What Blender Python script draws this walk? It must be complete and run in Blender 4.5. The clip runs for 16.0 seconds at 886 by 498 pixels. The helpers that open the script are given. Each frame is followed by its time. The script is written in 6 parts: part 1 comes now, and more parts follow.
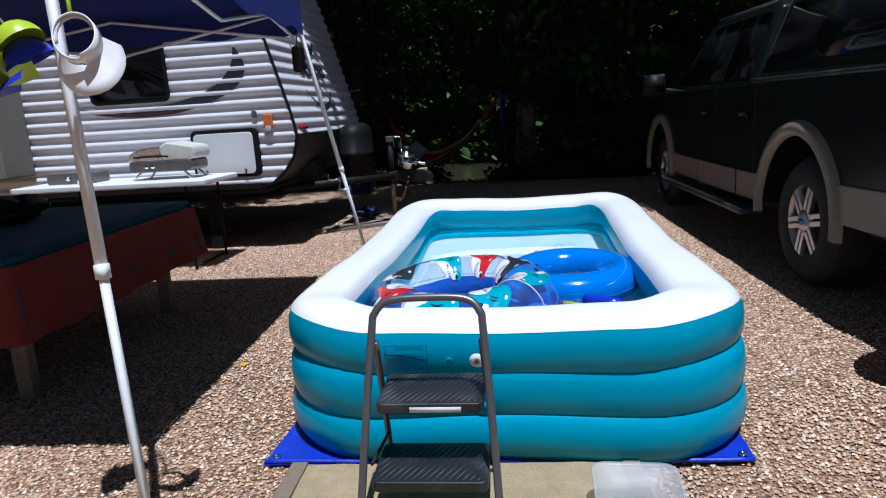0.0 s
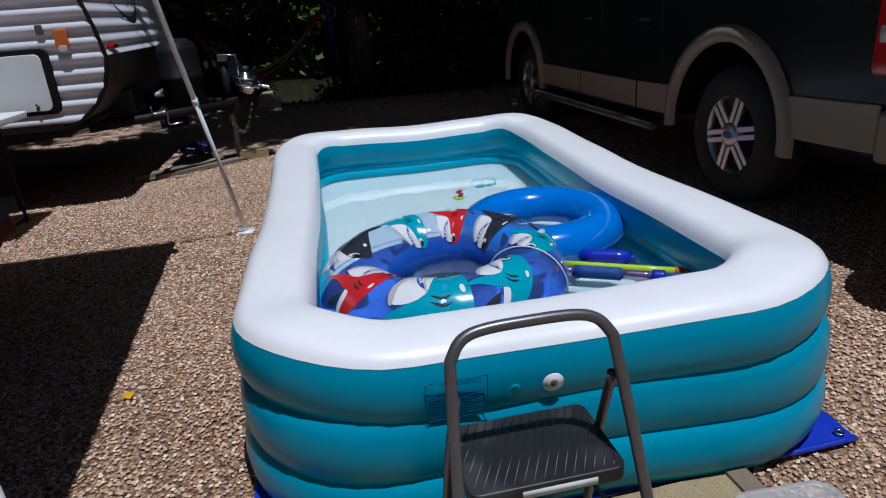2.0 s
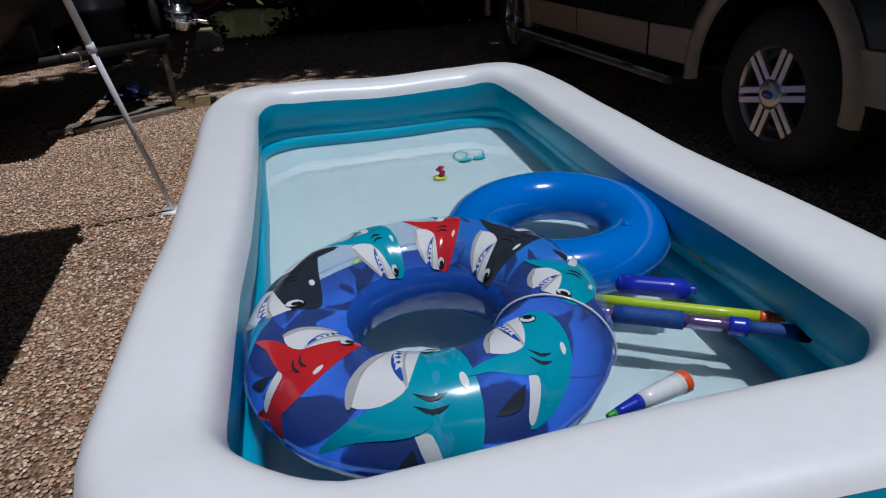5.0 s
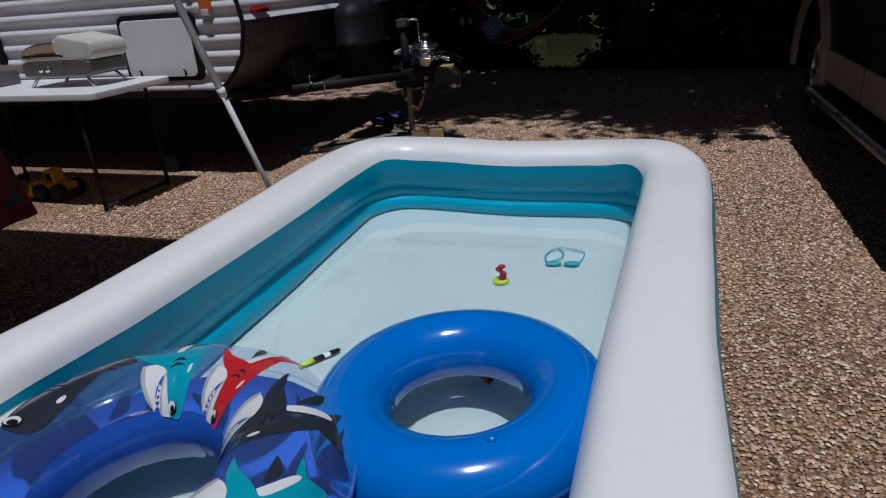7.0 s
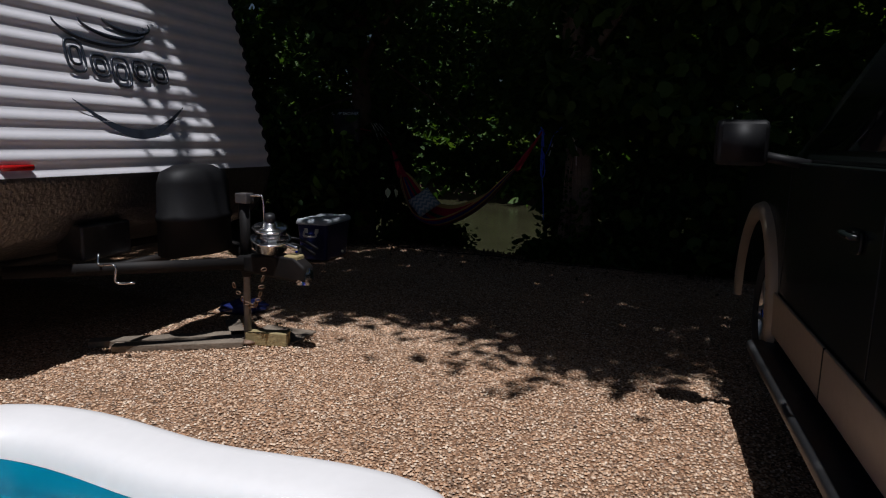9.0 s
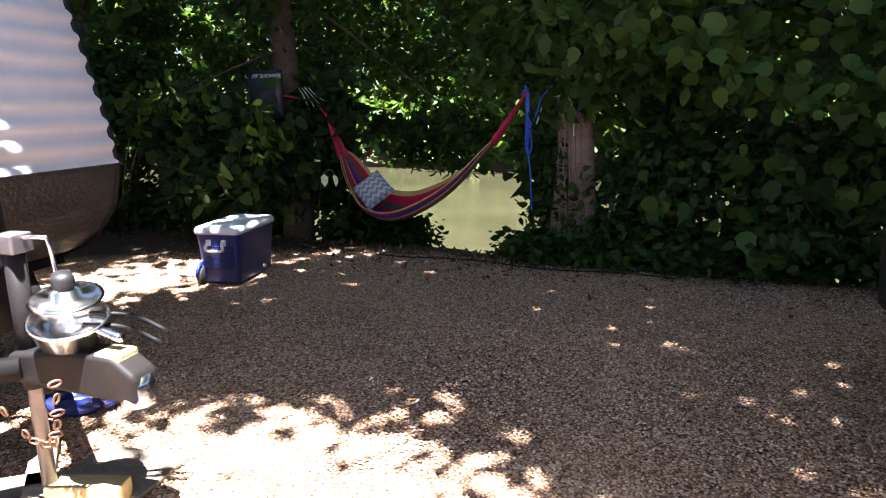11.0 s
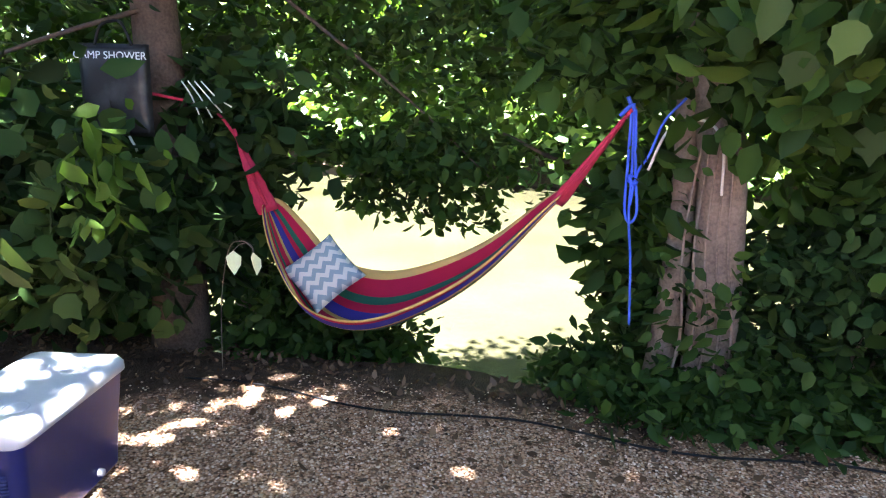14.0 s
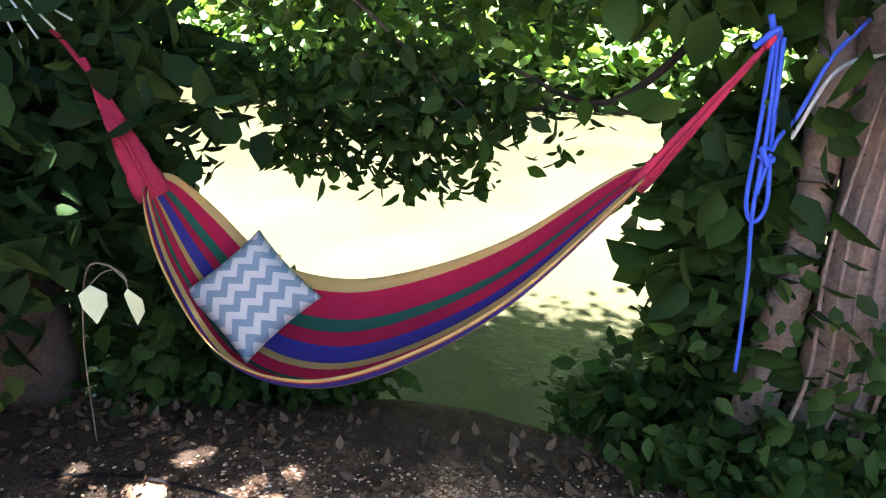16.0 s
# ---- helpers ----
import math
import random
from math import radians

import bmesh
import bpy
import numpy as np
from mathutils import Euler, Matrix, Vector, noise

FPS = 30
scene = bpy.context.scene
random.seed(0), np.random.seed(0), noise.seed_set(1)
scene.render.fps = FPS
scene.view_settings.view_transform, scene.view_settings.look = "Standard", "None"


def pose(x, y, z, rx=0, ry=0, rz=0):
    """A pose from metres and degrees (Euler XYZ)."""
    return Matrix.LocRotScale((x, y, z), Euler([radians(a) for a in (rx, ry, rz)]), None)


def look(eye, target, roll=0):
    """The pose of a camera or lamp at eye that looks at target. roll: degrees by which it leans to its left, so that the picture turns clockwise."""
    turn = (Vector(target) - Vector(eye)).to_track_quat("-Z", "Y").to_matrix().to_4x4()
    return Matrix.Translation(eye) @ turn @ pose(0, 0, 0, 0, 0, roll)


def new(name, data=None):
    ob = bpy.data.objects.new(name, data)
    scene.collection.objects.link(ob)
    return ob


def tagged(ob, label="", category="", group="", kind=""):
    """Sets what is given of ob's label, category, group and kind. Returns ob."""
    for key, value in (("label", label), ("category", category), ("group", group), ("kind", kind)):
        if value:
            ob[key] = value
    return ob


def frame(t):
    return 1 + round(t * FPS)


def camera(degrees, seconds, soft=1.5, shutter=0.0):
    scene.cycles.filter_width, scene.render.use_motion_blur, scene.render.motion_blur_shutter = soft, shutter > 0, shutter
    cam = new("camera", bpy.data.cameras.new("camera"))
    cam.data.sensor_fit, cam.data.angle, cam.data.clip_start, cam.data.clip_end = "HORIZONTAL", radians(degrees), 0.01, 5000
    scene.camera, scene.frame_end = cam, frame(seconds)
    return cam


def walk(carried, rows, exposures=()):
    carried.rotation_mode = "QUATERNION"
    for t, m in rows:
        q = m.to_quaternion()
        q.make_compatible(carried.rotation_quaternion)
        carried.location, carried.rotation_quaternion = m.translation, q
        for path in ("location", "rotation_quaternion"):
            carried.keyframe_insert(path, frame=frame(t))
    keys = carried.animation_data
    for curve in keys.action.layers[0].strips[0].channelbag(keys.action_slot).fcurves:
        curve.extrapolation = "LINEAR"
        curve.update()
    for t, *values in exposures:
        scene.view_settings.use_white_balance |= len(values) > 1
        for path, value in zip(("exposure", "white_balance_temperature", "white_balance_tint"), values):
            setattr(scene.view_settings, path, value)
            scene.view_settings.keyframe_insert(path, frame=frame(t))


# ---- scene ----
cam = camera(68.4, 16.0, soft=1.15)
PATH = [
    (0, (1.134, 0.951, 1.251), (0.611, 2.836, 0.837), -3.5),
    (0.5, (0.876, 1.116, 1.235), (0.479, 3.028, 0.804), -5.2),
    (1, (0.624, 1.22, 1.233), (0.363, 3.139, 0.735), -3.3),
    (1.5, (0.465, 1.353, 1.246), (0.464, 3.229, 0.552), -2.4),
    (2, (0.385, 1.647, 1.284), (0.427, 3.521, 0.585), -4.4),
    (2.5, (0.277, 1.956, 1.263), (0.335, 3.853, 0.632), -0.9),
    (3, (0.19, 2.228, 1.256), (0.353, 4.083, 0.527), -2.3),
    (5.5, (0.563, 2.542, 1.246), (0.651, 4.334, 0.362), -4.6),
    (6, (0.92, 2.728, 1.225), (0.751, 4.551, 0.42), -4.0),
    (6.5, (1.227, 2.958, 1.288), (0.841, 4.733, 0.45), -7.8),
    (7, (1.488, 3.197, 1.288), (0.601, 4.817, 0.522), -4.5),
    (7.5, (1.614, 3.565, 1.269), (0.658, 5.188, 0.597), -3.2),
    (8, (1.632, 4.027, 1.335), (0.764, 5.72, 0.717), -5.8),
    (8.5, (1.716, 4.429, 1.282), (0.833, 6.148, 0.769), 0.7),
    (9, (1.638, 4.911, 1.359), (0.751, 6.674, 1.034), 1.3),
    (9.2, (1.573, 5.094, 1.359), (0.736, 6.887, 1.068), 0.3),
    (10.2, (1.2, 6.02, 1.39), (0.36, 7.82, 1.03), -0.4),
    (11.3, (0.576, 6.961, 1.429), (-0.169, 8.761, 0.976), -0.8),
    (11.5, (0.462, 7.163, 1.467), (-0.288, 8.961, 1.012), -1.4),
    (12, (0.132, 7.589, 1.468), (-0.487, 9.439, 1.026), -0.6),
    (12.5, (-0.188, 7.982, 1.494), (-0.867, 9.813, 1.065), 1.2),
    (13, (-0.493, 8.444, 1.494), (-1.045, 10.318, 1.064), 0.5),
    (13.5, (-0.726, 8.755, 1.483), (-1.244, 10.643, 1.07), 0.2),
    (14, (-0.995, 9.188, 1.514), (-1.448, 11.085, 1.072), 1.7),
    (14.5, (-1.249, 9.587, 1.483), (-1.545, 11.499, 0.977), 1.3),
    (15, (-1.402, 9.951, 1.544), (-1.709, 11.835, 0.949), 3.1),
    (15.5, (-1.402, 10.219, 1.601), (-1.718, 12.09, 0.97), -0.6),
    (16, (-1.597, 10.439, 1.527), (-1.778, 12.309, 0.841), 2.8),
]
walk(cam, [(t, look(e, g, r)) for t, e, g, r in PATH],
     exposures=((0, -0.05, 5250, 8), (1.0, -0.25, 5300, 8), (1.6, -0.5, 5400, 9), (2.5, -0.8, 5450, 9), (5.5, -1.02, 5650, 9), (7.0, -1.05, 5700, 9), (8.0, -1.05, 5850, 10), (8.6, -0.75, 6000, 10),
                (9.2, -0.35, 6050, 11), (10.2, 1.3, 6100, 12), (11.3, 4.15, 6250, 16), (12.5, 4.9, 6300, 15), (13.2, 5.2, 6250, 15), (16.0, 5.2, 6100, 15)))

# ---- world, sun ----
SUN_WAY = Vector((-0.15, 0.22, -1.0)).normalized()
world = bpy.data.worlds.new("world")
scene.world = world
world.use_nodes = True
wn = world.node_tree
sky = wn.nodes.new("ShaderNodeTexSky")
sky.sky_type, sky.sun_disc = "NISHITA", False
sky.sun_elevation = math.asin(-SUN_WAY.z)
sky.sun_rotation = math.atan2(-SUN_WAY.x, -SUN_WAY.y)
wn.links.new(sky.outputs["Color"], wn.nodes["Background"].inputs["Color"])
wn.nodes["Background"].inputs["Strength"].default_value = 0.021
sun = new("sun", bpy.data.lights.new("sun", "SUN"))
sun.data.energy, sun.data.angle, sun.data.color = 5.0, radians(0.53), (1.0, 0.965, 0.94)
sun.matrix_world = Matrix.Translation((0, 0, 30)) @ SUN_WAY.to_track_quat("-Z", "Y").to_matrix().to_4x4()


# ---- materials ----
def material(name, color, rough=0.6, metal=0.0, vary=0.15, scale=8.0, bump=0.0, bump_scale=60.0, spec=0.5, coat=0.0, dirt=None, dirt_scale=1.5):
    """Principled surface with broad stains, fine grain and relief."""
    m = bpy.data.materials.new(name)
    m.use_nodes = True
    t = m.node_tree
    b = t.nodes["Principled BSDF"]
    b.inputs["Roughness"].default_value, b.inputs["Metallic"].default_value = rough, metal
    b.inputs["Specular IOR Level"].default_value = spec
    b.inputs["Coat Weight"].default_value = coat
    geo = t.nodes.new("ShaderNodeTexCoord")
    n1, n2 = t.nodes.new("ShaderNodeTexNoise"), t.nodes.new("ShaderNodeTexNoise")
    n1.inputs["Scale"].default_value, n2.inputs["Scale"].default_value = scale, scale * 9
    n1.inputs["Detail"].default_value = n2.inputs["Detail"].default_value = 4
    for n in (n1, n2):
        t.links.new(geo.outputs["Object"], n.inputs["Vector"])
    mixf = t.nodes.new("ShaderNodeMath")
    mixf.operation = "MULTIPLY_ADD"
    mixf.inputs[1].default_value = 0.5
    t.links.new(n1.outputs["Fac"], mixf.inputs[0])
    half = t.nodes.new("ShaderNodeMath")
    half.operation = "MULTIPLY"
    half.inputs[1].default_value = 0.5
    t.links.new(n2.outputs["Fac"], half.inputs[0])
    t.links.new(half.outputs[0], mixf.inputs[2])
    ramp = t.nodes.new("ShaderNodeValToRGB")
    e = ramp.color_ramp.elements
    e[0].position, e[1].position = 0.3, 0.7
    e[0].color = (*[c * (1 - vary) for c in color], 1)
    e[1].color = (*[min(1, c * (1 + vary)) for c in color], 1)
    t.links.new(mixf.outputs[0], ramp.inputs["Fac"])
    out = ramp.outputs["Color"]
    if dirt:
        n3 = t.nodes.new("ShaderNodeTexNoise")
        n3.inputs["Scale"].default_value, n3.inputs["Detail"].default_value = dirt_scale, 8
        t.links.new(geo.outputs["Object"], n3.inputs["Vector"])
        r3 = t.nodes.new("ShaderNodeValToRGB")
        r3.color_ramp.elements[0].position, r3.color_ramp.elements[1].position = 0.52, 0.75
        r3.color_ramp.elements[1].color = (0.7, 0.7, 0.7, 1)
        t.links.new(n3.outputs["Fac"], r3.inputs["Fac"])
        mx = t.nodes.new("ShaderNodeMix")
        mx.data_type = "RGBA"
        t.links.new(r3.outputs["Color"], mx.inputs["Factor"])
        t.links.new(out, mx.inputs["A"])
        mx.inputs["B"].default_value = (*dirt, 1)
        out = mx.outputs["Result"]
    t.links.new(out, b.inputs["Base Color"])
    if bump:
        nb = t.nodes.new("ShaderNodeTexNoise")
        nb.inputs["Scale"].default_value, nb.inputs["Detail"].default_value = bump_scale, 5
        t.links.new(geo.outputs["Object"], nb.inputs["Vector"])
        bm_ = t.nodes.new("ShaderNodeBump")
        bm_.inputs["Strength"].default_value, bm_.inputs["Distance"].default_value = bump, 0.01
        t.links.new(nb.outputs["Fac"], bm_.inputs["Height"])
        t.links.new(bm_.outputs["Normal"], b.inputs["Normal"])
    return m


def island_material(name, colors, rough=0.8, translucent=0.0, gloss=0.4):
    """Each island of the mesh takes one of the colours."""
    m = bpy.data.materials.new(name)
    m.use_nodes = True
    t = m.node_tree
    b = t.nodes["Principled BSDF"]
    g = t.nodes.new("ShaderNodeNewGeometry")
    ramp = t.nodes.new("ShaderNodeValToRGB")
    els = ramp.color_ramp.elements
    while len(els) < len(colors):
        els.new(0.5)
    for k, c in enumerate(colors):
        els[k].position, els[k].color = k / (len(colors) - 1), (*c, 1)
    t.links.new(g.outputs["Random Per Island"], ramp.inputs["Fac"])
    t.links.new(ramp.outputs["Color"], b.inputs["Base Color"])
    b.inputs["Roughness"].default_value, b.inputs["Specular IOR Level"].default_value = rough, gloss
    if translucent:
        tr, mix = t.nodes.new("ShaderNodeBsdfTranslucent"), t.nodes.new("ShaderNodeMixShader")
        bright = t.nodes.new("ShaderNodeMix")
        bright.data_type, bright.blend_type = "RGBA", "MULTIPLY"
        bright.inputs["Factor"].default_value = 1
        bright.inputs["B"].default_value = (1.5, 1.6, 0.55, 1)
        t.links.new(ramp.outputs["Color"], bright.inputs["A"])
        t.links.new(bright.outputs["Result"], tr.inputs["Color"])
        mix.inputs["Fac"].default_value = translucent
        t.links.new(b.outputs[0], mix.inputs[1])
        t.links.new(tr.outputs[0], mix.inputs[2])
        t.links.new(mix.outputs[0], t.nodes["Material Output"].inputs["Surface"])
    return m


def clear_material(name, color, alpha, rough=0.08):
    """Thin clear vinyl or polythene."""
    m = material(name, color, rough, vary=0.03)
    b = m.node_tree.nodes["Principled BSDF"]
    b.inputs["Alpha"].default_value = alpha
    return m


def water_material(name, color, scale, strength, transmission=1.0, rough=0.02):
    m = bpy.data.materials.new(name)
    m.use_nodes = True
    t = m.node_tree
    b = t.nodes["Principled BSDF"]
    b.inputs["Base Color"].default_value = (*color, 1)
    b.inputs["Roughness"].default_value, b.inputs["IOR"].default_value = rough, 1.33
    b.inputs["Transmission Weight"].default_value = transmission
    co, n = t.nodes.new("ShaderNodeTexCoord"), t.nodes.new("ShaderNodeTexNoise")
    n.inputs["Scale"].default_value, n.inputs["Detail"].default_value = scale, 3
    t.links.new(co.outputs["Object"], n.inputs["Vector"])
    bp = t.nodes.new("ShaderNodeBump")
    bp.inputs["Strength"].default_value, bp.inputs["Distance"].default_value = strength, 0.02
    t.links.new(n.outputs["Fac"], bp.inputs["Height"])
    t.links.new(bp.outputs["Normal"], b.inputs["Normal"])
    if transmission < 0.5:
        r = t.nodes.new("ShaderNodeValToRGB")
        n2 = t.nodes.new("ShaderNodeTexNoise")
        n2.inputs["Scale"].default_value, n2.inputs["Detail"].default_value = 0.35, 6
        t.links.new(co.outputs["Object"], n2.inputs["Vector"])
        r.color_ramp.elements[0].position, r.color_ramp.elements[1].position = 0.35, 0.65
        r.color_ramp.elements[0].color = (*[c * 0.8 for c in color], 1)
        r.color_ramp.elements[1].color = (*[c * 1.15 for c in color], 1)
        t.links.new(n2.outputs["Fac"], r.inputs["Fac"])
        t.links.new(r.outputs["Color"], b.inputs["Base Color"])
    return m


def ground_material():
    """Pea gravel that gives way to dark soil and leaf litter by the river."""
    m = bpy.data.materials.new("gravel_ground")
    m.use_nodes = True
    t = m.node_tree
    b = t.nodes["Principled BSDF"]
    b.inputs["Roughness"].default_value = 0.9
    b.inputs["Specular IOR Level"].default_value = 0.2
    co = t.nodes.new("ShaderNodeTexCoord")
    v = t.nodes.new("ShaderNodeTexVoronoi")
    v.inputs["Scale"].default_value = 78
    v2 = t.nodes.new("ShaderNodeTexVoronoi")
    v2.inputs["Scale"].default_value = 95
    n = t.nodes.new("ShaderNodeTexNoise")
    n.inputs["Scale"].default_value, n.inputs["Detail"].default_value = 0.9, 8
    for k in (v, v2, n):
        t.links.new(co.outputs["Object"], k.inputs["Vector"])
    sep = t.nodes.new("ShaderNodeSeparateColor")
    t.links.new(v.outputs["Color"], sep.inputs[0])
    ramp = t.nodes.new("ShaderNodeValToRGB")
    els = ramp.color_ramp.elements
    for k in range(4):
        els.new(0.5)
    for k, (p, c) in enumerate(((0, (0.10, 0.072, 0.055)), (0.20, (0.44, 0.27, 0.17)), (0.45, (0.66, 0.43, 0.285)), (0.62, (0.38, 0.28, 0.215)),
                                (0.85, (0.66, 0.455, 0.31)), (1, (0.80, 0.66, 0.53)))):
        els[k].position, els[k].color = p, (*c, 1)
    t.links.new(sep.outputs[0], ramp.inputs["Fac"])
    stain = t.nodes.new("ShaderNodeMix")
    stain.data_type, stain.blend_type = "RGBA", "MULTIPLY"
    stain.inputs["Factor"].default_value = 1
    sr = t.nodes.new("ShaderNodeValToRGB")
    sr.color_ramp.elements[0].position, sr.color_ramp.elements[1].position = 0.35, 0.65
    sr.color_ramp.elements[0].color, sr.color_ramp.elements[1].color = (0.76, 0.69, 0.63, 1), (1.08, 0.98, 0.88, 1)
    t.links.new(n.outputs["Fac"], sr.inputs["Fac"])
    # shade between the stones is painted in: colour darkens at the cell edges
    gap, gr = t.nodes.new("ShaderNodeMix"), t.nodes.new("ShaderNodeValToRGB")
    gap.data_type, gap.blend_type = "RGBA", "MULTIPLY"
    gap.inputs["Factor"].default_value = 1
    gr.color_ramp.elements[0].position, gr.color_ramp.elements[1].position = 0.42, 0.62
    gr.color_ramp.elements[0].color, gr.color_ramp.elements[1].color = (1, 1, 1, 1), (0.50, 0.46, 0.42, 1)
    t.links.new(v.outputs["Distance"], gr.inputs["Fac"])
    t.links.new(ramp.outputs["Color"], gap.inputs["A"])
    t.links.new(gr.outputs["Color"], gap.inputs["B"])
    t.links.new(gap.outputs["Result"], stain.inputs["A"])
    t.links.new(sr.outputs["Color"], stain.inputs["B"])
    # soil beyond the gravel's ragged edge
    xyz = t.nodes.new("ShaderNodeSeparateXYZ")
    t.links.new(co.outputs["Object"], xyz.inputs[0])
    n4 = t.nodes.new("ShaderNodeTexNoise")
    n4.inputs["Scale"].default_value, n4.inputs["Detail"].default_value = 2.2, 9
    t.links.new(co.outputs["Object"], n4.inputs["Vector"])
    add = t.nodes.new("ShaderNodeMath")
    add.operation = "MULTIPLY_ADD"
    add.inputs[1].default_value = 1.3
    t.links.new(n4.outputs["Fac"], add.inputs[0])
    near_soil, reach, total = (t.nodes.new("ShaderNodeMath") for _ in range(3))
    near_soil.operation, near_soil.inputs[0].default_value = "SUBTRACT", -2.4
    t.links.new(xyz.outputs["X"], near_soil.inputs[1])
    reach.operation, reach.inputs[1].default_value = "MAXIMUM", 0.0
    t.links.new(near_soil.outputs[0], reach.inputs[0])
    total.operation, total.inputs[1].default_value = "MULTIPLY_ADD", 0.55
    t.links.new(reach.outputs[0], total.inputs[0])
    t.links.new(xyz.outputs["Y"], total.inputs[2])
    t.links.new(total.outputs[0], add.inputs[2])
    edge = t.nodes.new("ShaderNodeMapRange")
    edge.inputs["From Min"].default_value, edge.inputs["From Max"].default_value = 12.75, 13.0
    t.links.new(add.outputs[0], edge.inputs["Value"])
    soil = t.nodes.new("ShaderNodeValToRGB")
    soil.color_ramp.elements[0].color, soil.color_ramp.elements[1].color = (0.028, 0.02, 0.015, 1), (0.13, 0.085, 0.055, 1)
    n5 = t.nodes.new("ShaderNodeTexNoise")
    n5.inputs["Scale"].default_value, n5.inputs["Detail"].default_value = 14, 8
    t.links.new(co.outputs["Object"], n5.inputs["Vector"])
    t.links.new(n5.outputs["Fac"], soil.inputs["Fac"])
    mx = t.nodes.new("ShaderNodeMix")
    mx.data_type = "RGBA"
    t.links.new(edge.outputs[0], mx.inputs["Factor"])
    t.links.new(stain.outputs["Result"], mx.inputs["A"])
    t.links.new(soil.outputs["Color"], mx.inputs["B"])
    t.links.new(mx.outputs["Result"], b.inputs["Base Color"])
    h = t.nodes.new("ShaderNodeMath")
    h.operation = "ADD"
    t.links.new(v.outputs["Distance"], h.inputs[0])
    t.links.new(v2.outputs["Distance"], h.inputs[1])
    bp = t.nodes.new("ShaderNodeBump")
    bp.invert = True
    bp.inputs["Strength"].default_value, bp.inputs["Distance"].default_value = 0.9, 0.012
    t.links.new(h.outputs[0], bp.inputs["Height"])
    t.links.new(bp.outputs["Normal"], b.inputs["Normal"])
    return m


def striped_material(name, bands, chevron=False):
    """Woven cloth: bands of colour across the UV map, straight or as chevrons."""
    m = bpy.data.materials.new(name)
    m.use_nodes = True
    t = m.node_tree
    b = t.nodes["Principled BSDF"]
    b.inputs["Roughness"].default_value = 0.9
    b.inputs["Specular IOR Level"].default_value = 0.15
    uv, xyz = t.nodes.new("ShaderNodeUVMap"), t.nodes.new("ShaderNodeSeparateXYZ")
    t.links.new(uv.outputs[0], xyz.inputs[0])
    f = xyz.outputs["Y"]
    if chevron:
        pp, ad, fr = (t.nodes.new("ShaderNodeMath") for _ in range(3))
        pp.operation, pp.inputs[1].default_value = "PINGPONG", 0.1
        t.links.new(xyz.outputs["X"], pp.inputs[0])
        ad.operation = "ADD"
        t.links.new(f, ad.inputs[0])
        t.links.new(pp.outputs[0], ad.inputs[1])
        fr.operation, fr.inputs[1].default_value = "MULTIPLY", 5.0
        t.links.new(ad.outputs[0], fr.inputs[0])
        fc = t.nodes.new("ShaderNodeMath")
        fc.operation = "FRACT"
        t.links.new(fr.outputs[0], fc.inputs[0])
        f = fc.outputs[0]
    ramp = t.nodes.new("ShaderNodeValToRGB")
    ramp.color_ramp.interpolation = "CONSTANT"
    els = ramp.color_ramp.elements
    while len(els) < len(bands):
        els.new(0.5)
    for k, (p, c) in enumerate(bands):
        els[k].position, els[k].color = p, (*c, 1)
    t.links.new(f, ramp.inputs["Fac"])
    n = t.nodes.new("ShaderNodeTexNoise")
    n.inputs["Scale"].default_value, n.inputs["Detail"].default_value = 220, 3
    mul = t.nodes.new("ShaderNodeMix")
    mul.data_type, mul.blend_type = "RGBA", "MULTIPLY"
    mul.inputs["Factor"].default_value = 0.35
    t.links.new(ramp.outputs["Color"], mul.inputs["A"])
    t.links.new(n.outputs["Color"], mul.inputs["B"])
    t.links.new(mul.outputs["Result"], b.inputs["Base Color"])
    bp = t.nodes.new("ShaderNodeBump")
    bp.inputs["Strength"].default_value, bp.inputs["Distance"].default_value = 0.4, 0.004
    t.links.new(n.outputs["Fac"], bp.inputs["Height"])
    t.links.new(bp.outputs["Normal"], b.inputs["Normal"])
    return m


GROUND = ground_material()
PEBBLE = island_material("pebbles", ((0.11, 0.075, 0.055), (0.48, 0.28, 0.165), (0.68, 0.435, 0.27), (0.39, 0.29, 0.22), (0.72, 0.50, 0.335), (0.82, 0.68, 0.53)), 0.85, gloss=0.25)
LEAF = island_material("leaves", ((0.016, 0.04, 0.010), (0.028, 0.066, 0.014), (0.04, 0.086, 0.016), (0.06, 0.105, 0.02)), 0.6, 0.35, 0.22)
LEAF_FAR = island_material("far_leaves", ((0.03, 0.07, 0.015), (0.06, 0.12, 0.02), (0.09, 0.15, 0.03), (0.11, 0.16, 0.04)), 0.6, 0.35)
# Darker copy of the leaf colours, with the deep shade under the trees painted in.
LEAF_SHADED = island_material("shaded_leaves", ((0.012, 0.026, 0.009), (0.018, 0.042, 0.011), (0.027, 0.058, 0.014), (0.04, 0.07, 0.018)), 0.65, 0.08, 0.12)
# Lighter copy of the leaf colours: sunlight on these leaves is put into the colour.
LEAF_SUNLIT = island_material("sunlit_leaves", ((0.035, 0.08, 0.012), (0.05, 0.105, 0.016), (0.07, 0.125, 0.022)), 0.6, 0.35, 0.15)
LITTER = island_material("leaf_litter", ((0.06, 0.035, 0.02), (0.14, 0.085, 0.05), (0.2, 0.13, 0.08), (0.1, 0.07, 0.05)), 0.9, gloss=0.1)
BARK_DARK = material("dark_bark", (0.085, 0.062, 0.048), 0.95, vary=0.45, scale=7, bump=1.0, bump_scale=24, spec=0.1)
BARK = material("bark", (0.20, 0.155, 0.125), 0.95, vary=0.45, scale=7, bump=1.0, bump_scale=22, spec=0.1)
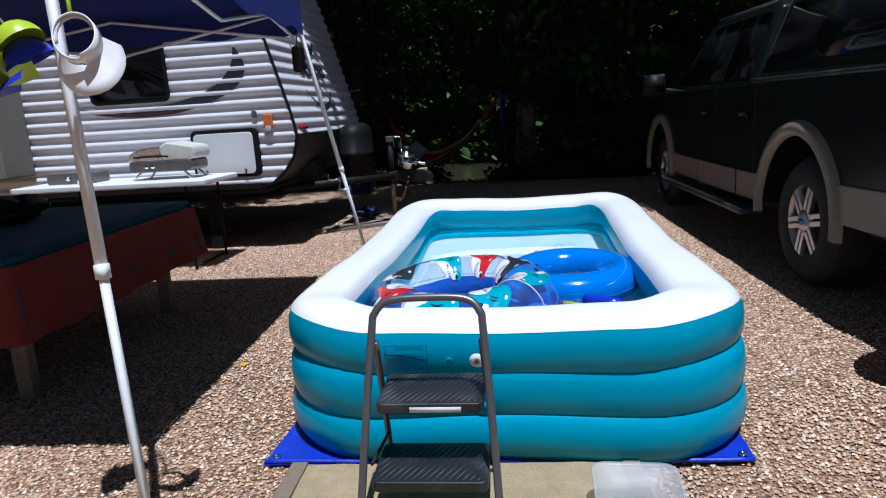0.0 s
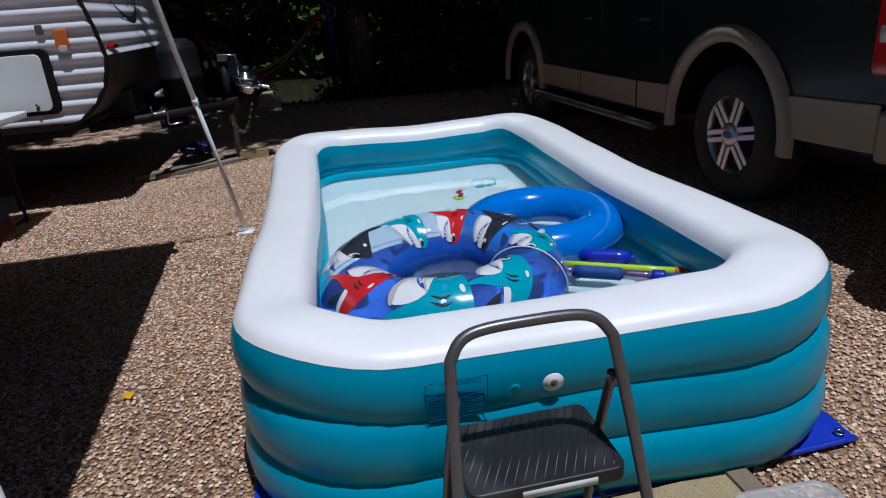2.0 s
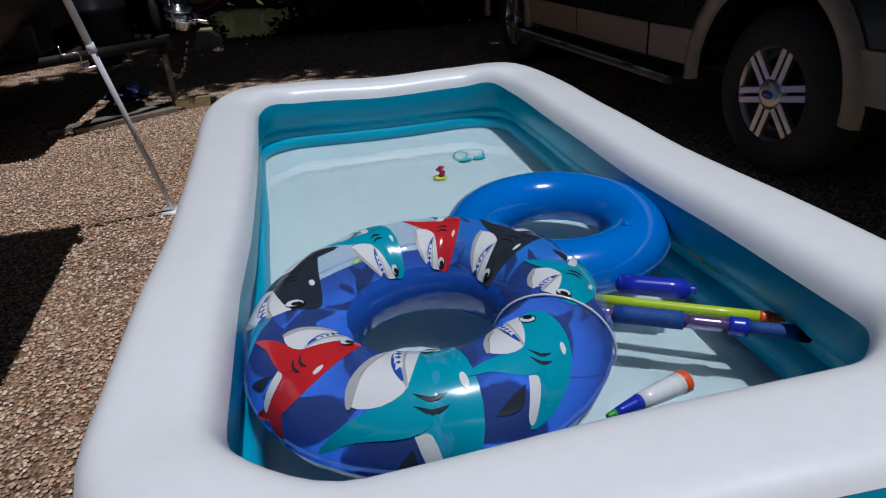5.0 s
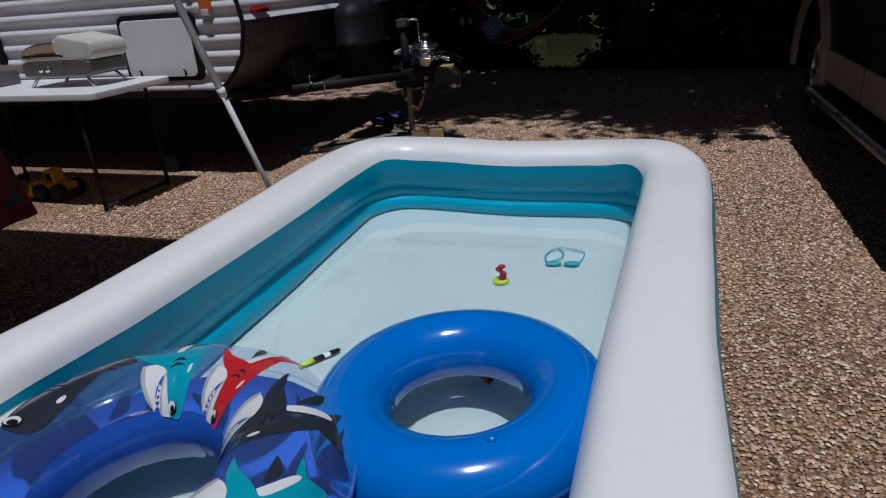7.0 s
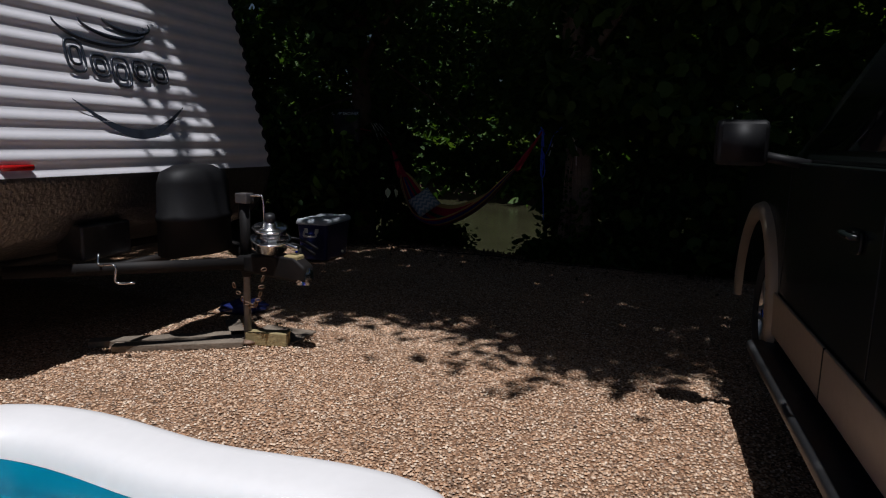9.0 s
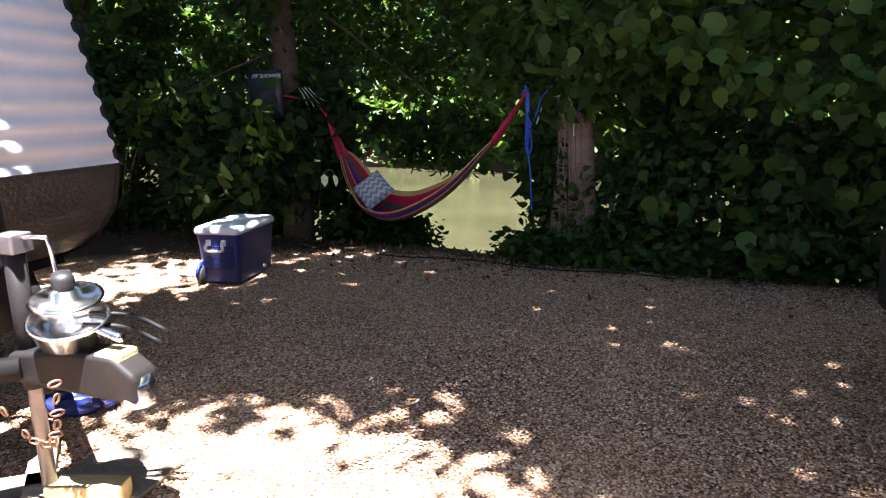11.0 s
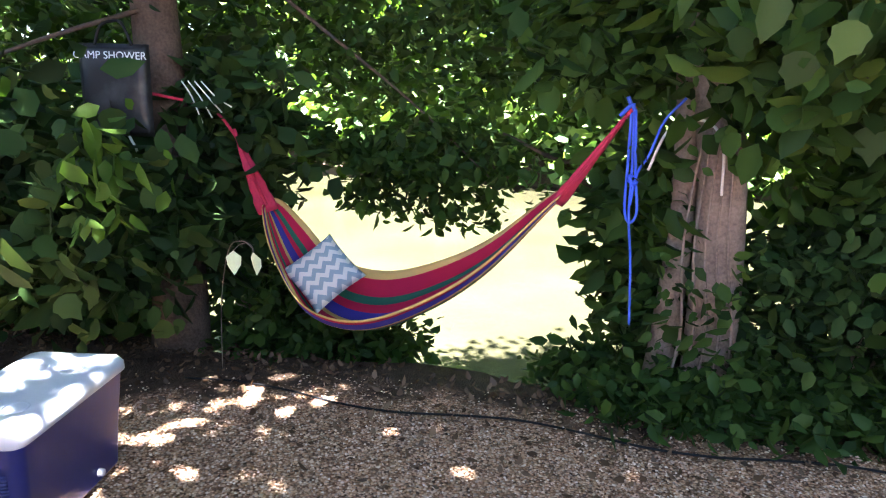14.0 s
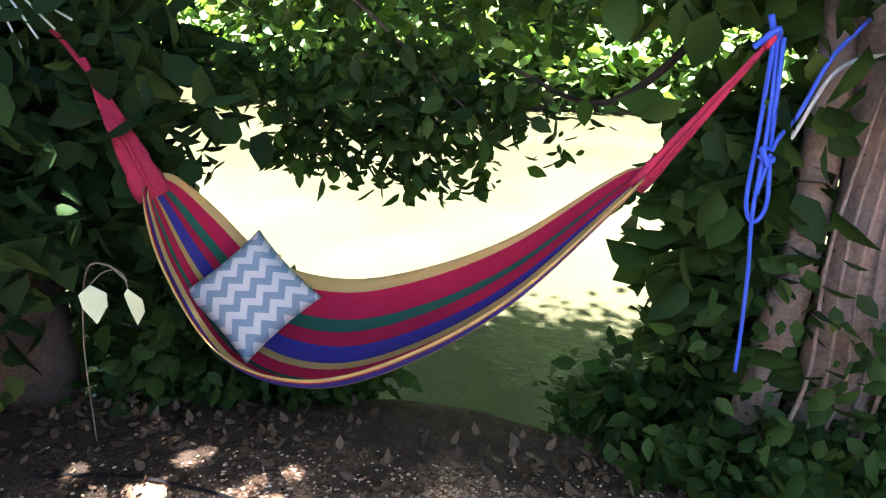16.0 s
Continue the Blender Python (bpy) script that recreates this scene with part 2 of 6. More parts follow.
RIVER = water_material("river_water", (0.036, 0.0345, 0.018), 9, 0.5, 0.0, 0.12)
POOL_WATER = water_material("pool_water", (0.93, 0.98, 0.98), 5, 0.08)
TEAL = material("teal_vinyl", (0.006, 0.29, 0.44), 0.36, vary=0.05, scale=3, coat=0.08, spec=0.35)
WHITE_VINYL = material("white_vinyl", (0.88, 0.86, 0.85), 0.35, vary=0.03, scale=3, coat=0.2)
PALE_VINYL = material("pale_floor_vinyl", (0.44, 0.52, 0.52), 0.4, vary=0.05, scale=2)
TARP = material("blue_tarp", (0.012, 0.035, 0.42), 0.4, vary=0.25, scale=5, bump=0.8, bump_scale=9)
JUTE = material("jute_mat", (0.42, 0.32, 0.18), 0.95, vary=0.2, scale=16, bump=1.0, bump_scale=140, spec=0.1, dirt=(0.3, 0.24, 0.15))
BORDER = material("mat_border", (0.20, 0.15, 0.10), 0.9, vary=0.2, bump=0.5)
GREY_STEEL = material("grey_painted_steel", (0.16, 0.15, 0.15), 0.35, 0.6, vary=0.15)
BLACK_PLASTIC = material("black_plastic", (0.014, 0.014, 0.015), 0.45, vary=0.3, dirt=(0.12, 0.12, 0.12), dirt_scale=5)
BLACK = material("flat_black", (0.008, 0.008, 0.009), 0.55, vary=0.2, spec=0.2)
RUBBER = material("tyre_rubber", (0.022, 0.021, 0.02), 0.85, vary=0.3, bump=0.4)
WHITE_STEEL = material("white_powder_coat", (0.86, 0.85, 0.84), 0.4, vary=0.05, scale=4)
WHITE_PLASTIC = material("white_plastic", (0.78, 0.77, 0.76), 0.4, vary=0.04)
SIDING = material("white_siding", (0.70, 0.685, 0.71), 0.35, vary=0.06, scale=1.2, dirt=(0.42, 0.40, 0.38), dirt_scale=0.9)
TREAD = material("diamond_plate", (0.16, 0.15, 0.145), 0.35, 0.8, vary=0.3, scale=5, bump=1.0, bump_scale=38, dirt=(0.22, 0.19, 0.15))
DARK_STEEL = material("black_steel", (0.010, 0.009, 0.009), 0.6, 0.0, spec=0.2, vary=0.4, dirt=(0.03, 0.022, 0.018))
CHROME = material("chrome", (0.72, 0.72, 0.72), 0.18, 1.0, vary=0.06)
CAST_ALU = material("wheel_alloy", (0.55, 0.54, 0.52), 0.3, 0.9, vary=0.1)
RUST = material("rusty_chain", (0.20, 0.13, 0.09), 0.6, 0.7, vary=0.4)
TRUCK_DARK = material("truck_black_green_paint", (0.008, 0.011, 0.010), 0.25, vary=0.2, scale=2, spec=0.22, coat=0.06, dirt=(0.016, 0.015, 0.013))
TRUCK_TAN = material("truck_tan_paint", (0.27, 0.215, 0.155), 0.45, 0.2, vary=0.12, scale=3, coat=0.08, dirt=(0.22, 0.17, 0.12))
DARK_GLASS = material("tinted_glass", (0.006, 0.007, 0.008), 0.08, vary=0.1, spec=0.12)
RED_LENS = material("red_lens", (0.45, 0.01, 0.01), 0.12, vary=0.1, coat=0.5)
CLEAR_LENS = material("clear_lens", (0.6, 0.58, 0.56), 0.1, vary=0.1, coat=0.5)
AMBER = material("amber_lens", (0.65, 0.16, 0.03), 0.25, vary=0.1)
RED_VINYL = material("red_vinyl", (0.52, 0.05, 0.02), 0.3, vary=0.1, coat=0.3)
BLUE_RING = material("bright_blue_vinyl", (0.008, 0.17, 0.62), 0.16, vary=0.05, coat=0.5)
DEEP_BLUE = material("deep_blue_vinyl", (0.028, 0.11, 0.52), 0.15, vary=0.12, scale=4, coat=0.5)
CLEAR_VINYL = clear_material("clear_vinyl", (0.20, 0.32, 0.75), 0.16)
LIP_GREY = material("grey_print", (0.42, 0.41, 0.40), 0.3, vary=0.05)
# Green leaf paled towards white: direct sun is painted into its colour.
LEAF_SUN_PALE = material("sun_pale_leaf", (0.50, 0.62, 0.42), 0.5, vary=0.12, scale=30)
SHARK_TEAL = material("print_teal", (0.02, 0.33, 0.44), 0.2, vary=0.05, coat=0.4)
SHARK_RED = material("print_red", (0.55, 0.02, 0.025), 0.2, vary=0.05, coat=0.4)
SHARK_GREY = material("print_charcoal", (0.028, 0.033, 0.045), 0.2, vary=0.05, coat=0.4)
PRINT_WHITE = material("print_white", (0.75, 0.74, 0.74), 0.2, vary=0.04, coat=0.4)
PRINT_FAINT = material("print_faded_blue", (0.008, 0.12, 0.26), 0.3, vary=0.05)
PRINT_BLUE = material("print_blue", (0.03, 0.08, 0.40), 0.2, vary=0.05)
NAVY = material("navy_plastic", (0.012, 0.020, 0.12), 0.35, vary=0.12, scale=3, dirt=(0.05, 0.05, 0.09))
LID = material("pale_cooler_lid", (0.62, 0.66, 0.72), 0.35, vary=0.06, dirt=(0.45, 0.45, 0.44))
CANOPY_BLUE = material("blue_canopy_cloth", (0.015, 0.03, 0.22), 0.85, vary=0.1, scale=4)
WOOD = material("weathered_timber", (0.34, 0.27, 0.13), 0.85, vary=0.25, scale=6, bump=0.5)
GREY_WOOD = material("grey_timber", (0.20, 0.16, 0.12), 0.9, vary=0.35, scale=6, bump=0.6)
TAN_PANEL = material("tan_panel", (0.20, 0.185, 0.15), 0.6, vary=0.1, scale=1.5)
TEAL_CLOTH = material("teal_cloth", (0.015, 0.085, 0.12), 0.9, vary=0.2, scale=5, bump=0.3)
RED_CLOTH = material("red_cloth", (0.17, 0.02, 0.015), 0.9, vary=0.2, scale=5, bump=0.3)
YELLOW = material("yellow_plastic", (0.75, 0.36, 0.01), 0.35, vary=0.1)
LIME = material("lime_plastic", (0.45, 0.60, 0.02), 0.3, vary=0.06)
ORANGE = material("orange_plastic", (0.75, 0.10, 0.02), 0.3, vary=0.06)
BLUE_FOAM = material("blue_foam", (0.01, 0.06, 0.26), 0.7, vary=0.12, bump=0.3, bump_scale=120)
ROYAL = material("royal_blue_plastic", (0.016, 0.03, 0.42), 0.25, vary=0.08)
FOIL = material("purple_foil", (0.35, 0.25, 0.45), 0.2, 0.8, vary=0.4, scale=30)
GREEN = material("green_plastic", (0.05, 0.28, 0.03), 0.4, vary=0.1)
CYAN = material("cyan_plastic", (0.04, 0.36, 0.45), 0.3, vary=0.1)
BLUE_ROPE = material("blue_rope", (0.03, 0.09, 0.55), 0.7, vary=0.2, scale=80)
WHITE_ROPE = material("white_rope", (0.6, 0.58, 0.52), 0.8, vary=0.2, scale=80)
MAROON = material("crimson_yarn", (0.36, 0.015, 0.05), 0.9, vary=0.2, scale=60, bump=0.5)
BIN = clear_material("milky_polythene", (0.58, 0.57, 0.55), 0.42, 0.35)
GOLD_YARN, RED_YARN, BLUE_YARN, GREEN_YARN = (0.62, 0.42, 0.15), (0.50, 0.018, 0.065), (0.055, 0.045, 0.28), (0.03, 0.13, 0.085)
HAMMOCK = striped_material("striped_weave", tuple(zip(
    (0.0, 0.065, 0.18, 0.25, 0.33, 0.44, 0.51, 0.60, 0.65, 0.73, 0.80, 0.89, 0.955),
    (GOLD_YARN, RED_YARN, GREEN_YARN, RED_YARN, BLUE_YARN, GOLD_YARN, RED_YARN, GREEN_YARN, RED_YARN, GOLD_YARN, BLUE_YARN, RED_YARN, GOLD_YARN))))
CHEVRON = striped_material("chevron_cotton", ((0.0, (0.62, 0.63, 0.62)), (0.5, (0.24, 0.33, 0.40))), True)


# ---- building helpers ----
def thing(name, m, label, category, group="", kind=""):
    ob = tagged(new(name), label, category, group, kind)
    ob.empty_display_size = 0.1
    ob.matrix_world = m
    return ob


def part(name, bm, mat, parent=None, label="", smooth=True, bevel=0.0, m=None):
    """Links a bmesh as one mesh object under a thing or part."""
    me = bpy.data.meshes.new(name)
    bmesh.ops.recalc_face_normals(bm, faces=bm.faces)
    bm.to_mesh(me)
    bm.free()
    me.materials.append(mat)
    if smooth:
        for p in me.polygons:
            p.use_smooth = True
    ob = new(name, me)
    if parent is not None:
        ob.parent = parent
    if m is not None:
        ob.matrix_basis = m
    if label:
        ob["label"] = label
    if bevel:
        md = ob.modifiers.new("bevel", "BEVEL")
        md.width, md.segments, md.limit_method = bevel, 2, "ANGLE"
        md.harden_normals = False
        wn_ = ob.modifiers.new("normals", "WEIGHTED_NORMAL")
        wn_.keep_sharp = True
    return ob


def box(x0, x1, y0, y1, z0, z1, bm=None):
    bm = bm or bmesh.new()
    v = [bm.verts.new((x, y, z)) for z in (z0, z1) for x, y in ((x0, y0), (x1, y0), (x1, y1), (x0, y1))]
    for f in ((3, 2, 1, 0), (4, 5, 6, 7), (0, 1, 5, 4), (1, 2, 6, 5), (2, 3, 7, 6), (3, 0, 4, 7)):
        bm.faces.new([v[k] for k in f])
    return bm


def sweep(path, radius, sides=10, bm=None, closed=False, flat=1.0):
    """A tube along a path; radius a number or one for each point."""
    bm = bm or bmesh.new()
    pts = [Vector(p) for p in path]
    n = len(pts)
    radii = radius if isinstance(radius, (list, tuple)) else [radius] * n
    rings, up = [], None
    for k, p in enumerate(pts):
        a = pts[(k - 1) % n] if closed or k else p
        b = pts[(k + 1) % n] if closed or k < n - 1 else p
        d = (b - a).normalized()
        up = (up - d * up.dot(d)).normalized() if up is not None and (up - d * up.dot(d)).length > 1e-4 else d.orthogonal().normalized()
        side = d.cross(up)
        rings.append([bm.verts.new(p + radii[k] * (math.cos(q) * up + math.sin(q) * side * flat)) for q in (2 * math.pi * j / sides for j in range(sides))])
    for k in range(n if closed else n - 1):
        r, s = rings[k], rings[(k + 1) % n]
        for j in range(sides):
            bm.faces.new((r[j], r[(j + 1) % sides], s[(j + 1) % sides], s[j]))
    if not closed:
        bm.faces.new(rings[0][::-1])
        bm.faces.new(rings[-1])
    return bm


def curve(points, steps=8):
    """Points of a smooth line through the given ones."""
    p = [Vector(q) for q in points]
    p = [2 * p[0] - p[1]] + p + [2 * p[-1] - p[-2]]
    out = []
    for k in range(1, len(p) - 2):
        for j in range(steps):
            t = j / steps
            a, b, c, d = p[k - 1:k + 3]
            out.append(0.5 * (2 * b + (c - a) * t + (2 * a - 5 * b + 4 * c - d) * t * t + (3 * b - a - 3 * c + d) * t ** 3))
    return out + [p[-2]]


def lathe(profile, sides=32, bm=None):
    """Turns (radius, z) points round the z axis."""
    bm = bm or bmesh.new()
    rings = []
    for r, z in profile:
        rings.append([bm.verts.new((r * math.cos(a), r * math.sin(a), z)) for a in (2 * math.pi * j / sides for j in range(sides))] if r > 1e-5 else [bm.verts.new((0, 0, z))])
    for r, s in zip(rings, rings[1:]):
        for j in range(sides):
            q = [r[j % len(r)], r[(j + 1) % len(r)], s[(j + 1) % len(s)], s[j % len(s)]]
            q = list(dict.fromkeys(q))
            if len(q) > 2:
                bm.faces.new(q)
    return bm


def prism(outline, y0, y1, bm=None):
    """An outline in x and z, drawn out along y."""
    bm = bm or bmesh.new()
    a = [bm.verts.new((x, y0, z)) for x, z in outline]
    b = [bm.verts.new((x, y1, z)) for x, z in outline]
    bm.faces.new(a)
    bm.faces.new(b[::-1])
    for k in range(len(a)):
        bm.faces.new((a[k], a[k - 1], b[k - 1], b[k]))
    return bm


def slab(outline, z0, z1):
    """An outline in x and y, drawn up from z0 to z1."""
    bm = bmesh.new()
    a = [bm.verts.new((x, y, z0)) for x, y in outline]
    b = [bm.verts.new((x, y, z1)) for x, y in outline]
    bm.faces.new(a[::-1])
    bm.faces.new(b)
    for k in range(len(a)):
        bm.faces.new((a[k - 1], a[k], b[k], b[k - 1]))
    return bm


def rounded(x0, x1, z0, z1, r, n=5):
    """Outline of a rectangle with round corners."""
    out = []
    for cx, cz, a0 in ((x1 - r, z0 + r, -90), (x1 - r, z1 - r, 0), (x0 + r, z1 - r, 90), (x0 + r, z0 + r, 180)):
        out += [(cx + r * math.cos(radians(a0 + 90 * k / n)), cz + r * math.sin(radians(a0 + 90 * k / n))) for k in range(n + 1)]
    return out


def arc(cx, cz, r, a0, a1, n=16):
    return [(cx + r * math.cos(radians(a0 + (a1 - a0) * k / n)), cz + r * math.sin(radians(a0 + (a1 - a0) * k / n))) for k in range(n + 1)]


def raw_mesh(name, verts, faces, mat, parent=None, smooth=False):
    """A large mesh straight from arrays; faces all of one size."""
    me = bpy.data.meshes.new(name)
    k = faces.shape[1]
    me.vertices.add(len(verts))
    me.vertices.foreach_set("co", np.ascontiguousarray(verts, np.float32).ravel())
    me.loops.add(faces.size)
    me.loops.foreach_set("vertex_index", np.ascontiguousarray(faces, np.int32).ravel())
    me.polygons.add(len(faces))
    me.polygons.foreach_set("loop_start", np.arange(0, faces.size, k, dtype=np.int32))
    if smooth:
        me.polygons.foreach_set("use_smooth", np.ones(len(faces), bool))
    me.update(calc_edges=True)
    me.validate()
    me.materials.append(mat)
    ob = new(name, me)
    if parent is not None:
        ob.parent = parent
    return ob


LEAF_SHAPE = np.array(((0, 0, 0), (0.27, 0.28, 0.07), (0.24, 0.62, 0.06), (0, 1, -0.05), (-0.24, 0.62, 0.06), (-0.27, 0.28, 0.07)))


_half = ((0.24, 0.06, 0.03), (0.42, 0.24, 0.03), (0.36, 0.40, 0.06), (0.36, 0.60, 0.01), (0.17, 0.72, 0.03))
LOBED_SHAPE = np.array(((0, 0, 0),) + _half + ((0, 1, -0.08),) + tuple((-x, y, z) for x, y, z in _half[::-1]))


def leaves(name, centres, size, mat, parent, seed, droop=0.45, flat=0.7, lobed=False):
    """Many folded leaves at the given places, oval or lobed."""
    rng = np.random.default_rng(seed)
    n = len(centres)
    yaw = rng.uniform(0, 2 * np.pi, n)
    pitch = rng.normal(-droop, 0.5, n)
    roll = rng.normal(0, flat, n)
    ahead = np.stack((np.cos(yaw) * np.cos(pitch), np.sin(yaw) * np.cos(pitch), np.sin(pitch)), 1)
    side = np.stack((-np.sin(yaw), np.cos(yaw), np.zeros(n)), 1)
    up = np.cross(side, ahead)
    s2 = side * np.cos(roll)[:, None] + up * np.sin(roll)[:, None]
    u2 = np.cross(s2, ahead)
    sz = (size * rng.uniform(0.45, 1.45, n))[:, None, None]
    outline_ = LOBED_SHAPE if lobed else LEAF_SHAPE
    quads = ((0, 1, 2, 3), (0, 3, 4, 5), (0, 5, 6, 7), (0, 7, 8, 9), (0, 9, 10, 11)) if lobed else ((0, 1, 2, 3), (0, 3, 4, 5))
    shape = outline_[None] * sz
    v = centres[:, None] + shape[..., :1] * s2[:, None] + shape[..., 1:2] * ahead[:, None] + shape[..., 2:] * u2[:, None]
    base = np.arange(n)[:, None] * len(outline_)
    f = np.concatenate([base + np.array(q) for q in quads])
    return raw_mesh(name, v.reshape(-1, 3), f, mat, parent)


def clumps(centre, radii, count, each, spread, seed, keep=None, low=-1.0):
    """Leaf places in clumps that fill an uneven ellipsoid."""
    rng = np.random.default_rng(seed)
    d = rng.normal(size=(count * 3, 3))
    d /= np.linalg.norm(d, axis=1)[:, None]
    d *= rng.uniform(0.15, 1.0, (count * 3, 1)) ** 0.5
    d = d[d[:, 2] > low][:count]
    c = np.array(centre) + d * np.array(radii)
    if keep is not None:
        c = c[keep(c)]
    p = np.repeat(c, each, 0) + rng.normal(size=(len(c) * each, 3)) * spread * np.array((1, 1, 0.6))
    return p


def limb(parent, name, points, r0, r1, mat=None, sides=9):
    path = curve(points, 6)
    n = len(path) - 1
    return part(name, sweep(path, [r0 + (r1 - r0) * k / n for k in range(n + 1)], sides), mat or BARK, parent)


# ---- ground, river ----
def ground_height(x, y):
    if y < 12.3:
        z = 0.0
    elif y < 12.75:
        z = -0.07 * (y - 12.3) / 0.45
    elif y < 13.3:
        z = -0.07 - 1.2 * ((y - 12.75) / 0.55) ** 1.3
    elif y < 14:
        z = -1.27 - 0.9 * (y - 13.3) / 0.7
    elif y < 31:
        z = -2.17
    elif y < 33:
        z = -2.17 + 2.6 * (y - 31) / 2
    else:
        z = 0.43
    near = max(0.0, 1 - abs(x) / 12) * (1 if -6 < y < 13.2 else 0)
    return z + near * 0.012 * noise.noise((x * 1.3, y * 1.3, 0)) - near * 0.004


gx = [-300, -80, -30, -16] + [-12 + 0.4 * k for k in range(61)] + [16, 30, 80, 300]
gy = [-300, -80, -25, -10] + [-6 + 0.4 * k for k in range(45)] + [12 + 0.1 * k for k in range(21)] + [15, 20, 26, 31, 32, 33, 40, 80, 300]
gv = np.array([(x, y, ground_height(x + 0.25 * noise.noise((x, 3, 1)), y + (0.25 * noise.noise((x * 0.8, 0, 5)) if abs(x) < 14 else 0))) for y in gy for x in gx])
gf = np.array([(r * len(gx) + c, r * len(gx) + c + 1, (r + 1) * len(gx) + c + 1, (r + 1) * len(gx) + c) for r in range(len(gy) - 1) for c in range(len(gx) - 1)])
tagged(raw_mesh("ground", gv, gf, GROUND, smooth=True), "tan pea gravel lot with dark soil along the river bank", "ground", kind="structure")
bm = bmesh.new()
bmesh.ops.create_grid(bm, x_segments=2, y_segments=2, size=1)
bmesh.ops.transform(bm, matrix=Matrix.Translation((0, 22.6, -1.25)) @ Matrix.Diagonal((280, 9.6, 1, 1)), verts=bm.verts)
tagged(part("water", bm, RIVER), "murky yellow-green slow river water with small ripples", "river", kind="structure")

rng = np.random.default_rng(5)


def scatter_pebbles(n, x0, x1, y0, y1, size, seed):
    r = np.random.default_rng(seed)
    c = np.stack((r.uniform(x0, x1, n), r.uniform(y0, y1, n), np.zeros(n)), 1)
    c = c[c[:, 1] + 0.55 * np.maximum(0, -2.4 - c[:, 0]) < 12.15 + r.normal(0, 0.18, n)]
    n = len(c)
    s = size * r.uniform(0.5, 1.25, n)
    c[:, 2] = s * 0.18
    oct_ = np.array(((1, 0, 0), (0, 1, 0), (-1, 0, 0), (0, -1, 0), (0, 0, 0.75), (0, 0, -0.6)))
    sh = oct_[None] * s[:, None, None] * r.uniform(0.55, 1.1, (n, 6, 1))
    a = r.uniform(0, 6.3, n)
    ca, sa = np.cos(a)[:, None], np.sin(a)[:, None]
    v = np.stack((sh[..., 0] * ca - sh[..., 1] * sa, sh[..., 0] * sa + sh[..., 1] * ca, sh[..., 2]), 2) + c[:, None]
    tri = np.array(((0, 1, 4), (1, 2, 4), (2, 3, 4), (3, 0, 4)))
    f = (np.arange(n)[:, None, None] * 6 + tri[None]).reshape(-1, 3)
    return v.reshape(-1, 3), f


def gravel_patch(n, x0, x1, y0, y1, size, seed):
    v, f = scatter_pebbles(n, x0, x1, y0, y1, size, seed)
    tagged(raw_mesh("gravel", v, f, PEBBLE), "loose tan, pink and grey pea gravel", "gravel", kind="stuff")


gravel_patch(150000, -2.8, 3.0, 1.8, 9.0, 0.0088, 1)
gravel_patch(95000, -4.5, 2.5, 8.6, 12.4, 0.0086, 2)


# ---- pool ----
POOL = pose(0.533, 4.605, 0, 0, 0, 8)


def ring_path(a, b, r, n=10, along=14):
    """Round-cornered rectangle, half sizes a and b, as points with outward normals."""
    out = []
    for cx, cy, a0 in ((a - r, -b + r, -90), (a - r, b - r, 0), (-a + r, b - r, 90), (-a + r, -b + r, 180)):
        for k in range(n + 1):
            q = radians(a0 + 90 * k / n)
            out.append((cx + r * math.cos(q), cy + r * math.sin(q), math.cos(q), math.sin(q), math.sin(math.pi * k / n)))
        nx = out[-1]
        q2 = radians(a0 + 90)
        length = 2 * (b - r) if a0 in (-90, 90) else 2 * (a - r)
        tx, ty = -math.sin(q2), math.cos(q2)
        for k in range(1, along):
            s = k / along
            out.append((nx[0] + tx * length * s, nx[1] + ty * length * s, nx[2], nx[3], -math.sin(math.pi * s)))
    return out


def pool_tube(z, half_w, half_h, a0, a1, a, b, lift=0.0, sag=0.0, n=14):
    bm = bmesh.new()
    rings = []
    for x, y, nx, ny, corner in ring_path(a, b, 0.335):
        row = []
        wob = 0.006 * noise.noise((x * 2.3, y * 2.3, z * 5))
        dz = lift * max(0, corner) ** 2 - sag * min(0, corner) ** 2
        inn = -0.02 * min(0, corner) ** 2
        for k in range(n + 1):
            q = radians(a0 + (a1 - a0) * k / n)
            d = half_w * math.copysign(abs(math.cos(q)) ** 0.45, math.cos(q)) + inn + wob
            if z > 0.4 and d < 0:
                d *= 1 + 0.16 * max(0, x / a) * max(0, -y / b) - 0.16 * max(0, -x / a) * min(1, max(0, 0.6 - y / b))
            row.append(bm.verts.new((x + nx * d, y + ny * d, z + dz + half_h * math.sin(q) + wob)))
        rings.append(row)
    full = abs(a1 - a0) > 359
    for k in range(len(rings)):
        r, s = rings[k - 1], rings[k]
        for j in range(n):
            bm.faces.new((r[j], r[j + 1], s[j + 1], s[j]))
    if full:
        bmesh.ops.remove_doubles(bm, verts=bm.verts, dist=1e-4)
    return bm


A, B = 0.766, 1.475
pool = thing("inflatable_pool", POOL, "teal and white rectangular inflatable family pool half full of water", "pool")
part("lower_ring", pool_tube(0.112, 0.138, 0.112, 0, 360, A + 0.012, B + 0.012), TEAL, pool)
part("middle_ring", pool_tube(0.27, 0.110, 0.12, 0, 360, A + 0.027, B + 0.027), TEAL, pool)
part("upper_ring", pool_tube(0.43, 0.135, 0.115, -204, 44, A, B, 0.02, 0.012), TEAL, pool)
part("rim", pool_tube(0.43, 0.1358, 0.1158, 42, 158, A, B, 0.02, 0.012), WHITE_VINYL, pool, "white top of the upper ring")
bm = bmesh.new()
bmesh.ops.create_grid(bm, x_segments=40, y_segments=70, size=1)
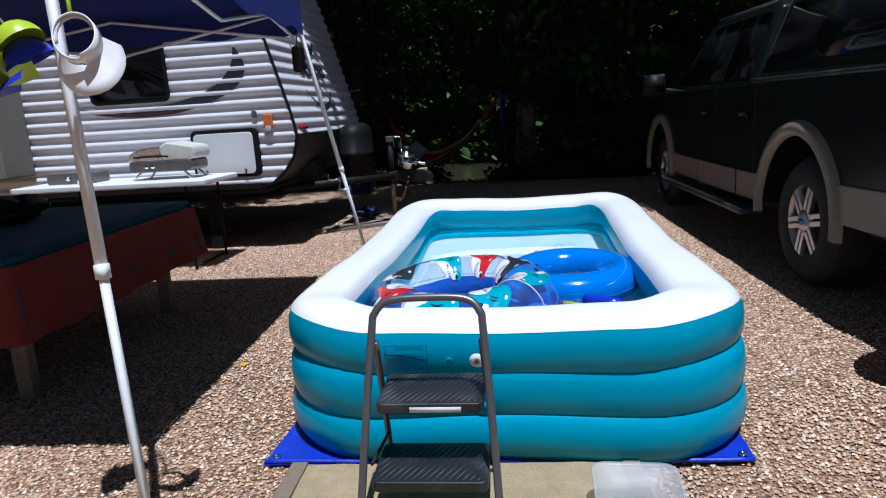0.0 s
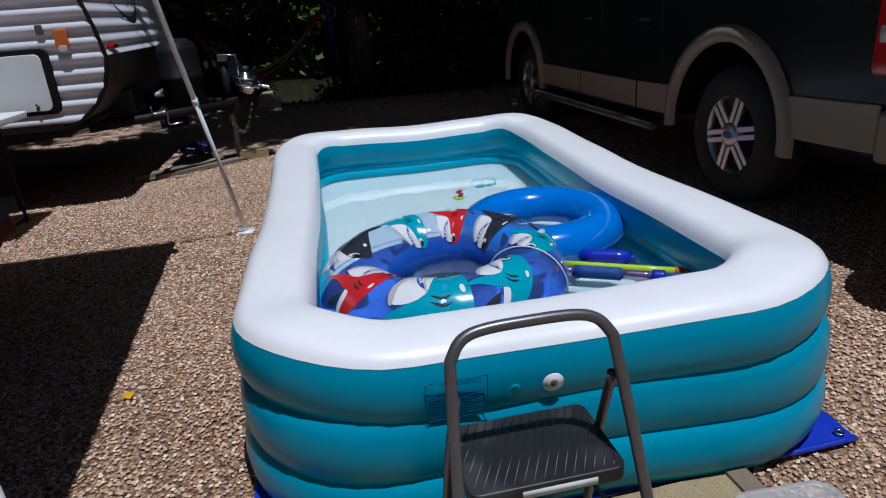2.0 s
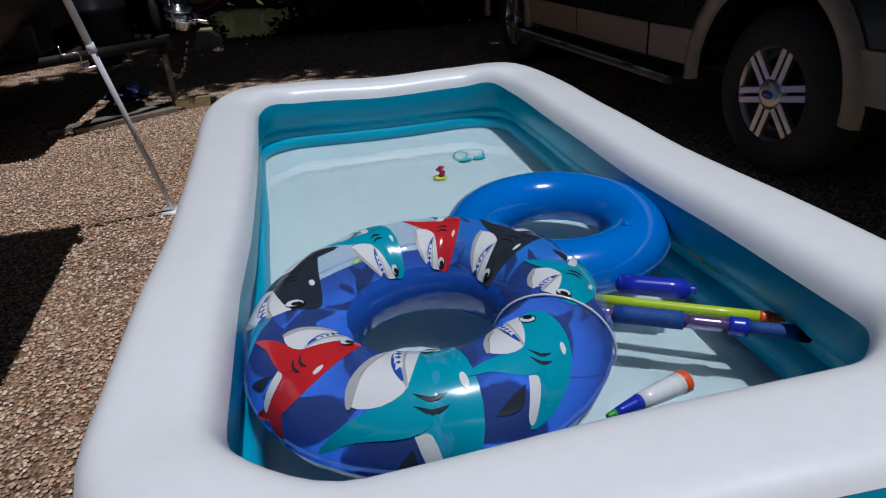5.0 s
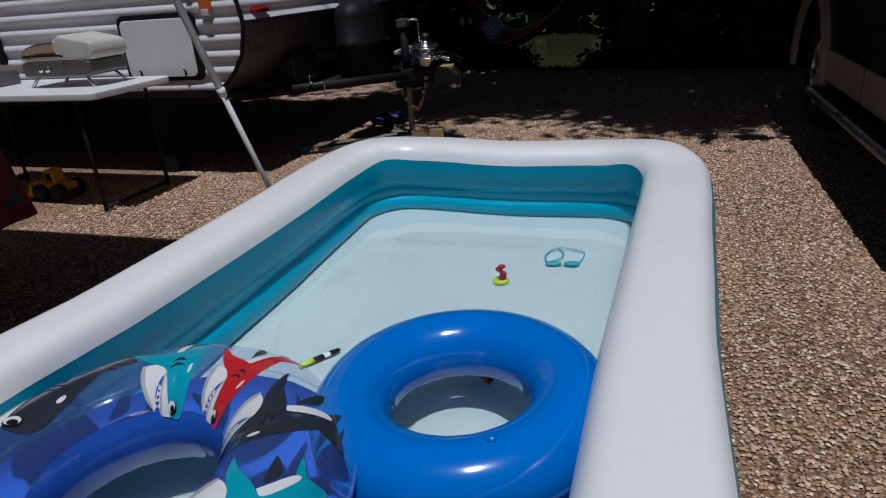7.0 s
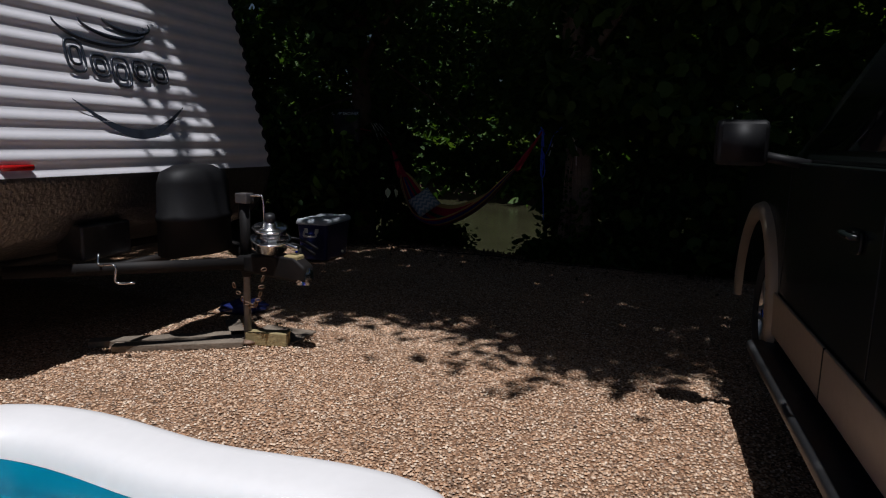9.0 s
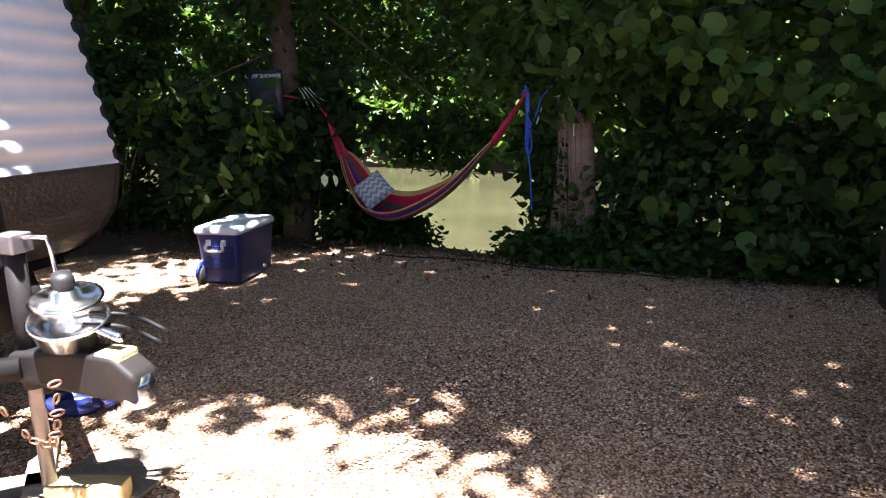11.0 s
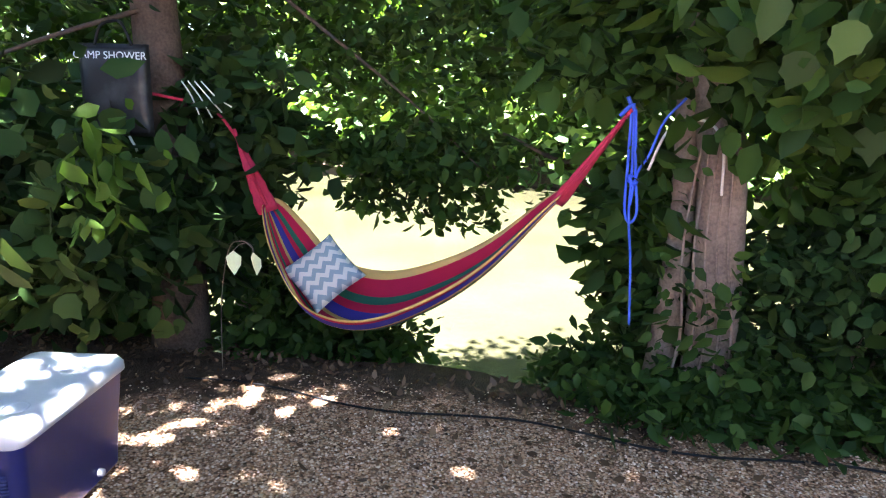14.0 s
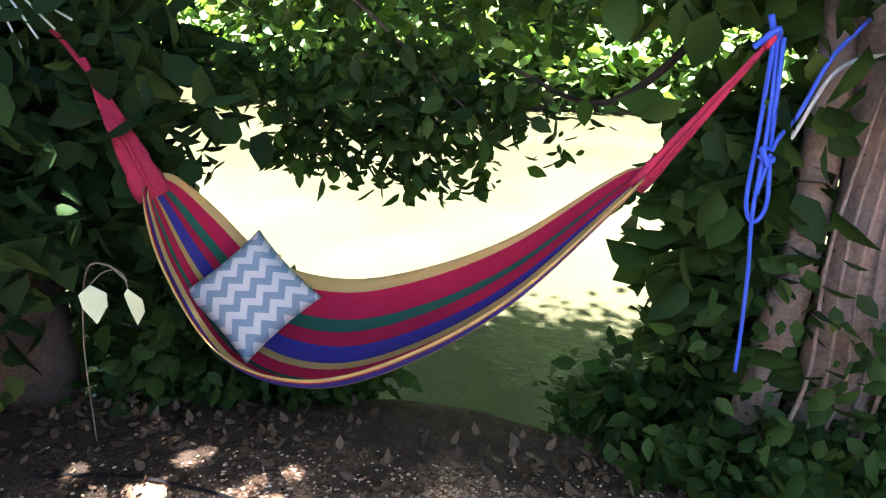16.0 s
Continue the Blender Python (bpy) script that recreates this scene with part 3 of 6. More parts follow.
for v in bm.verts:
    x, y = v.co.x * (A - 0.02), v.co.y * (B - 0.02)
    v.co = (x, y, 0.030 + 0.006 * noise.noise((x * 3, y * 3, 1)) + 0.018 * max(0, 1 - abs(y - 0.95 - 0.05 * x) / 0.06) * (1 if abs(x) < 0.5 else 0))
part("pool_floor", bm, PALE_VINYL, pool, "pale blue-white pool floor with a welded ridge")
bm = bmesh.new()
bmesh.ops.create_grid(bm, x_segments=30, y_segments=50, size=1)
bmesh.ops.transform(bm, matrix=Matrix.Translation((0, 0, 0.315)) @ Matrix.Diagonal((A - 0.06, B - 0.06, 1, 1)), verts=bm.verts)
pw = tagged(part("pool_water", bm, POOL_WATER), "clear still water in the inflatable pool", "water", kind="stuff")
pw.matrix_world = POOL
pw.visible_shadow = False


def on_front(x, z, off=0.004):
    """Pose on the pool's near wall, facing out."""
    ring, hh = (0.27, 0.115) if z < 0.35 else (0.43, 0.115)
    dz = (z - ring) / hh
    y = -B - 0.138 * math.sqrt(max(0.02, 1 - dz * dz)) + 0.022
    tilt = math.degrees(math.asin(max(-0.9, min(0.9, dz)))) * 0.75
    return pose(x, y - off, z, 90 - tilt, 0, 0)


def disc(bm, r, z, n=20, cx=0, cy=0):
    bm.faces.new([bm.verts.new((cx + r * math.cos(2 * math.pi * k / n), cy + r * math.sin(2 * math.pi * k / n), z)) for k in range(n)])
    return bm


valve = part("valve", lathe(((0.034, 0), (0.034, 0.004), (0.024, 0.006), (0.022, 0.011), (0.012, 0.012), (0.0, 0.007)), 24), WHITE_VINYL, pool, "round white air valve", m=on_front(-0.097, 0.405, 0.006) @ Matrix.Diagonal((0.8, 0.8, 0.6, 1)))
part("valve_plug", lathe(((0.011, 0.0), (0.011, 0.013), (0, 0.014)), 16), GREY_STEEL, valve)
part("small_valve", lathe(((0.016, 0), (0.014, 0.006), (0.007, 0.007), (0, 0.005)), 20), TEAL, pool, m=on_front(-0.195, 0.405))
part("drain_plug", lathe(((0.03, 0), (0.026, 0.006), (0.012, 0.009), (0, 0.007)), 20), TEAL, pool, m=on_front(-0.08, 0.22))
label_pose = on_front(-0.34, 0.41, 0.021)
bm = bmesh.new()
for k in range(9):
    w = 0.13 - (0.02 if k in (3, 8) else 0.0)
    box(-0.068, -0.068 + w, -0.04 + 0.0085 * k - 0.0012, -0.04 + 0.0085 * k + 0.0012, 0.0, 0.0015, bm)
for x0, x1, y0, y1 in ((-0.075, 0.075, -0.052, -0.050), (-0.075, 0.075, 0.060, 0.062), (-0.075, -0.073, -0.052, 0.062), (0.073, 0.075, -0.052, 0.062)):
    box(x0, x1, y0, y1, 0, 0.0015, bm)
part("warning_print", bm, PRINT_FAINT, pool, "blue printed warning panel", False, m=label_pose)


def lettering(name, text, size, m, mat, parent, label=""):
    cu = bpy.data.curves.new(name, "FONT")
    cu.body, cu.size, cu.extrude, cu.align_x = text, size, 0.0006, "CENTER"
    tmp = bpy.data.objects.new(name, cu)
    scene.collection.objects.link(tmp)
    bpy.context.view_layer.update()
    me = bpy.data.meshes.new_from_object(tmp.evaluated_get(bpy.context.evaluated_depsgraph_get()))
    bpy.data.objects.remove(tmp)
    me.materials.clear()
    me.materials.append(mat)
    ob = new(name, me)
    ob.parent, ob.matrix_basis = parent, m
    if label:
        ob["label"] = label
    return ob


lettering("warning_word", "WARNING", 0.02, label_pose @ pose(0.01, 0.044, 0.001), PRINT_FAINT, pool)

tarp_bm = bmesh.new()
bmesh.ops.create_grid(tarp_bm, x_segments=44, y_segments=90, size=1)
for v in tarp_bm.verts:
    x, y = v.co.x * 0.875, -1.64 + (v.co.y + 1) * 1.945
    e = max(abs(v.co.x), abs(v.co.y))
    wave = 0.5 * noise.noise((x * 4, y * 4, 2)) + 0.5 * noise.noise((x * 11, y * 11, 7))
    v.co = (x + 0.058 * y + 0.01 * wave * e, y + 0.015 * wave, 0.013 + 0.010 * max(0, wave) * (1 if e > 0.85 else 0.2))
sheet = tagged(part("ground_tarp", tarp_bm, TARP), "creased blue polythene tarp spread under the pool", "tarp")
sheet.matrix_world = pose(0.545, 4.66, 0, 0, 0, 9.5)
for x, y in ((-0.84, -1.60), (0.0, -1.60), (0.84, -1.60), (0.84, 0.6), (0.84, 1.4), (0.84, 2.2), (0.0, 2.2), (-0.84, 2.2)):
    part("eyelet", lathe(((0.008, 0.0), (0.016, 0.0), (0.015, 0.003), (0.009, 0.003), (0.008, 0.0)), 16), CHROME, sheet, "metal eyelet", m=pose(x + 0.058 * y, y, 0.022))
for y in (-1.635, 2.245):
    hem = bmesh.new()
    sweep([(-0.87 + 0.058 * y + 0.0435 * k, y + 0.015 * 0.5 * noise.noise((0.2 * k, y, 2)), 0.02 + 0.006 * max(0, noise.noise((0.17 * k, y, 3)))) for k in range(41)], 0.008, 6, hem, flat=0.5)
    part("hem", hem, TARP, sheet, "folded stitched hem")

# jute mat by the pool, bin on its edge
mat_thing = thing("jute_mat", pose(0.72, 2.25, 0, 0, 0, 10), "worn tan jute mat with a brown border", "mat")
bm = bmesh.new()
bmesh.ops.create_grid(bm, x_segments=30, y_segments=30, size=1)
for v in bm.verts:
    v.co = (v.co.x * 0.60, v.co.y * 0.74, 0.030 + 0.005 * noise.noise((v.co.x * 5, v.co.y * 5, 4)))
part("weave", bm, JUTE, mat_thing)
for s, nm in ((-1, "border"), (1, "border")):
    part(nm, box(s * 0.585 - 0.03, s * 0.585 + 0.03, -0.74, 0.742, 0.004, 0.041), BORDER, mat_thing, bevel=0.004)
bin_ = thing("plastic_bin", pose(1.195, 2.66, 0.037, 0, 0, 6), "milky translucent plastic storage bin, empty and dusty", "bin")
for nm, z0, z1, r0, r1 in (("wall", 0.0, 0.125, 0.0, 0.03),):
    bm = bmesh.new()
    rows = []
    for z, o in ((0.004, -0.004), (0.0, -0.0), (0.10, 0.022), (0.105, 0.034), (0.102, 0.036), (0.097, 0.018), (0.006, -0.006)):
        rows.append([bm.verts.new((x, y, z)) for x, y in rounded(-0.095 - o, 0.095 + o, -0.19 - o, 0.19 + o, 0.045)])
    for r, s in zip(rows, rows[1:]):
        for j in range(len(r)):
            bm.faces.new((r[j - 1], r[j], s[j], s[j - 1]))
    part(nm, bm, BIN, bin_)
part("base", slab(rounded(-0.093, 0.093, -0.188, 0.188, 0.043), 0.002, 0.007), BIN, bin_)
part("label_strip", box(-0.08, 0.06, -0.14, 0.1, 0.012, 0.0135), PRINT_WHITE, bin_)


# ---- step stool ----
stool = thing("step_stool", pose(0.575, 2.72, 0.037, 0, 0, 9) @ Matrix.Diagonal((0.97, 0.97, 0.95, 1)), "folding grey steel step stool with two black ribbed treads", "step stool")
front = curve(((-0.215, -0.20, 0.0), (-0.195, -0.08, 0.33), (-0.175, 0.02, 0.60), (-0.165, 0.04, 0.655), (-0.12, 0.058, 0.69), (0, 0.06, 0.697), (0.12, 0.058, 0.69), (0.165, 0.04, 0.655), (0.175, 0.02, 0.60), (0.195, -0.08, 0.33), (0.215, -0.20, 0.0)), 8)
part("front_frame", sweep(front, 0.0125, 12), GREY_STEEL, stool)
for s in (-1, 1):
    part("rear_leg", sweep(curve(((s * 0.168, 0.03, 0.56), (s * 0.178, 0.13, 0.3), (s * 0.185, 0.2, 0.03), (s * 0.185, 0.2, 0.0))), 0.011), GREY_STEEL, stool)
    part("foot", lathe(((0.0, -0.004), (0.018, -0.004), (0.018, 0.03), (0.012, 0.035))), BLACK_PLASTIC, stool, m=pose(s * 0.215, -0.20, 0.004))
    part("brace", sweep([(s * 0.187, -0.075, 0.19), (s * 0.18, 0.16, 0.17)], 0.006), BLACK, stool)
    part("rivet", lathe(((0, 0.0), (0.008, 0.0), (0.006, 0.004), (0, 0.005))), CHROME, stool, m=pose(s * 0.196, -0.05, 0.40, 0, s * 90, 0))
part("rear_bar", sweep([(-0.185, 0.2, 0.05), (0.185, 0.2, 0.05)], 0.009), GREY_STEEL, stool)


def tread(z, y0, y1, half, label):
    t = part("tread", slab(rounded(-half, half, y0, y1, 0.025), z - 0.035, z), BLACK_PLASTIC, stool, label, bevel=0.005)
    rib = bmesh.new()
    for k in range(26):
        c = -half - 0.1 + k * (2 * half + 0.2) / 25
        for q in range(1):
            a, b = Vector((c, y0 + 0.012, 0)), Vector((c + 0.11, y1 - 0.012, 0))
            lo, hi = (max(0, (-half + 0.012 - a.x) / 0.11), min(1, (half - 0.012 - a.x) / 0.11))
            if hi > lo:
                p0, p1 = a.lerp(b, lo), a.lerp(b, hi)
                sweep([(p0.x, p0.y, z - 0.001), (p1.x, p1.y, z - 0.001)], 0.0035, 5, rib)
    ribs = part("rib", rib, BLACK_PLASTIC, stool)
    ribs["label"] = "diagonal non-slip ribs"
    return t


tread(0.385, -0.055, 0.185, 0.168, "scuffed black upper tread")
tread(0.175, -0.155, 0.085, 0.178, "black lower tread")
part("sticker", box(-0.06, 0.10, -0.0565, -0.0555, 0.356, 0.374), PRINT_WHITE, stool, "small white printed sticker")


# ---- floats and toys in the pool ----
def torus(big, small, a0=0, a1=360, n=72, k=28):
    bm = bmesh.new()
    rows = []
    for i in range(n):
        u = 2 * math.pi * i / n
        puff = 1 + 0.01 * math.sin(u * 22)
        rows.append([bm.verts.new(((big + small * puff * math.cos(q)) * math.cos(u), (big + small * puff * math.cos(q)) * math.sin(u), small * math.sin(q))) for q in (radians(a0 + (a1 - a0) * j / k) for j in range(k + 1))])
    for i in range(n):
        for j in range(k):
            bm.faces.new((rows[i - 1][j], rows[i - 1][j + 1], rows[i][j + 1], rows[i][j]))
    if a1 - a0 > 359:
        bmesh.ops.remove_doubles(bm, verts=bm.verts, dist=1e-5)
    return bm


blue_ring = thing("swim_ring", pose(0.875, 4.34, 0.345, 2, -1, 0), "glossy bright blue inflatable swim ring floating on the water", "swim ring")
part("tube", torus(0.262, 0.098), BLUE_RING, blue_ring)
part("seam", torus(0.360, 0.004, n=120, k=6), CLEAR_VINYL, blue_ring, "clear welded seam")
part("air_valve", lathe(((0.012, 0), (0.01, 0.008), (0, 0.009))), BLUE_RING, blue_ring, m=pose(0.17, -0.19, 0.098))

RB, RS = 0.305, 0.135
shark_ring = thing("swim_ring", pose(0.425, 3.79, 0.375, 3, -2, 0), "large blue and clear swim ring printed with cartoon sharks", "swim ring")
part("lower_shell", torus(RB, RS, 150, 352), DEEP_BLUE, shark_ring)
clear = part("upper_shell", torus(RB, RS, -8, 150), CLEAR_VINYL, shark_ring, "clear vinyl band")
clear.visible_shadow = False
part("seam", torus(RB + RS, 0.004, n=120, k=6), CLEAR_VINYL, shark_ring)
part("grab_cord", sweep([((RB + (RS + 0.006) * math.cos(q)) * math.cos(-0.42), (RB + (RS + 0.006) * math.cos(q)) * math.sin(-0.42), (RS + 0.006) * math.sin(q)) for q in (radians(-10 + 180 * k / 20) for k in range(21))], 0.003, 6), PRINT_WHITE, shark_ring)


def wrap(shape, angle, tilt, scale, lift, mirror=1, q0=62):
    """Lays a flat outline on the ring's skin as a thin patch."""
    bm = bmesh.new()
    ca, sa = math.cos(radians(tilt)), math.sin(radians(tilt))
    cx, cy = sum(p[0] for p in shape) / len(shape), sum(p[1] for p in shape) / len(shape)

    def place(x, y):
        x, y = x * scale * mirror, y * scale
        x, y = x * ca - y * sa, x * sa + y * ca
        q = radians(q0) + y / RS
        u = radians(angle) + x / (RB + RS * 0.4)
        r = RS + lift
        return ((RB + r * math.cos(q)) * math.cos(u), (RB + r * math.cos(q)) * math.sin(u), r * math.sin(q))
    rings = [[bm.verts.new(place(cx + (x - cx) * f, cy + (y - cy) * f)) for x, y in shape] for f in (1, 0.66, 0.33)]
    mid = bm.verts.new(place(cx, cy))
    n = len(shape)
    for r, s in zip(rings, rings[1:]):
        for k in range(n):
            bm.faces.new((r[k - 1], r[k], s[k], s[k - 1]))
    for k in range(n):
        bm.faces.new((rings[-1][k - 1], rings[-1][k], mid))
    return bm


def smooth2(points, steps=4):
    return [(v.x, v.y) for v in curve([(x, y, 0) for x, y in points + points[:1]], steps)][:-1]


def oval(cx, cy, rx, ry, n=16):
    return [(cx + rx * math.cos(2 * math.pi * k / n), cy + ry * math.sin(2 * math.pi * k / n)) for k in range(n)]


def shark(angle, tilt, scale, skin, mirror=1, q0=60, tail=0.35):
    """A cartoon shark with an open, toothed mouth; the snout points to +y, the mouth to -x."""
    def on(name, shape, mat_, lift):
        part(name, wrap(shape, angle, tilt, scale, lift, mirror, q0), mat_, shark_ring)
    on("shark_print", smooth2([(0.08, 0.44), (0.30, 0.50), (0.46, 0.38), (0.53, 0.0), (0.50, -0.45), (0.36, -0.95), (0.16, -1.15), (0.08, -0.8), (-0.02, -0.52), (-0.22, -0.40), (-0.12, -0.18), (0.0, 0.10)], 3), skin, 0.0020)
    on("fin_print", smooth2([(0.06, -0.30), (-0.22, -0.34), (-0.52, -0.52), (-0.74, -0.84), (-0.44, -0.66), (-0.05, -0.60), (0.12, -0.50)], 3), skin, 0.0026)
    if tail:
        on("tail_print", smooth2([(0.16, -0.95), (-0.02, -1.10 - tail), (0.20, -1.16), (0.52, -1.08 - tail), (0.36, -0.90)], 3), skin, 0.0024)
    on("belly_print", smooth2([(-0.02, -0.60), (0.10, -0.60), (0.16, -0.9), (0.17, -1.10), (0.08, -1.02)], 3), PRINT_WHITE, 0.0029)
    on("fin_print", smooth2([(-0.04, -0.70), (-0.14, -0.84), (-0.24, -1.10), (-0.02, -0.96)], 3), SHARK_GREY, 0.0021)
    on("jaw_print", smooth2([(-0.32, 0.32), (-0.50, 0.10), (-0.56, -0.18), (-0.52, -0.38), (-0.26, -0.36), (-0.05, -0.20), (-0.12, -0.02), (-0.22, 0.16)], 3), PRINT_WHITE, 0.0032)
    on("lip_print", smooth2([(-0.33, 0.33), (-0.50, 0.12), (-0.58, -0.18), (-0.54, -0.39), (-0.49, -0.38), (-0.51, -0.16), (-0.43, 0.10)], 3), LIP_GREY, 0.0038)
    on("jaw_print", smooth2([(0.10, 0.45), (-0.12, 0.41), (-0.20, 0.30), (-0.18, 0.04), (-0.07, -0.20), (0.01, 0.04), (0.05, 0.26)], 3), PRINT_WHITE, 0.0033)
    on("lip_print", smooth2([(-0.12, 0.41), (-0.20, 0.30), (-0.18, 0.04), (-0.07, -0.20), (-0.06, -0.14), (-0.10, 0.06), (-0.12, 0.28)], 3), LIP_GREY, 0.0039)
    on("mouth_print", smooth2([(-0.29, 0.31), (-0.18, 0.32), (-0.16, 0.08), (-0.09, -0.15), (-0.20, -0.04), (-0.27, 0.12)], 3), PRINT_BLUE, 0.0043)
    for k in range(4):
        f = k / 4
        x0, y0 = -0.305 + 0.14 * f, 0.25 - 0.32 * f
        on("tooth_print", [(x0, y0 + 0.045), (x0 + 0.075, y0 + 0.02), (x0 + 0.02, y0 - 0.05)], PRINT_WHITE, 0.0048)
        x1, y1 = -0.165 + 0.05 * f, 0.27 - 0.32 * f
        on("tooth_print", [(x1, y1 + 0.045), (x1 - 0.065, y1 - 0.01), (x1 + 0.01, y1 - 0.045)], PRINT_WHITE, 0.0048)
    on("eye_print", oval(0.17, 0.33, 0.115, 0.095), BLACK, 0.0042)
    on("eye_print", oval(0.16, 0.315, 0.10, 0.08), PRINT_WHITE, 0.0047)
    on("eye_print", oval(0.18, 0.345, 0.065, 0.05), BLACK, 0.0052)
    on("spot_print", oval(0.42, -0.22, 0.035, 0.08), PRINT_WHITE, 0.0034)
    for k in range(2):
        on("gill_print", smooth2([(-0.02, -0.26 - 0.1 * k), (0.12, -0.32 - 0.1 * k), (0.26, -0.29 - 0.1 * k), (0.12, -0.345 - 0.1 * k)], 3), SHARK_GREY, 0.0036)


for angle, tilt, scale, skin, mirror, q0, tail in ((-97, 2, 0.23, SHARK_TEAL, 1, 90, 0), (-52, -38, 0.17, SHARK_TEAL, 1, 88, 0), (-12, 70, 0.15, SHARK_TEAL, -1, 84, 0.2), (36, 8, 0.175, SHARK_GREY, -1, 124, 0.2), (77, 4, 0.15, SHARK_RED, -1, 126, 0.35),
                                                   (115, 4, 0.16, SHARK_TEAL, -1, 126, 0.3), (176, -76, 0.20, SHARK_GREY, -1, 74, 0.2), (-140, -14, 0.165, SHARK_RED, 1, 94, 0.3)):
    shark(angle, tilt, scale, skin, mirror, q0, tail)


def stick_toy(name, a, b, pieces, label, category):
    """A rod in pieces (from, to, radius, material, part name) along a to b."""
    a, b = Vector(a), Vector(b)
    ob = thing(name, Matrix.Translation(a), label, category)
    for f0, f1, r0, r1, mt, nm in pieces:
        part(nm, sweep([(b - a) * (f0 + (f1 - f0) * k / 4) for k in range(5)], [r0, r0 + (r1 - r0) * 0.25, (r0 + r1) / 2, r0 + (r1 - r0) * 0.75, r1], 14), mt, ob)
    return ob


stick_toy("pool_noodle", (1.25, 4.50, 0.325), (1.29, 4.03, 0.32), ((0, 0.85, 0.02, 0.02, ORANGE, "body"), (0.85, 1, 0.02, 0.012, GREEN, "tip")), "red foam stick with a green tip floating by the wall", "pool toy")
stick_toy("water_shooter", (0.86, 3.94, 0.33), (1.31, 3.74, 0.335), ((0, 0.06, 0.012, 0.016, FOIL, "nozzle"), (0.06, 0.88, 0.015, 0.015, LIME, "barrel"), (0.88, 0.93, 0.017, 0.017, ORANGE, "collar"), (0.93, 1, 0.016, 0.006, ORANGE, "handle")), "lime green water shooter with an orange end", "water toy")
stick_toy("water_shooter", (0.84, 3.87, 0.335), (1.33, 3.67, 0.335), ((0, 0.14, 0.018, 0.018, FOIL, "sleeve"), (0.14, 0.46, 0.024, 0.024, BLUE_FOAM, "grip"), (0.46, 0.66, 0.018, 0.018, FOIL, "sleeve"), (0.66, 0.74, 0.024, 0.024, ROYAL, "collar"), (0.74, 0.95, 0.016, 0.02, BLUE_FOAM, "grip"), (0.95, 1, 0.022, 0.022, BLACK, "cap")), "blue foam water shooter with purple foil sleeves", "water toy")
stick_toy("toy_bottle", (0.965, 3.99, 0.335), (1.16, 3.915, 0.335), ((0, 0.06, 0.012, 0.027, ROYAL, "shoulder"), (0.06, 0.88, 0.028, 0.028, ROYAL, "body"), (0.88, 0.92, 0.026, 0.014, ROYAL, "neck"), (0.92, 1, 0.013, 0.013, ROYAL, "cap")), "royal blue plastic tube floating on the water", "pool toy")
stick_toy("toy_rocket", (0.77, 3.47, 0.33), (0.97, 3.55, 0.335), ((0, 0.1, 0.006, 0.009, GREEN, "tip"), (0.1, 0.4, 0.009, 0.018, ROYAL, "nose"), (0.4, 0.92, 0.019, 0.025, PRINT_WHITE, "body"), (0.92, 1, 0.026, 0.026, ORANGE, "rim")), "white and blue toy rocket with a printed wrap", "pool toy")
stick_toy("dive_stick", (0.205, 4.53, 0.055), (0.27, 4.66, 0.055), ((0, 0.35, 0.01, 0.012, LIME, "tip"), (0.35, 0.6, 0.012, 0.012, BLACK, "band"), (0.6, 0.75, 0.012, 0.012, PRINT_WHITE, "band"), (0.75, 1, 0.012, 0.008, BLACK, "band")), "striped dive stick lying on the pool floor", "pool toy")
stick_toy("dive_stick", (0.66, 4.72, 0.06), (0.80, 4.69, 0.055), ((0, 0.8, 0.014, 0.01, MAROON, "body"), (0.8, 1, 0.01, 0.02, MAROON, "tail")), "dark red dive stick lying on the pool floor", "pool toy")
sea = thing("dive_toy", pose(0.585, 5.29, 0.038) @ Matrix.Diagonal((1, 1, 1.35, 1)), "red dive figure on a round yellow weight", "pool toy")
part("weight", lathe(((0, 0), (0.03, 0), (0.032, 0.008), (0.026, 0.016), (0, 0.018))), LIME, sea)
part("figure", sweep(curve(((0, 0, 0.015), (0.012, 0, 0.05), (-0.006, 0, 0.085), (0.012, 0, 0.11))), [0.007 + 0.008 * abs(math.sin(k * 0.5)) for k in range(25)], 10), MAROON, sea)
gog = thing("swim_goggles", pose(0.765, 5.50, 0.042, 0, 0, 15), "blue swim goggles with a loose strap on the pool floor", "goggles")
for s in (-1, 1):
    part("lens", lathe(((0, 0.0), (0.026, 0.0), (0.028, 0.012), (0.02, 0.02), (0, 0.021))), CYAN, gog, m=pose(s * 0.036, 0, 0, -12, 0, 0) @ Matrix.Diagonal((1.15, 0.75, 1, 1)))
part("strap", sweep(curve(((-0.062, 0, 0.012), (-0.07, 0.07, 0.02), (-0.02, 0.13, 0.03), (0.05, 0.12, 0.02), (0.085, 0.08, 0.02), (0.062, 0, 0.012))), 0.003, 6), SHARK_TEAL, gog)
part("strap", sweep(curve(((-0.062, 0, 0.012), (0.0, 0.06, 0.02), (-0.02, 0.13, 0.03))), 0.003, 6), CYAN, gog)


# ---- travel trailer ----
trailer = thing("travel_trailer", pose(-2.2, 6.7, 0, 0, 0, 8), "white ribbed travel trailer with dark swooshes and a tread-plate nose", "trailer")
WIDE, REAR = 2.5, -7.0


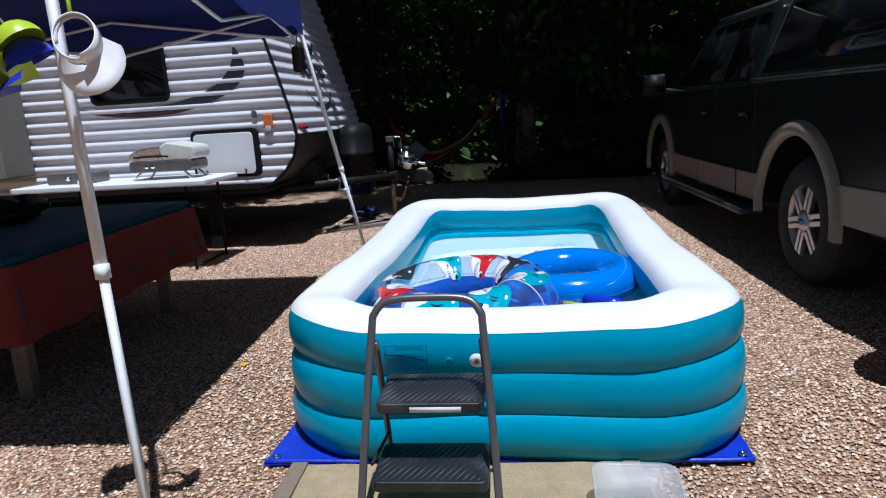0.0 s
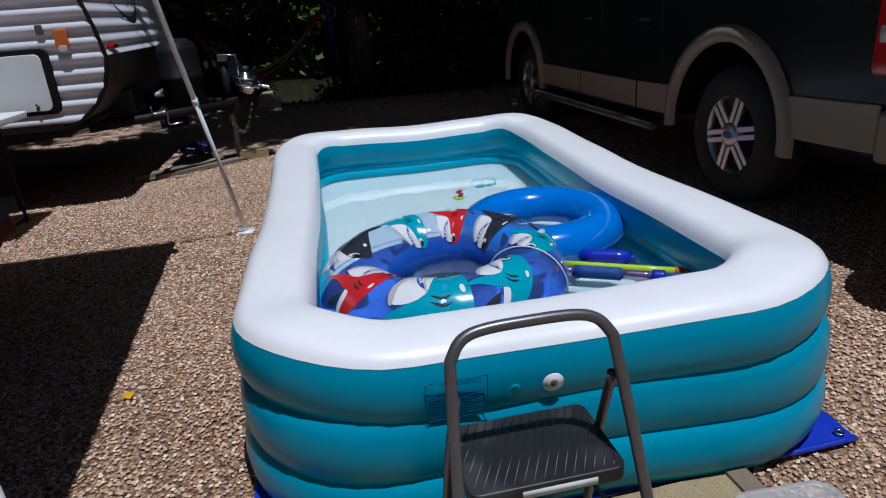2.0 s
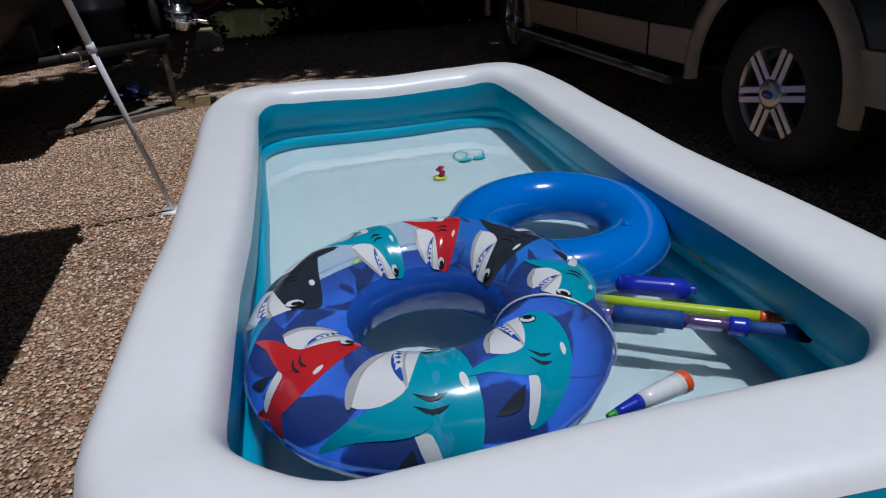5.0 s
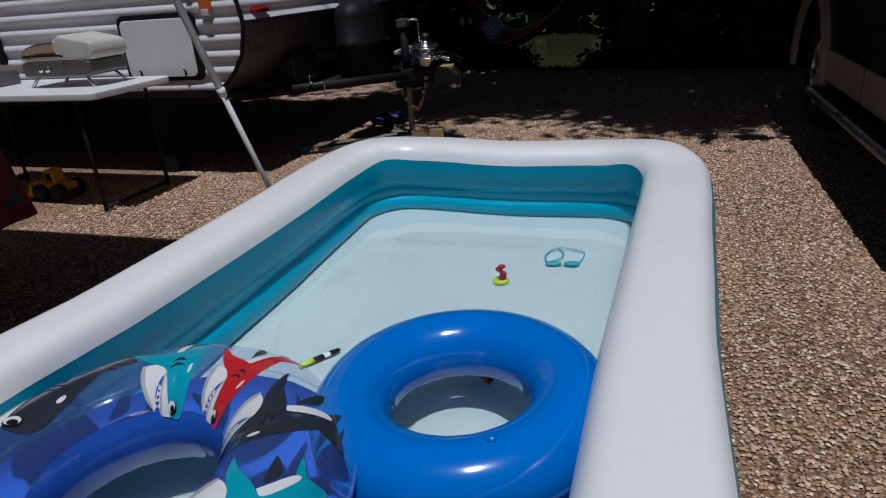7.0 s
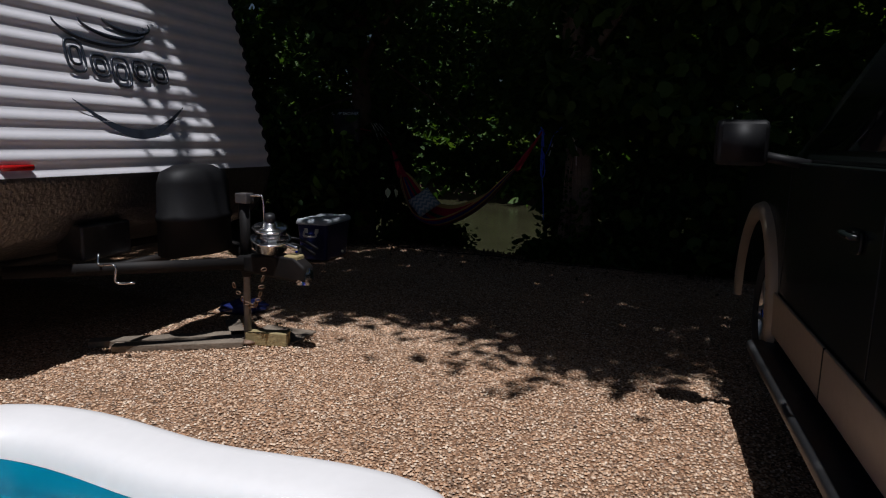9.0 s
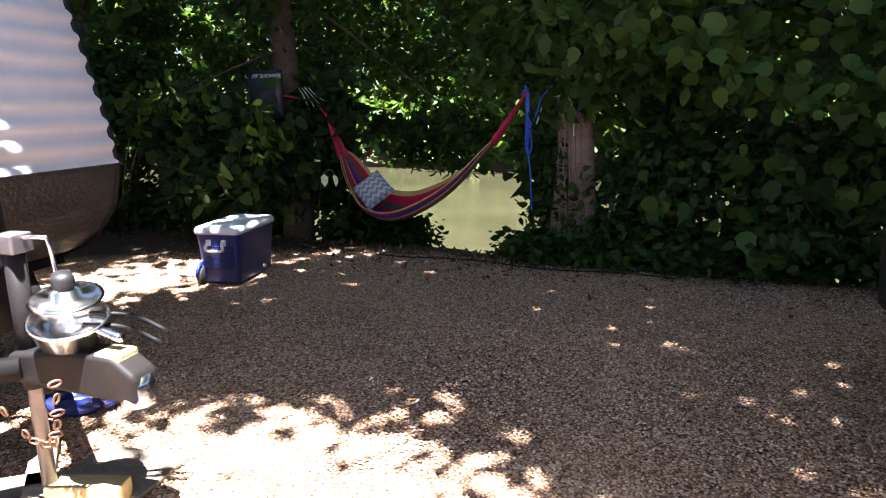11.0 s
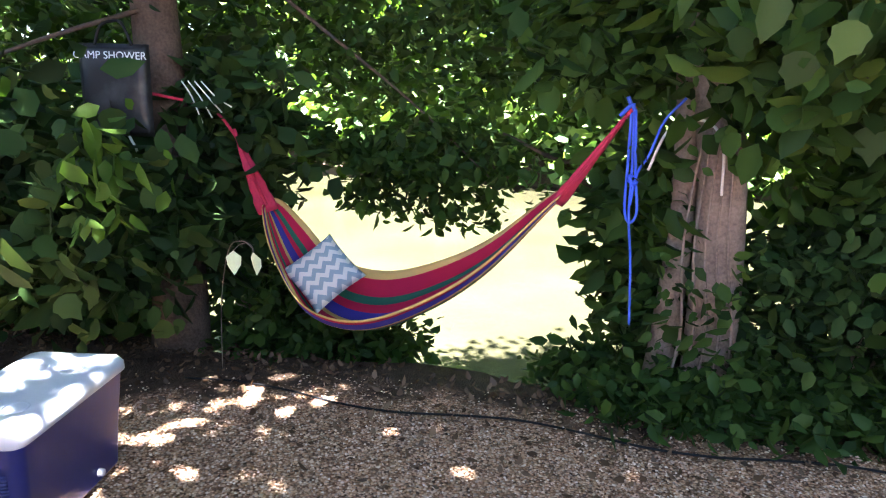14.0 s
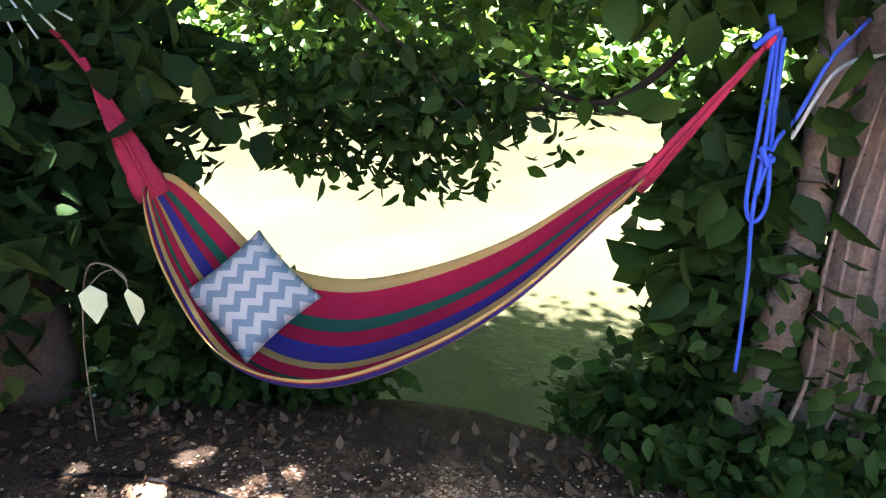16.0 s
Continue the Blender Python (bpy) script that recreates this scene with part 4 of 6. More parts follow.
def nose(z):
    """How far forward the front reaches at a height."""
    pts = ((0.60, -0.10), (0.66, 0.05), (0.75, 0.18), (0.9, 0.29), (1.1, 0.345), (1.3, 0.31), (2.2, 0.07), (2.7, -0.08), (2.9, -0.25), (3.0, -0.6))
    for (z0, s0), (z1, s1) in zip(pts, pts[1:]):
        if z <= z1:
            return s0 + (s1 - s0) * max(0, z - z0) / (z1 - z0)
    return -0.6


def rib_depth(z):
    f = (z / 0.108) % 1
    return 0.019 * max(0, math.sin(math.pi * min(1, f / 0.62))) ** 0.8 if f < 0.62 else -0.003 * math.sin(math.pi * (f - 0.62) / 0.38)


def ribbed(rows, a, b):
    bm = bmesh.new()
    prev = None
    for z in rows:
        cur = [bm.verts.new(a(z)), bm.verts.new(b(z))]
        if prev:
            bm.faces.new((prev[0], prev[1], cur[1], cur[0]))
        prev = cur
    return bm


rows = [0.66 + 0.009 * k for k in range(261)]
part("side_wall", ribbed(rows, lambda z: (REAR, -rib_depth(z), z), lambda z: (nose(z), -rib_depth(z), z)), SIDING, trailer, "white ribbed aluminium siding")
part("far_side_wall", ribbed(rows, lambda z: (REAR, WIDE + rib_depth(z), z), lambda z: (nose(z), WIDE + rib_depth(z), z)), SIDING, trailer)
up_rows = [1.12 + 0.009 * k for k in range(198)]
part("front_wall", ribbed(up_rows, lambda z: (nose(z) + 0.85 * rib_depth(z), 0, z), lambda z: (nose(z) + 0.85 * rib_depth(z), WIDE, z)), SIDING, trailer, "raked white ribbed front wall")
low = [0.60 + 0.02 * k for k in range(27)]
part("front_skirt", ribbed(low, lambda z: (nose(z), 0, z), lambda z: (nose(z), WIDE, z)), TREAD, trailer, "dusty diamond-plate front skirt")
part("roof", box(REAR, -0.5, 0.0, WIDE, 2.96, 3.02), SIDING, trailer, bevel=0.02)
part("underside", box(REAR, -0.06, 0.03, WIDE - 0.03, 0.56, 0.62), DARK_STEEL, trailer)
part("rear_wall", box(REAR - 0.03, REAR, 0, WIDE, 0.6, 2.97), SIDING, trailer)
for y in (-0.006, WIDE + 0.006):
    part("edge_trim", sweep([(nose(z), y, z) for z in (0.6 + 0.06 * k for k in range(40))], 0.016, 8), BLACK, trailer, "black corner moulding")
    part("bottom_trim", box(REAR, -0.06, y - 0.008, y + 0.008, 0.61, 0.665), DARK_STEEL, trailer, bevel=0.003)
window = part("window", prism(rounded(-1.72, -0.88, 1.50, 2.13, 0.07), -0.022, -0.012), BLACK, trailer, "dark tinted side window", bevel=0.004)
part("pane", prism(rounded(-1.68, -0.92, 1.54, 2.09, 0.05), -0.026, -0.0225), DARK_GLASS, window)
hatch = part("storage_door", prism(rounded(-0.735, -0.035, 0.735, 1.20, 0.06), -0.02, -0.010), BLACK, trailer, "black frame of the storage door", bevel=0.004)
part("door_panel", prism(rounded(-0.705, -0.095, 0.765, 1.165, 0.045), -0.030, -0.0205), WHITE_PLASTIC, hatch, "smooth white storage door panel", bevel=0.005)
for x in (-0.60, -0.20):
    part("latch", sweep([(x, -0.034, 0.775), (x + 0.012, -0.040, 0.80), (x - 0.006, -0.036, 0.815)], 0.007, 6), DARK_STEEL, hatch)
lamp = part("side_marker", prism(rounded(0.035, 0.125, 1.19, 1.32, 0.02), -0.045, -0.012), AMBER, trailer, "orange marker lamp with a clear base", bevel=0.008)
part("lens_base", prism(rounded(0.05, 0.11, 1.165, 1.21, 0.015), -0.05, -0.014), CLEAR_LENS, lamp, bevel=0.005)
part("outlet_cover", prism(rounded(-0.08, -0.03, 1.29, 1.36, 0.01), -0.03, -0.012), GREY_STEEL, trailer, bevel=0.005)
part("front_marker", prism(rounded(0.12, 0.30, 1.16, 1.19, 0.012), -0.012, 0.02), RED_LENS, trailer, "small red front marker lamp", m=pose(0.35, 0, 0, 0, 0, 90))


def patch_xz(points, y, thick=0.002):
    return prism(points, y - thick, y)


def crescent(outer, inner, steps=6):
    a = [(v.x, v.y) for v in curve([(x, z, 0) for x, z in outer], steps)]
    b = [(v.x, v.y) for v in curve([(x, z, 0) for x, z in inner], steps)]
    bm = bmesh.new()
    n = len(a)
    va = [[bm.verts.new((x, yy, z)) for x, z in a] for yy in (-0.0125, -0.0115)]
    vb = [[bm.verts.new((x, yy, z)) for x, z in b] for yy in (-0.0125, -0.0115)]
    for k in range(n - 1):
        bm.faces.new((va[0][k], va[0][k + 1], vb[0][k + 1], vb[0][k]))
        bm.faces.new((va[1][k + 1], va[1][k], vb[1][k], vb[1][k + 1]))
    return bm


part("swoosh", crescent(((-1.9, 1.47), (-1.3, 1.40), (-0.7, 1.42), (-0.27, 1.55), (-0.10, 1.75), (-0.19, 1.99)), ((-1.9, 1.475), (-1.3, 1.44), (-0.75, 1.50), (-0.42, 1.62), (-0.24, 1.79), (-0.192, 1.985))), SHARK_GREY, trailer, "charcoal swoosh decal")
part("swoosh", crescent(((-1.95, 1.45), (-1.4, 1.375), (-0.9, 1.375), (-0.45, 1.46)), ((-1.95, 1.46), (-1.4, 1.405), (-0.9, 1.40), (-0.46, 1.462))), material("maroon_decal", (0.06, 0.012, 0.018), 0.4), trailer, "maroon swoosh decal")
bm = bmesh.new()
for k, w in enumerate((0.07, 0.06, 0.08)):
    box(-1.30 + 0.1 * k, -1.30 + 0.1 * k + w, -0.016, -0.013, 2.165, 2.215, bm)
box(-0.94, -0.74, -0.016, -0.013, 2.18, 2.20, bm)
part("model_mark", bm, SHARK_GREY, trailer, "dark model mark above the window", False)


def on_nose(y, z, off):
    return Vector((nose(z) + off, y, z))


for y, w, lo, hi in ((0.76, 0.13, 0.0, 0.19), (0.93, 0.13, -0.01, 0.12), (1.09, 0.14, -0.06, 0.12), (1.26, 0.13, -0.01, 0.12), (1.43, 0.14, -0.01, 0.12)):
    mid, half = (lo + hi) / 2, (hi - lo) / 2
    bm = bmesh.new()
    for f in (1.0, 0.55):
        sweep([on_nose(y + f * w / 2 * math.copysign(abs(math.cos(a)) ** 0.6, math.cos(a)), 1.72 + mid + f * half * math.copysign(abs(math.sin(a)) ** 0.6, math.sin(a)), 0.016) for a in (2 * math.pi * j / 16 for j in range(16))], 0.009, 5, bm, closed=True)
    part("maker_mark", bm, SHARK_GREY, trailer, "dark outlined plain shape of the maker's mark")
for k in range(3):
    part("emblem", sweep([on_nose(1.0 + 0.12 * k + (0.34 - 0.07 * k) * math.cos(q), 2.02 + 0.03 * k + (0.11 - 0.025 * k) * math.sin(q), 0.015) for q in (math.pi * (1.0 + 1.1 * j / 20) for j in range(21))], [0.004 + 0.012 * math.sin(math.pi * j / 20) for j in range(21)], 6), SHARK_GREY, trailer)
bm = bmesh.new()
pts = [(0.66 + 0.92 * j / 24, 1.56 - 0.17 * math.sin(math.pi * j / 24)) for j in range(25)]
va = [(bm.verts.new(on_nose(y, z, 0.016)), bm.verts.new(on_nose(y, z - 0.05 * math.sin(math.pi * j / 24) - 0.008, 0.016))) for j, (y, z) in enumerate(pts)]
for p, q in zip(va, va[1:]):
    bm.faces.new((p[0], q[0], q[1], p[1]))
part("smile_decal", bm, SHARK_GREY, trailer, "charcoal curved decal")
# slide-out and running gear
part("slide_out", box(-4.4, -2.45, -0.42, -0.012, 0.85, 2.75), TAN_PANEL, trailer, "tan slide-out room side", bevel=0.02)
for x in (-4.1, -5.0):
    for y in (0.12, WIDE - 0.12):
        part("wheel", lathe(((0.16, -0.1), (0.3, -0.1), (0.34, -0.07), (0.34, 0.07), (0.3, 0.1), (0.16, 0.1), (0.14, 0.05), (0, 0.05)), 28), RUBBER, trailer, m=pose(x, y, 0.34, 90, 0, 0))
part("awning_arm", box(-1.98, -1.93, -0.05, -0.01, 0.9, 2.7), BLACK, trailer, bevel=0.005)
part("stabilizer", box(-0.72, -0.60, 0.10, 0.22, 0.0, 0.58), DARK_STEEL, trailer, bevel=0.01)

# tongue, jack, gas cover
hitch = part("tongue", sweep([(0.0, 0.35, 0.56), (1.02, 1.18, 0.56)], 0.05, 4), DARK_STEEL, trailer, "black A-frame tongue")
part("tongue_beam", sweep([(0.0, 2.15, 0.56), (1.02, 1.32, 0.56)], 0.05, 4), DARK_STEEL, hitch)
part("cross_beam", sweep([(0.42, 0.70, 0.56), (0.42, 1.80, 0.56)], 0.035, 4), DARK_STEEL, hitch)
coupler = part("coupler", prism([(0.95, 0.50), (1.3, 0.47), (1.46, 0.46), (1.46, 0.56), (1.38, 0.62), (1.2, 0.63), (0.95, 0.60)], 1.19, 1.31), DARK_STEEL, trailer, "dark steel ball coupler", bevel=0.02)
part("latch", sweep(curve(((1.18, 1.25, 0.63), (1.26, 1.25, 0.69), (1.38, 1.25, 0.67))), 0.016), CHROME, coupler)
part("ball_socket", lathe(((0.0, 0.05), (0.045, 0.05), (0.06, 0.02), (0.06, -0.05)), 24), CHROME, coupler, m=pose(1.42, 1.25, 0.5))
jack = part("jack", lathe(((0.0, 0), (0.034, 0), (0.034, 0.5), (0.0, 0.5)), 20), DARK_STEEL, trailer, "black tongue jack post", m=pose(0.99, 1.25, 0.46))
part("jack_head", slab(rounded(-0.045, 0.045, -0.045, 0.045, 0.012), 0.48, 0.545), GREY_STEEL, jack, "grey jack head", bevel=0.006)
part("crank", sweep(curve(((0.04, 0, 0.53), (0.1, 0.02, 0.53), (0.12, 0.03, 0.50), (0.12, 0.06, 0.26), (0.2, 0.08, 0.24))), 0.008), CHROME, jack)
part("jack_leg", lathe(((0, -0.42), (0.025, -0.42), (0.025, 0.0)), 16), GREY_STEEL, jack)
part("jack_foot", lathe(((0, -0.445), (0.075, -0.445), (0.075, -0.435), (0.03, -0.42), (0, -0.42)), 24), RUST, jack)
plate = part("round_plate", lathe(((0.0, 0.0), (0.10, 0.0), (0.115, 0.012), (0.10, 0.018), (0.05, 0.02), (0.045, 0.05), (0, 0.055)), 32), CHROME, trailer, "dished metal plate on the tongue", m=pose(1.17, 1.26, 0.78, 12, 8, 0))
part("plate_knob", lathe(((0, 0.06), (0.03, 0.058), (0.036, 0.03), (0.03, 0.0), (0, 0))), BLACK_PLASTIC, plate, m=pose(0, 0, 0.045))
part("socket_bowl", lathe(((0.0, -0.075), (0.06, -0.07), (0.105, -0.03), (0.12, 0.03), (0.128, 0.04), (0.118, 0.045), (0.10, -0.015), (0.05, -0.05), (0, -0.055)), 30), CHROME, trailer, "bright steel bowl on the coupler", m=pose(1.18, 1.25, 0.69, 14, 10, 0))
for k, (dy, dz) in enumerate(((0.0, 0.0), (0.035, 0.03))):
    part("sway_rod", sweep(curve(((1.22, 1.26 + dy, 0.70 + dz), (1.34, 1.32 + dy, 0.68 + dz), (1.44, 1.36 + dy, 0.62 + dz)), 5), 0.009, 8), BLACK, trailer, "black steel sway rod")
part("coupler_pad", box(1.30, 1.40, 1.20, 1.30, 0.565, 0.63), WOOD, trailer, "yellowed wooden pad", bevel=0.012)
cover = part("gas_bottle_cover", lathe(((0.0, 0.66), (0.13, 0.65), (0.22, 0.60), (0.245, 0.52), (0.25, 0.3), (0.26, 0.29), (0.26, 0.25), (0.25, 0.24), (0.255, 0.0), (0, 0)), 28), BLACK, trailer, "black plastic twin gas bottle cover", m=pose(0.60, 1.25, 0.60) @ Matrix.Diagonal((0.72, 1.15, 0.88, 1)))
part("battery_box", box(0.08, 0.30, 0.62, 1.0, 0.6, 0.82), BLACK_PLASTIC, trailer, bevel=0.02)
for k in range(12):
    q = k / 11
    link = bmesh.new()
    sweep([(0.010 * math.cos(a), 0, 0.020 * math.sin(a)) for a in (2 * math.pi * j / 10 for j in range(10))], 0.0045, 5, link, closed=True)
    part("chain_link", link, RUST, trailer, m=pose(0.98 + 0.22 * q, 1.13 + 0.06 * math.sin(q * 3), 0.54 - 0.26 * math.sin(math.pi * min(1, 0.15 + q * 0.85)), 20, 90 * (k % 2), 90 * q))
part("sway_bracket", sweep(curve(((0.42, 0.62, 0.66), (0.44, 0.60, 0.60), (0.54, 0.62, 0.60), (0.54, 0.62, 0.50), (0.64, 0.66, 0.50)), 4), 0.007), CHROME, trailer)

block = thing("timber_block", pose(-1.27, 8.13, 0, 0, 0, 20), "short yellowed timber block on the gravel", "timber")
part("block_body", box(-0.14, 0.14, -0.045, 0.045, 0, 0.09), WOOD, block, bevel=0.006)
for k, (x, y, a, l) in enumerate(((-1.85, 7.85, 42, 1.0), (-1.70, 7.78, 38, 0.8), (-1.62, 8.2, -40, 0.5))):
    plank = thing("timber_plank", pose(x, y, 0, 0, 0, a), "weathered grey plank lying under the trailer tongue", "timber", "planks under the tongue")
    part("plank_body", box(-l / 2, l / 2, -0.05, 0.05, 0, 0.04), GREY_WOOD, plank, bevel=0.005)
pile = thing("timber_stack", pose(-1.33, 8.32, 0, 0, 0, 8), "stacked timber pads under the trailer jack", "timber")
part("lower_board", box(-0.2, 0.2, -0.15, 0.15, 0, 0.018), GREY_WOOD, pile, bevel=0.004)
bag = thing("blue_bag", pose(-1.97, 8.64, 0, 0, 0, 30), "crumpled dark blue bag on the gravel", "bag")
bm = bmesh.new()
bmesh.ops.create_icosphere(bm, subdivisions=4, radius=1)
for v in bm.verts:
    d = 1 + 0.35 * noise.noise(v.co * 2.1) + 0.15 * noise.noise(v.co * 6)
    v.co = (v.co.x * 0.17 * d, v.co.y * 0.09 * d, max(0.0, 0.05 + v.co.z * 0.06 * d))
part("cloth", bm, NAVY, bag)

# ---- table and grill by the trailer ----
table = thing("folding_table", pose(-3.25, 6.02, 0, 0, 0, 8), "white plastic folding table against the trailer", "table")
part("tabletop", slab(rounded(-0.92, 0.92, -0.36, 0.36, 0.05), 0.75, 0.795), WHITE_PLASTIC, table, bevel=0.008)
for x in (-0.8, 0.8):
    part("leg", sweep([(x * 0.9, -0.3, 0.0), (x * 0.9, -0.3, 0.75)], 0.013), DARK_STEEL, table)
    part("leg", sweep([(x * 0.9, 0.3, 0.0), (x * 0.9, 0.3, 0.75)], 0.013), DARK_STEEL, table)
    part("foot_bar", sweep([(x * 0.9, -0.3, 0.03), (x * 0.9, 0.3, 0.03)], 0.012), DARK_STEEL, table)
grill = thing("gas_grill", pose(-2.87, 6.14, 0.795, 0, 0, 8), "stainless portable gas grill on short folding legs", "grill")
part("firebox", prism(rounded(-0.30, 0.30, 0.07, 0.17, 0.03), -0.16, 0.16), GREY_STEEL, grill, bevel=0.01)
part("lid", prism([(-0.3, 0.17)] + [(0.3 * math.cos(radians(180 - 180 * k / 14)), 0.17 + 0.12 * math.sin(radians(180 * k / 14)) ** 0.6) for k in range(1, 14)] + [(0.3, 0.17)], -0.15, 0.15), CHROME, grill, "stainless hood", bevel=0.01)
part("hood_end", prism([(0.02, 0.172), (0.32, 0.172), (0.35, 0.21), (0.335, 0.285), (0.08, 0.335), (0.0, 0.29)], -0.155, 0.155), material("pale_enamel", (0.62, 0.60, 0.52), 0.4, dirt=(0.4, 0.36, 0.28)), grill, "cream enamelled hood end", bevel=0.025)
for k in range(2):
    part("control_knob", lathe(((0, 0), (0.02, 0), (0.018, 0.02), (0, 0.022))), CHROME, grill, m=pose(-0.12 + 0.06 * k, -0.16, 0.12, 90, 0, 0))
for s in (-1, 1):
    for t_ in (-1, 1):
        part("leg", sweep([(s * 0.2, t_ * 0.12, 0.08), (s * 0.28, t_ * 0.14, 0.0)], 0.01), CHROME, grill)
part("handle", sweep(curve(((-0.2, -0.16, 0.2), (-0.2, -0.2, 0.21), (0.08, -0.2, 0.21), (0.08, -0.16, 0.2)), 4), 0.008), BLACK, grill)
stove = thing("camp_stove", pose(-3.75, 5.98, 0.795, 0, 0, 8), "small dark two-burner camp stove", "stove")
part("case", prism(rounded(-0.22, 0.22, 0, 0.10, 0.02), -0.14, 0.14), GREY_STEEL, stove, bevel=0.006)
part("knob", lathe(((0, 0), (0.022, 0), (0.018, 0.02), (0, 0.022))), CHROME, stove, m=pose(0.0, -0.14, 0.05, 90, 0, 0))
cup = thing("mug", pose(-3.55, 5.80, 0.795), "small chrome mug on the table", "mug")
part("body", lathe(((0, 0), (0.035, 0), (0.038, 0.08), (0.034, 0.08), (0.03, 0.01), (0, 0.01))), CHROME, cup)

# cloth-covered table under the canopy
picnic = thing("picnic_table", pose(-2.18, 3.95, 0, 0, 0, 11), "picnic table under the canopy with a teal and red cloth", "table")
bm = box(-0.55, 0.55, -0.95, 0.85, 0.70, 0.735)
part("tabletop", bm, GREY_WOOD, picnic)
cl = bmesh.new()
bmesh.ops.create_grid(cl, x_segments=50, y_segments=70, size=1)
for v in cl.verts:
    x, y = v.co.x * 0.86, v.co.y * 1.16 - 0.05
    dx, dy = max(0, abs(x) - 0.56), max(0, abs(y + 0.05) - 0.91)
    d = max(dx, dy)
    fold = 0.03 * math.sin((x + y) * 16) * min(1, d * 6)
    px = math.copysign(min(abs(x), 0.56 + 0.12 * dx + (fold if dx > dy else 0)), x)
    py = math.copysign(min(abs(y + 0.05), 0.91 + 0.12 * dy + (fold if dy >= dx and dy > 0 else 0)), y + 0.05) - 0.05
    v.co = (px, py, 0.742 - d)
    v.tag = d > 0.02
part("tablecloth_top", cl, TEAL_CLOTH, picnic, "teal top of the cloth")
cl2 = bmesh.new()
path = ring_path(0.58, 0.93, 0.05, 4, 30)
rows_ = [[cl2.verts.new((x + nx * (0.012 + 0.05 * f + 0.02 * f * math.sin(k * 0.9)), y - 0.05 + ny * (0.012 + 0.05 * f + 0.02 * f * math.sin(k * 0.9)), 0.70 - 0.34 * f)) for k, (x, y, nx, ny, c) in enumerate(path)] for f in (0, 0.35, 0.7, 1)]
for r, s in zip(rows_, rows_[1:]):
    for k in range(len(r)):
        cl2.faces.new((r[k - 1], r[k], s[k], s[k - 1]))
part("tablecloth_drape", cl2, RED_CLOTH, picnic, "red hanging border of the cloth")
for x in (-0.4, 0.4):
    for y in (-0.75, 0.65):
        part("leg", box(x - 0.04, x + 0.04, y - 0.03, y + 0.03, 0, 0.70), GREY_WOOD, picnic, bevel=0.005)
things_on = thing("cloth_bundle", pose(-2.55, 4.05, 0.742, 0, 0, 20), "dark bundle of clothing on the table", "clothing")
bm = bmesh.new()
bmesh.ops.create_icosphere(bm, subdivisions=4, radius=1)
for v in bm.verts:
    d = 1 + 0.4 * noise.noise(v.co * 1.9) + 0.2 * noise.noise(v.co * 5)
    v.co = (v.co.x * 0.28 * d, v.co.y * 0.24 * d, max(0, 0.06 + v.co.z * 0.10 * d))
part("cloth", bm, BLACK, things_on)

# toy loader
toy = thing("toy_loader", pose(-3.22, 5.98, 0, 0, 0, 190), "yellow plastic toy front loader on the gravel", "toy")
part("chassis", box(-0.13, 0.12, -0.06, 0.06, 0.06, 0.11), YELLOW, toy, bevel=0.01)
cab_ = part("cab", prism([(-0.05, 0.11), (0.06, 0.11), (0.05, 0.21), (-0.03, 0.21)], -0.05, 0.05), YELLOW, toy, bevel=0.008)
part("cab_window", prism([(-0.025, 0.135), (0.04, 0.135), (0.033, 0.19), (-0.015, 0.19)], -0.053, 0.053), BLACK, cab_)
part("bucket", prism([(0.15, 0.02), (0.24, 0.02), (0.25, 0.03), (0.19, 0.05), (0.17, 0.12), (0.15, 0.12)], -0.09, 0.09), YELLOW, toy, bevel=0.004)
for s in (-1, 1):
    part("arm", sweep([(0.02, s * 0.065, 0.12), (0.12, s * 0.065, 0.13), (0.16, s * 0.065, 0.08)], 0.01), YELLOW, toy)
    for x, r in ((-0.09, 0.06), (0.08, 0.055)):
        part("wheel", lathe(((0, -0.025), (r, -0.025), (r, 0.025), (r * 0.5, 0.025), (0, 0.015)), 20), RUBBER, toy, m=pose(x, s * 0.085, r, 90, 0, 0))
tub = thing("red_tub", pose(-3.75, 5.55, 0, 0, 0, 10), "dark red plastic tub on the gravel", "tub")
part("wall", lathe(((0, 0.01), (0.2, 0.01), (0.24, 0.26), (0.255, 0.27), (0.25, 0.28), (0.23, 0.26), (0.19, 0.02), (0, 0.02))), RED_CLOTH, tub)


